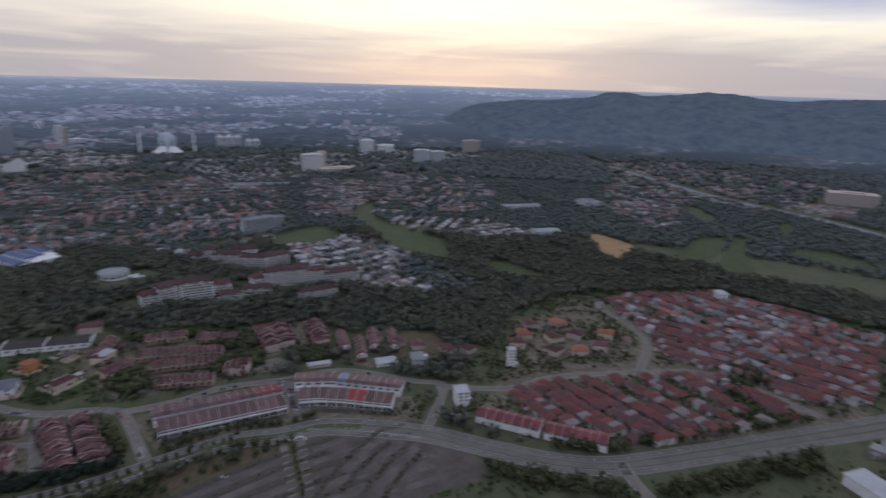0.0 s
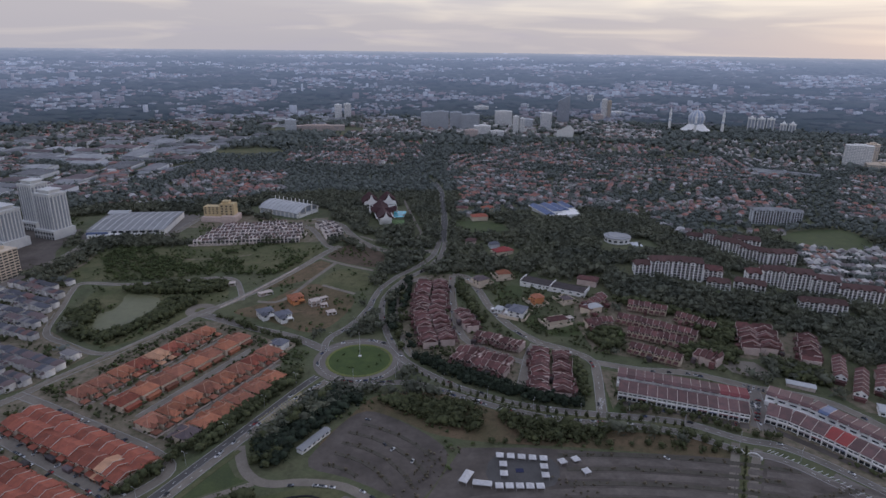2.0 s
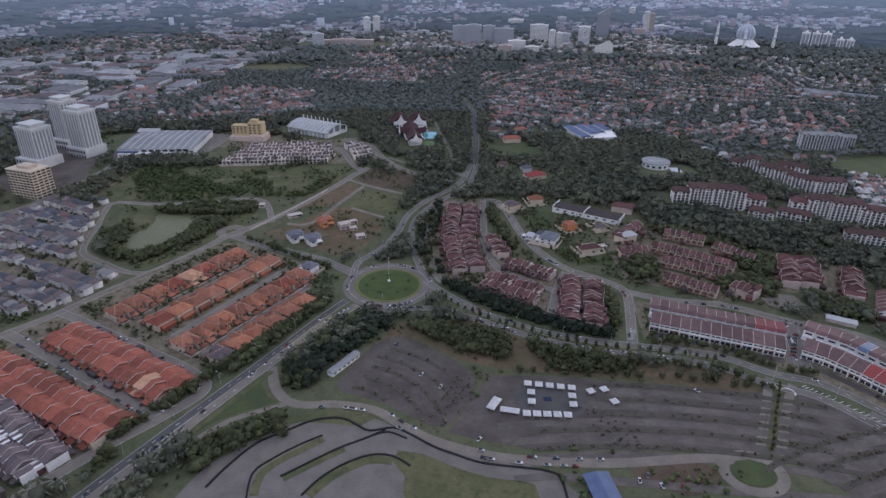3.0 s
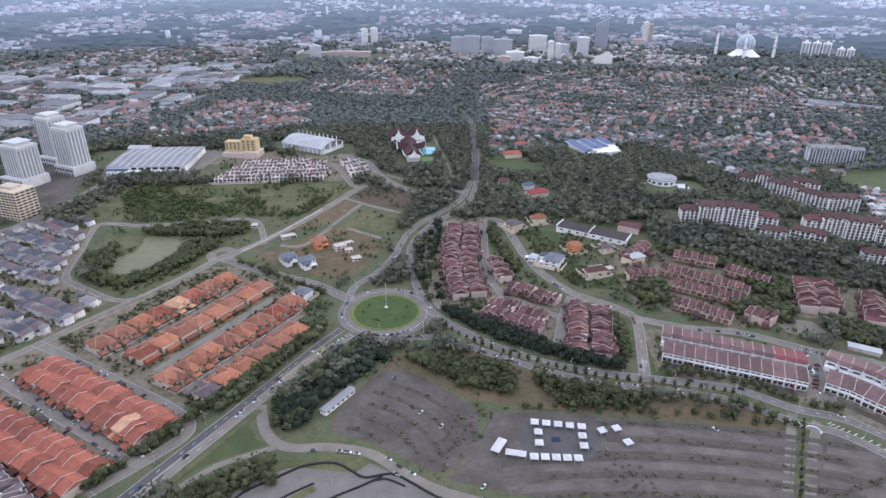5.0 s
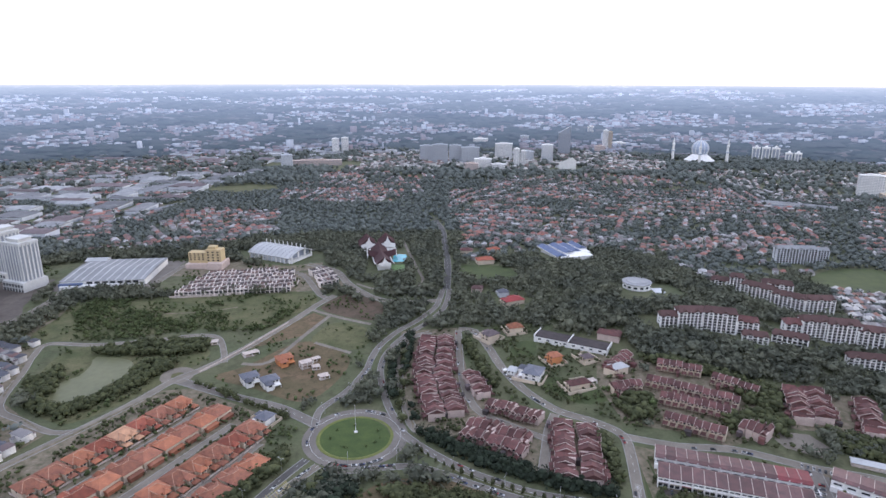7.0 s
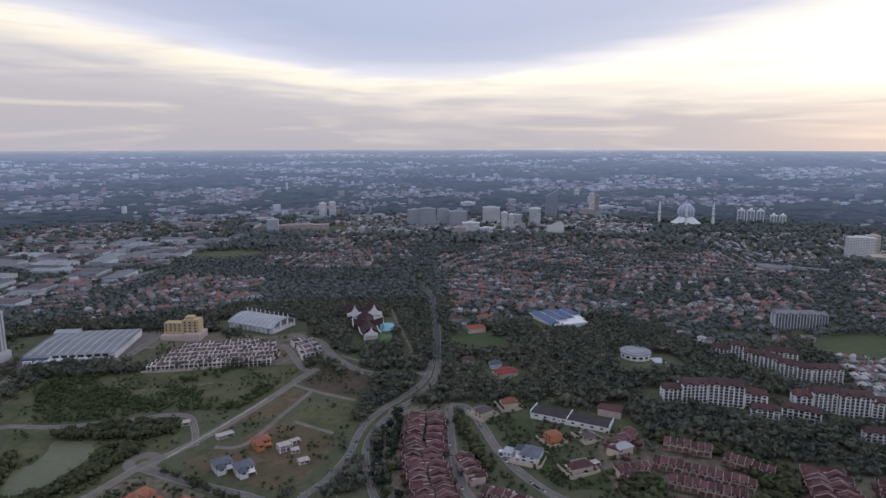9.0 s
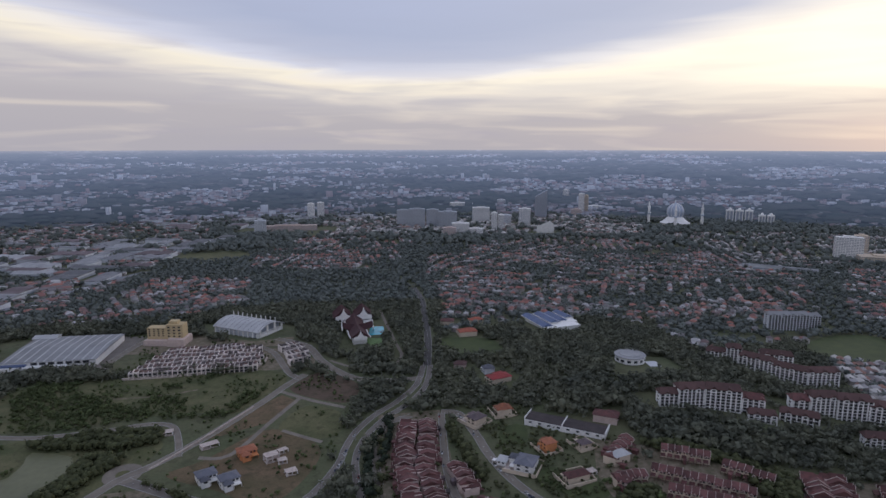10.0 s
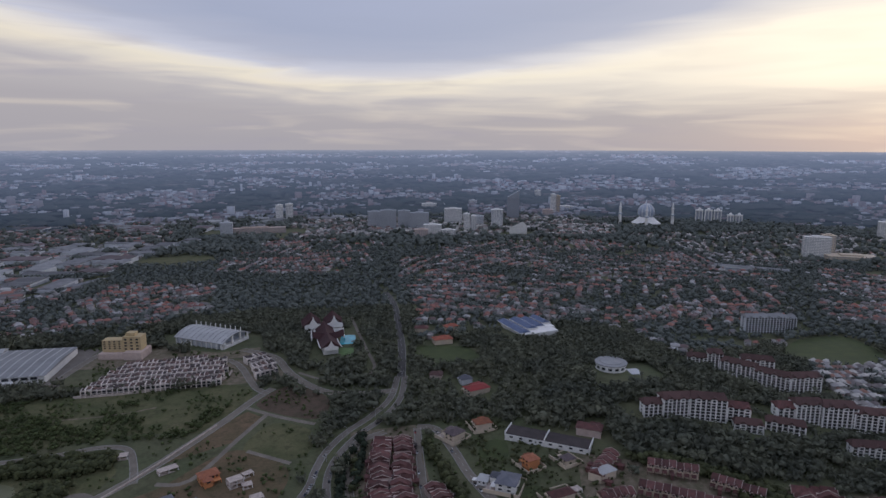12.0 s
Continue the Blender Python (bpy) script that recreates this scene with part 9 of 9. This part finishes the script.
def car():
    ob = thing("car", "small parked or queueing car", "car", "cars")
    s = Shape()
    prof = [(-2.15, 0.35), (-2.2, 0.75), (-1.9, 0.95), (1.0, 0.98), (2.1, 0.78), (2.2, 0.4)]
    p = [(x, y, z) for y in (-0.85, 0.85) for x, z in prof]
    n = len(prof)
    s.add(p, [tuple(range(n)), tuple(range(2 * n - 1, n - 1, -1))] + [(k, n + k, n + (k + 1) % n, (k + 1) % n) for k in range(n)])
    part("body", s, M["car"], ob)
    s = Shape().add([(-1.8, -0.75, 0.95), (1.0, -0.75, 0.95), (1.0, 0.75, 0.95), (-1.8, 0.75, 0.95), (-1.3, -0.62, 1.45), (0.3, -0.62, 1.45), (0.3, 0.62, 1.45), (-1.3, 0.62, 1.45)],
                    [(0, 1, 5, 4), (1, 2, 6, 5), (2, 3, 7, 6), (3, 0, 4, 7)])
    s.f.append((4, 5, 6, 7))
    part("cabin", s, M["glass"], ob)
    s = Shape().box(-1.9, 1.9, -0.7, 0.7, 0.2, 0.4)
    for x in (-1.35, 1.35):
        for y in (-0.78, 0.78):
            s.tube(0.33, 0.33, -0.1, 0.1, 8, m=pose(x, y, 0.33, 90))
    part("running_gear", s, M["rubber"], ob, kind="stuff")
    return ob


first_car = None


def put_car(x, y, turn, lift=0.12):
    global first_car
    m = pose(x, y, tz(x, y) + lift, 0, 0, turn)
    if first_car is None:
        first_car = car()
        first_car.matrix_basis = m
    else:
        copy_thing(first_car, m)


def cars_along(name, off, n, lo=0.0, hi=1.0, across=False):
    line = shifted(road_lines[name], off)
    for _ in range(n):
        i = rng.uniform(lo, hi) * (len(line) - 2)
        k = int(i)
        (x0, y0), (x1, y1) = line[k], line[k + 1]
        x, y = x0 + (x1 - x0) * (i - k), y0 + (y1 - y0) * (i - k)
        put_car(x, y, math.degrees(math.atan2(y1 - y0, x1 - x0)) + (90 if across else 0))


cars_along("road_stadium", 3.2, 14, 0.15, 0.7)
cars_along("road_southeast_b", 1.8, 13, 0.0, 0.35)
cars_along("road_southeast_a", -1.8, 9, 0.0, 0.5)
cars_along("road_north_a", 1.8, 9, 0.0, 0.6)
cars_along("road_north_b", 1.8, 10, 0.0, 0.7)
cars_along("road_southwest_a", -2, 6, 0.0, 0.8)
cars_along("road_southwest_b", 2, 6, 0.0, 0.8)
cars_along("road_behind_shops", 2, 10, 0.1, 0.7)
cars_along("road_estate_b", 4.2, 9, 0.1, 1.0)
cars_along("road_estate_b", -4.2, 9, 0.1, 1.0)
cars_along("road_estate_a", 3.5, 9, 0.1, 0.5)
cars_along("road_shops_gap", 4, 6, 0.1, 0.9, True)
cars_along("roundabout", 2, 10)
cars_along("road_crescent", 2.2, 6)
cars_along("road_hill_houses", 2.2, 6)
for k in range(9):
    put_car(292 + 3.2 * k, 436 - 2.0 * k, 58)
for x, y in ((-14, 372), (-8, 366), (6, 352), (-28, 404), (187, 347), (30, 300), (120, 300), (128, 270), (122, 266), (134, 262), (146, 262)):
    put_car(x, y, rng.uniform(0, 180))

for k in range(7):
    put_car(277 + 2.6 * k, 388 + 4.4 * k, 150 + rng.uniform(-6, 6))
    put_car(184 + 12.3 * k, 414.6 - 5.1 * k, 68 + rng.uniform(-5, 5))
cars_along("road_estate_a", 4.4, 7, 0.1, 0.6)
cars_along("road_southeast_b", -1.4, 16, 0.0, 0.25)
cars_along("roundabout", 1.8, 9)
cars_along("road_southwest_b", 1.5, 6, 0.0, 0.5)
cars_along("road_hill_houses", 2.4, 6, 0.2, 0.9)
cars_along("road_shops_gap", 3.6, 5)
cars_along("road_stadium", -2.6, 9, 0.2, 0.75)
for x0, y0, x1, y1, n in ((-284, 434, -172, 366, 6), (-302, 398, -192, 330, 6), (-320, 396, -196, 324, 5)):
    for k in range(n):
        u_ = (k + rng.uniform(0.1, 0.9)) / n
        put_car(x0 + (x1 - x0) * u_, y0 + (y1 - y0) * u_, 58 + rng.uniform(-5, 5), 0.06)
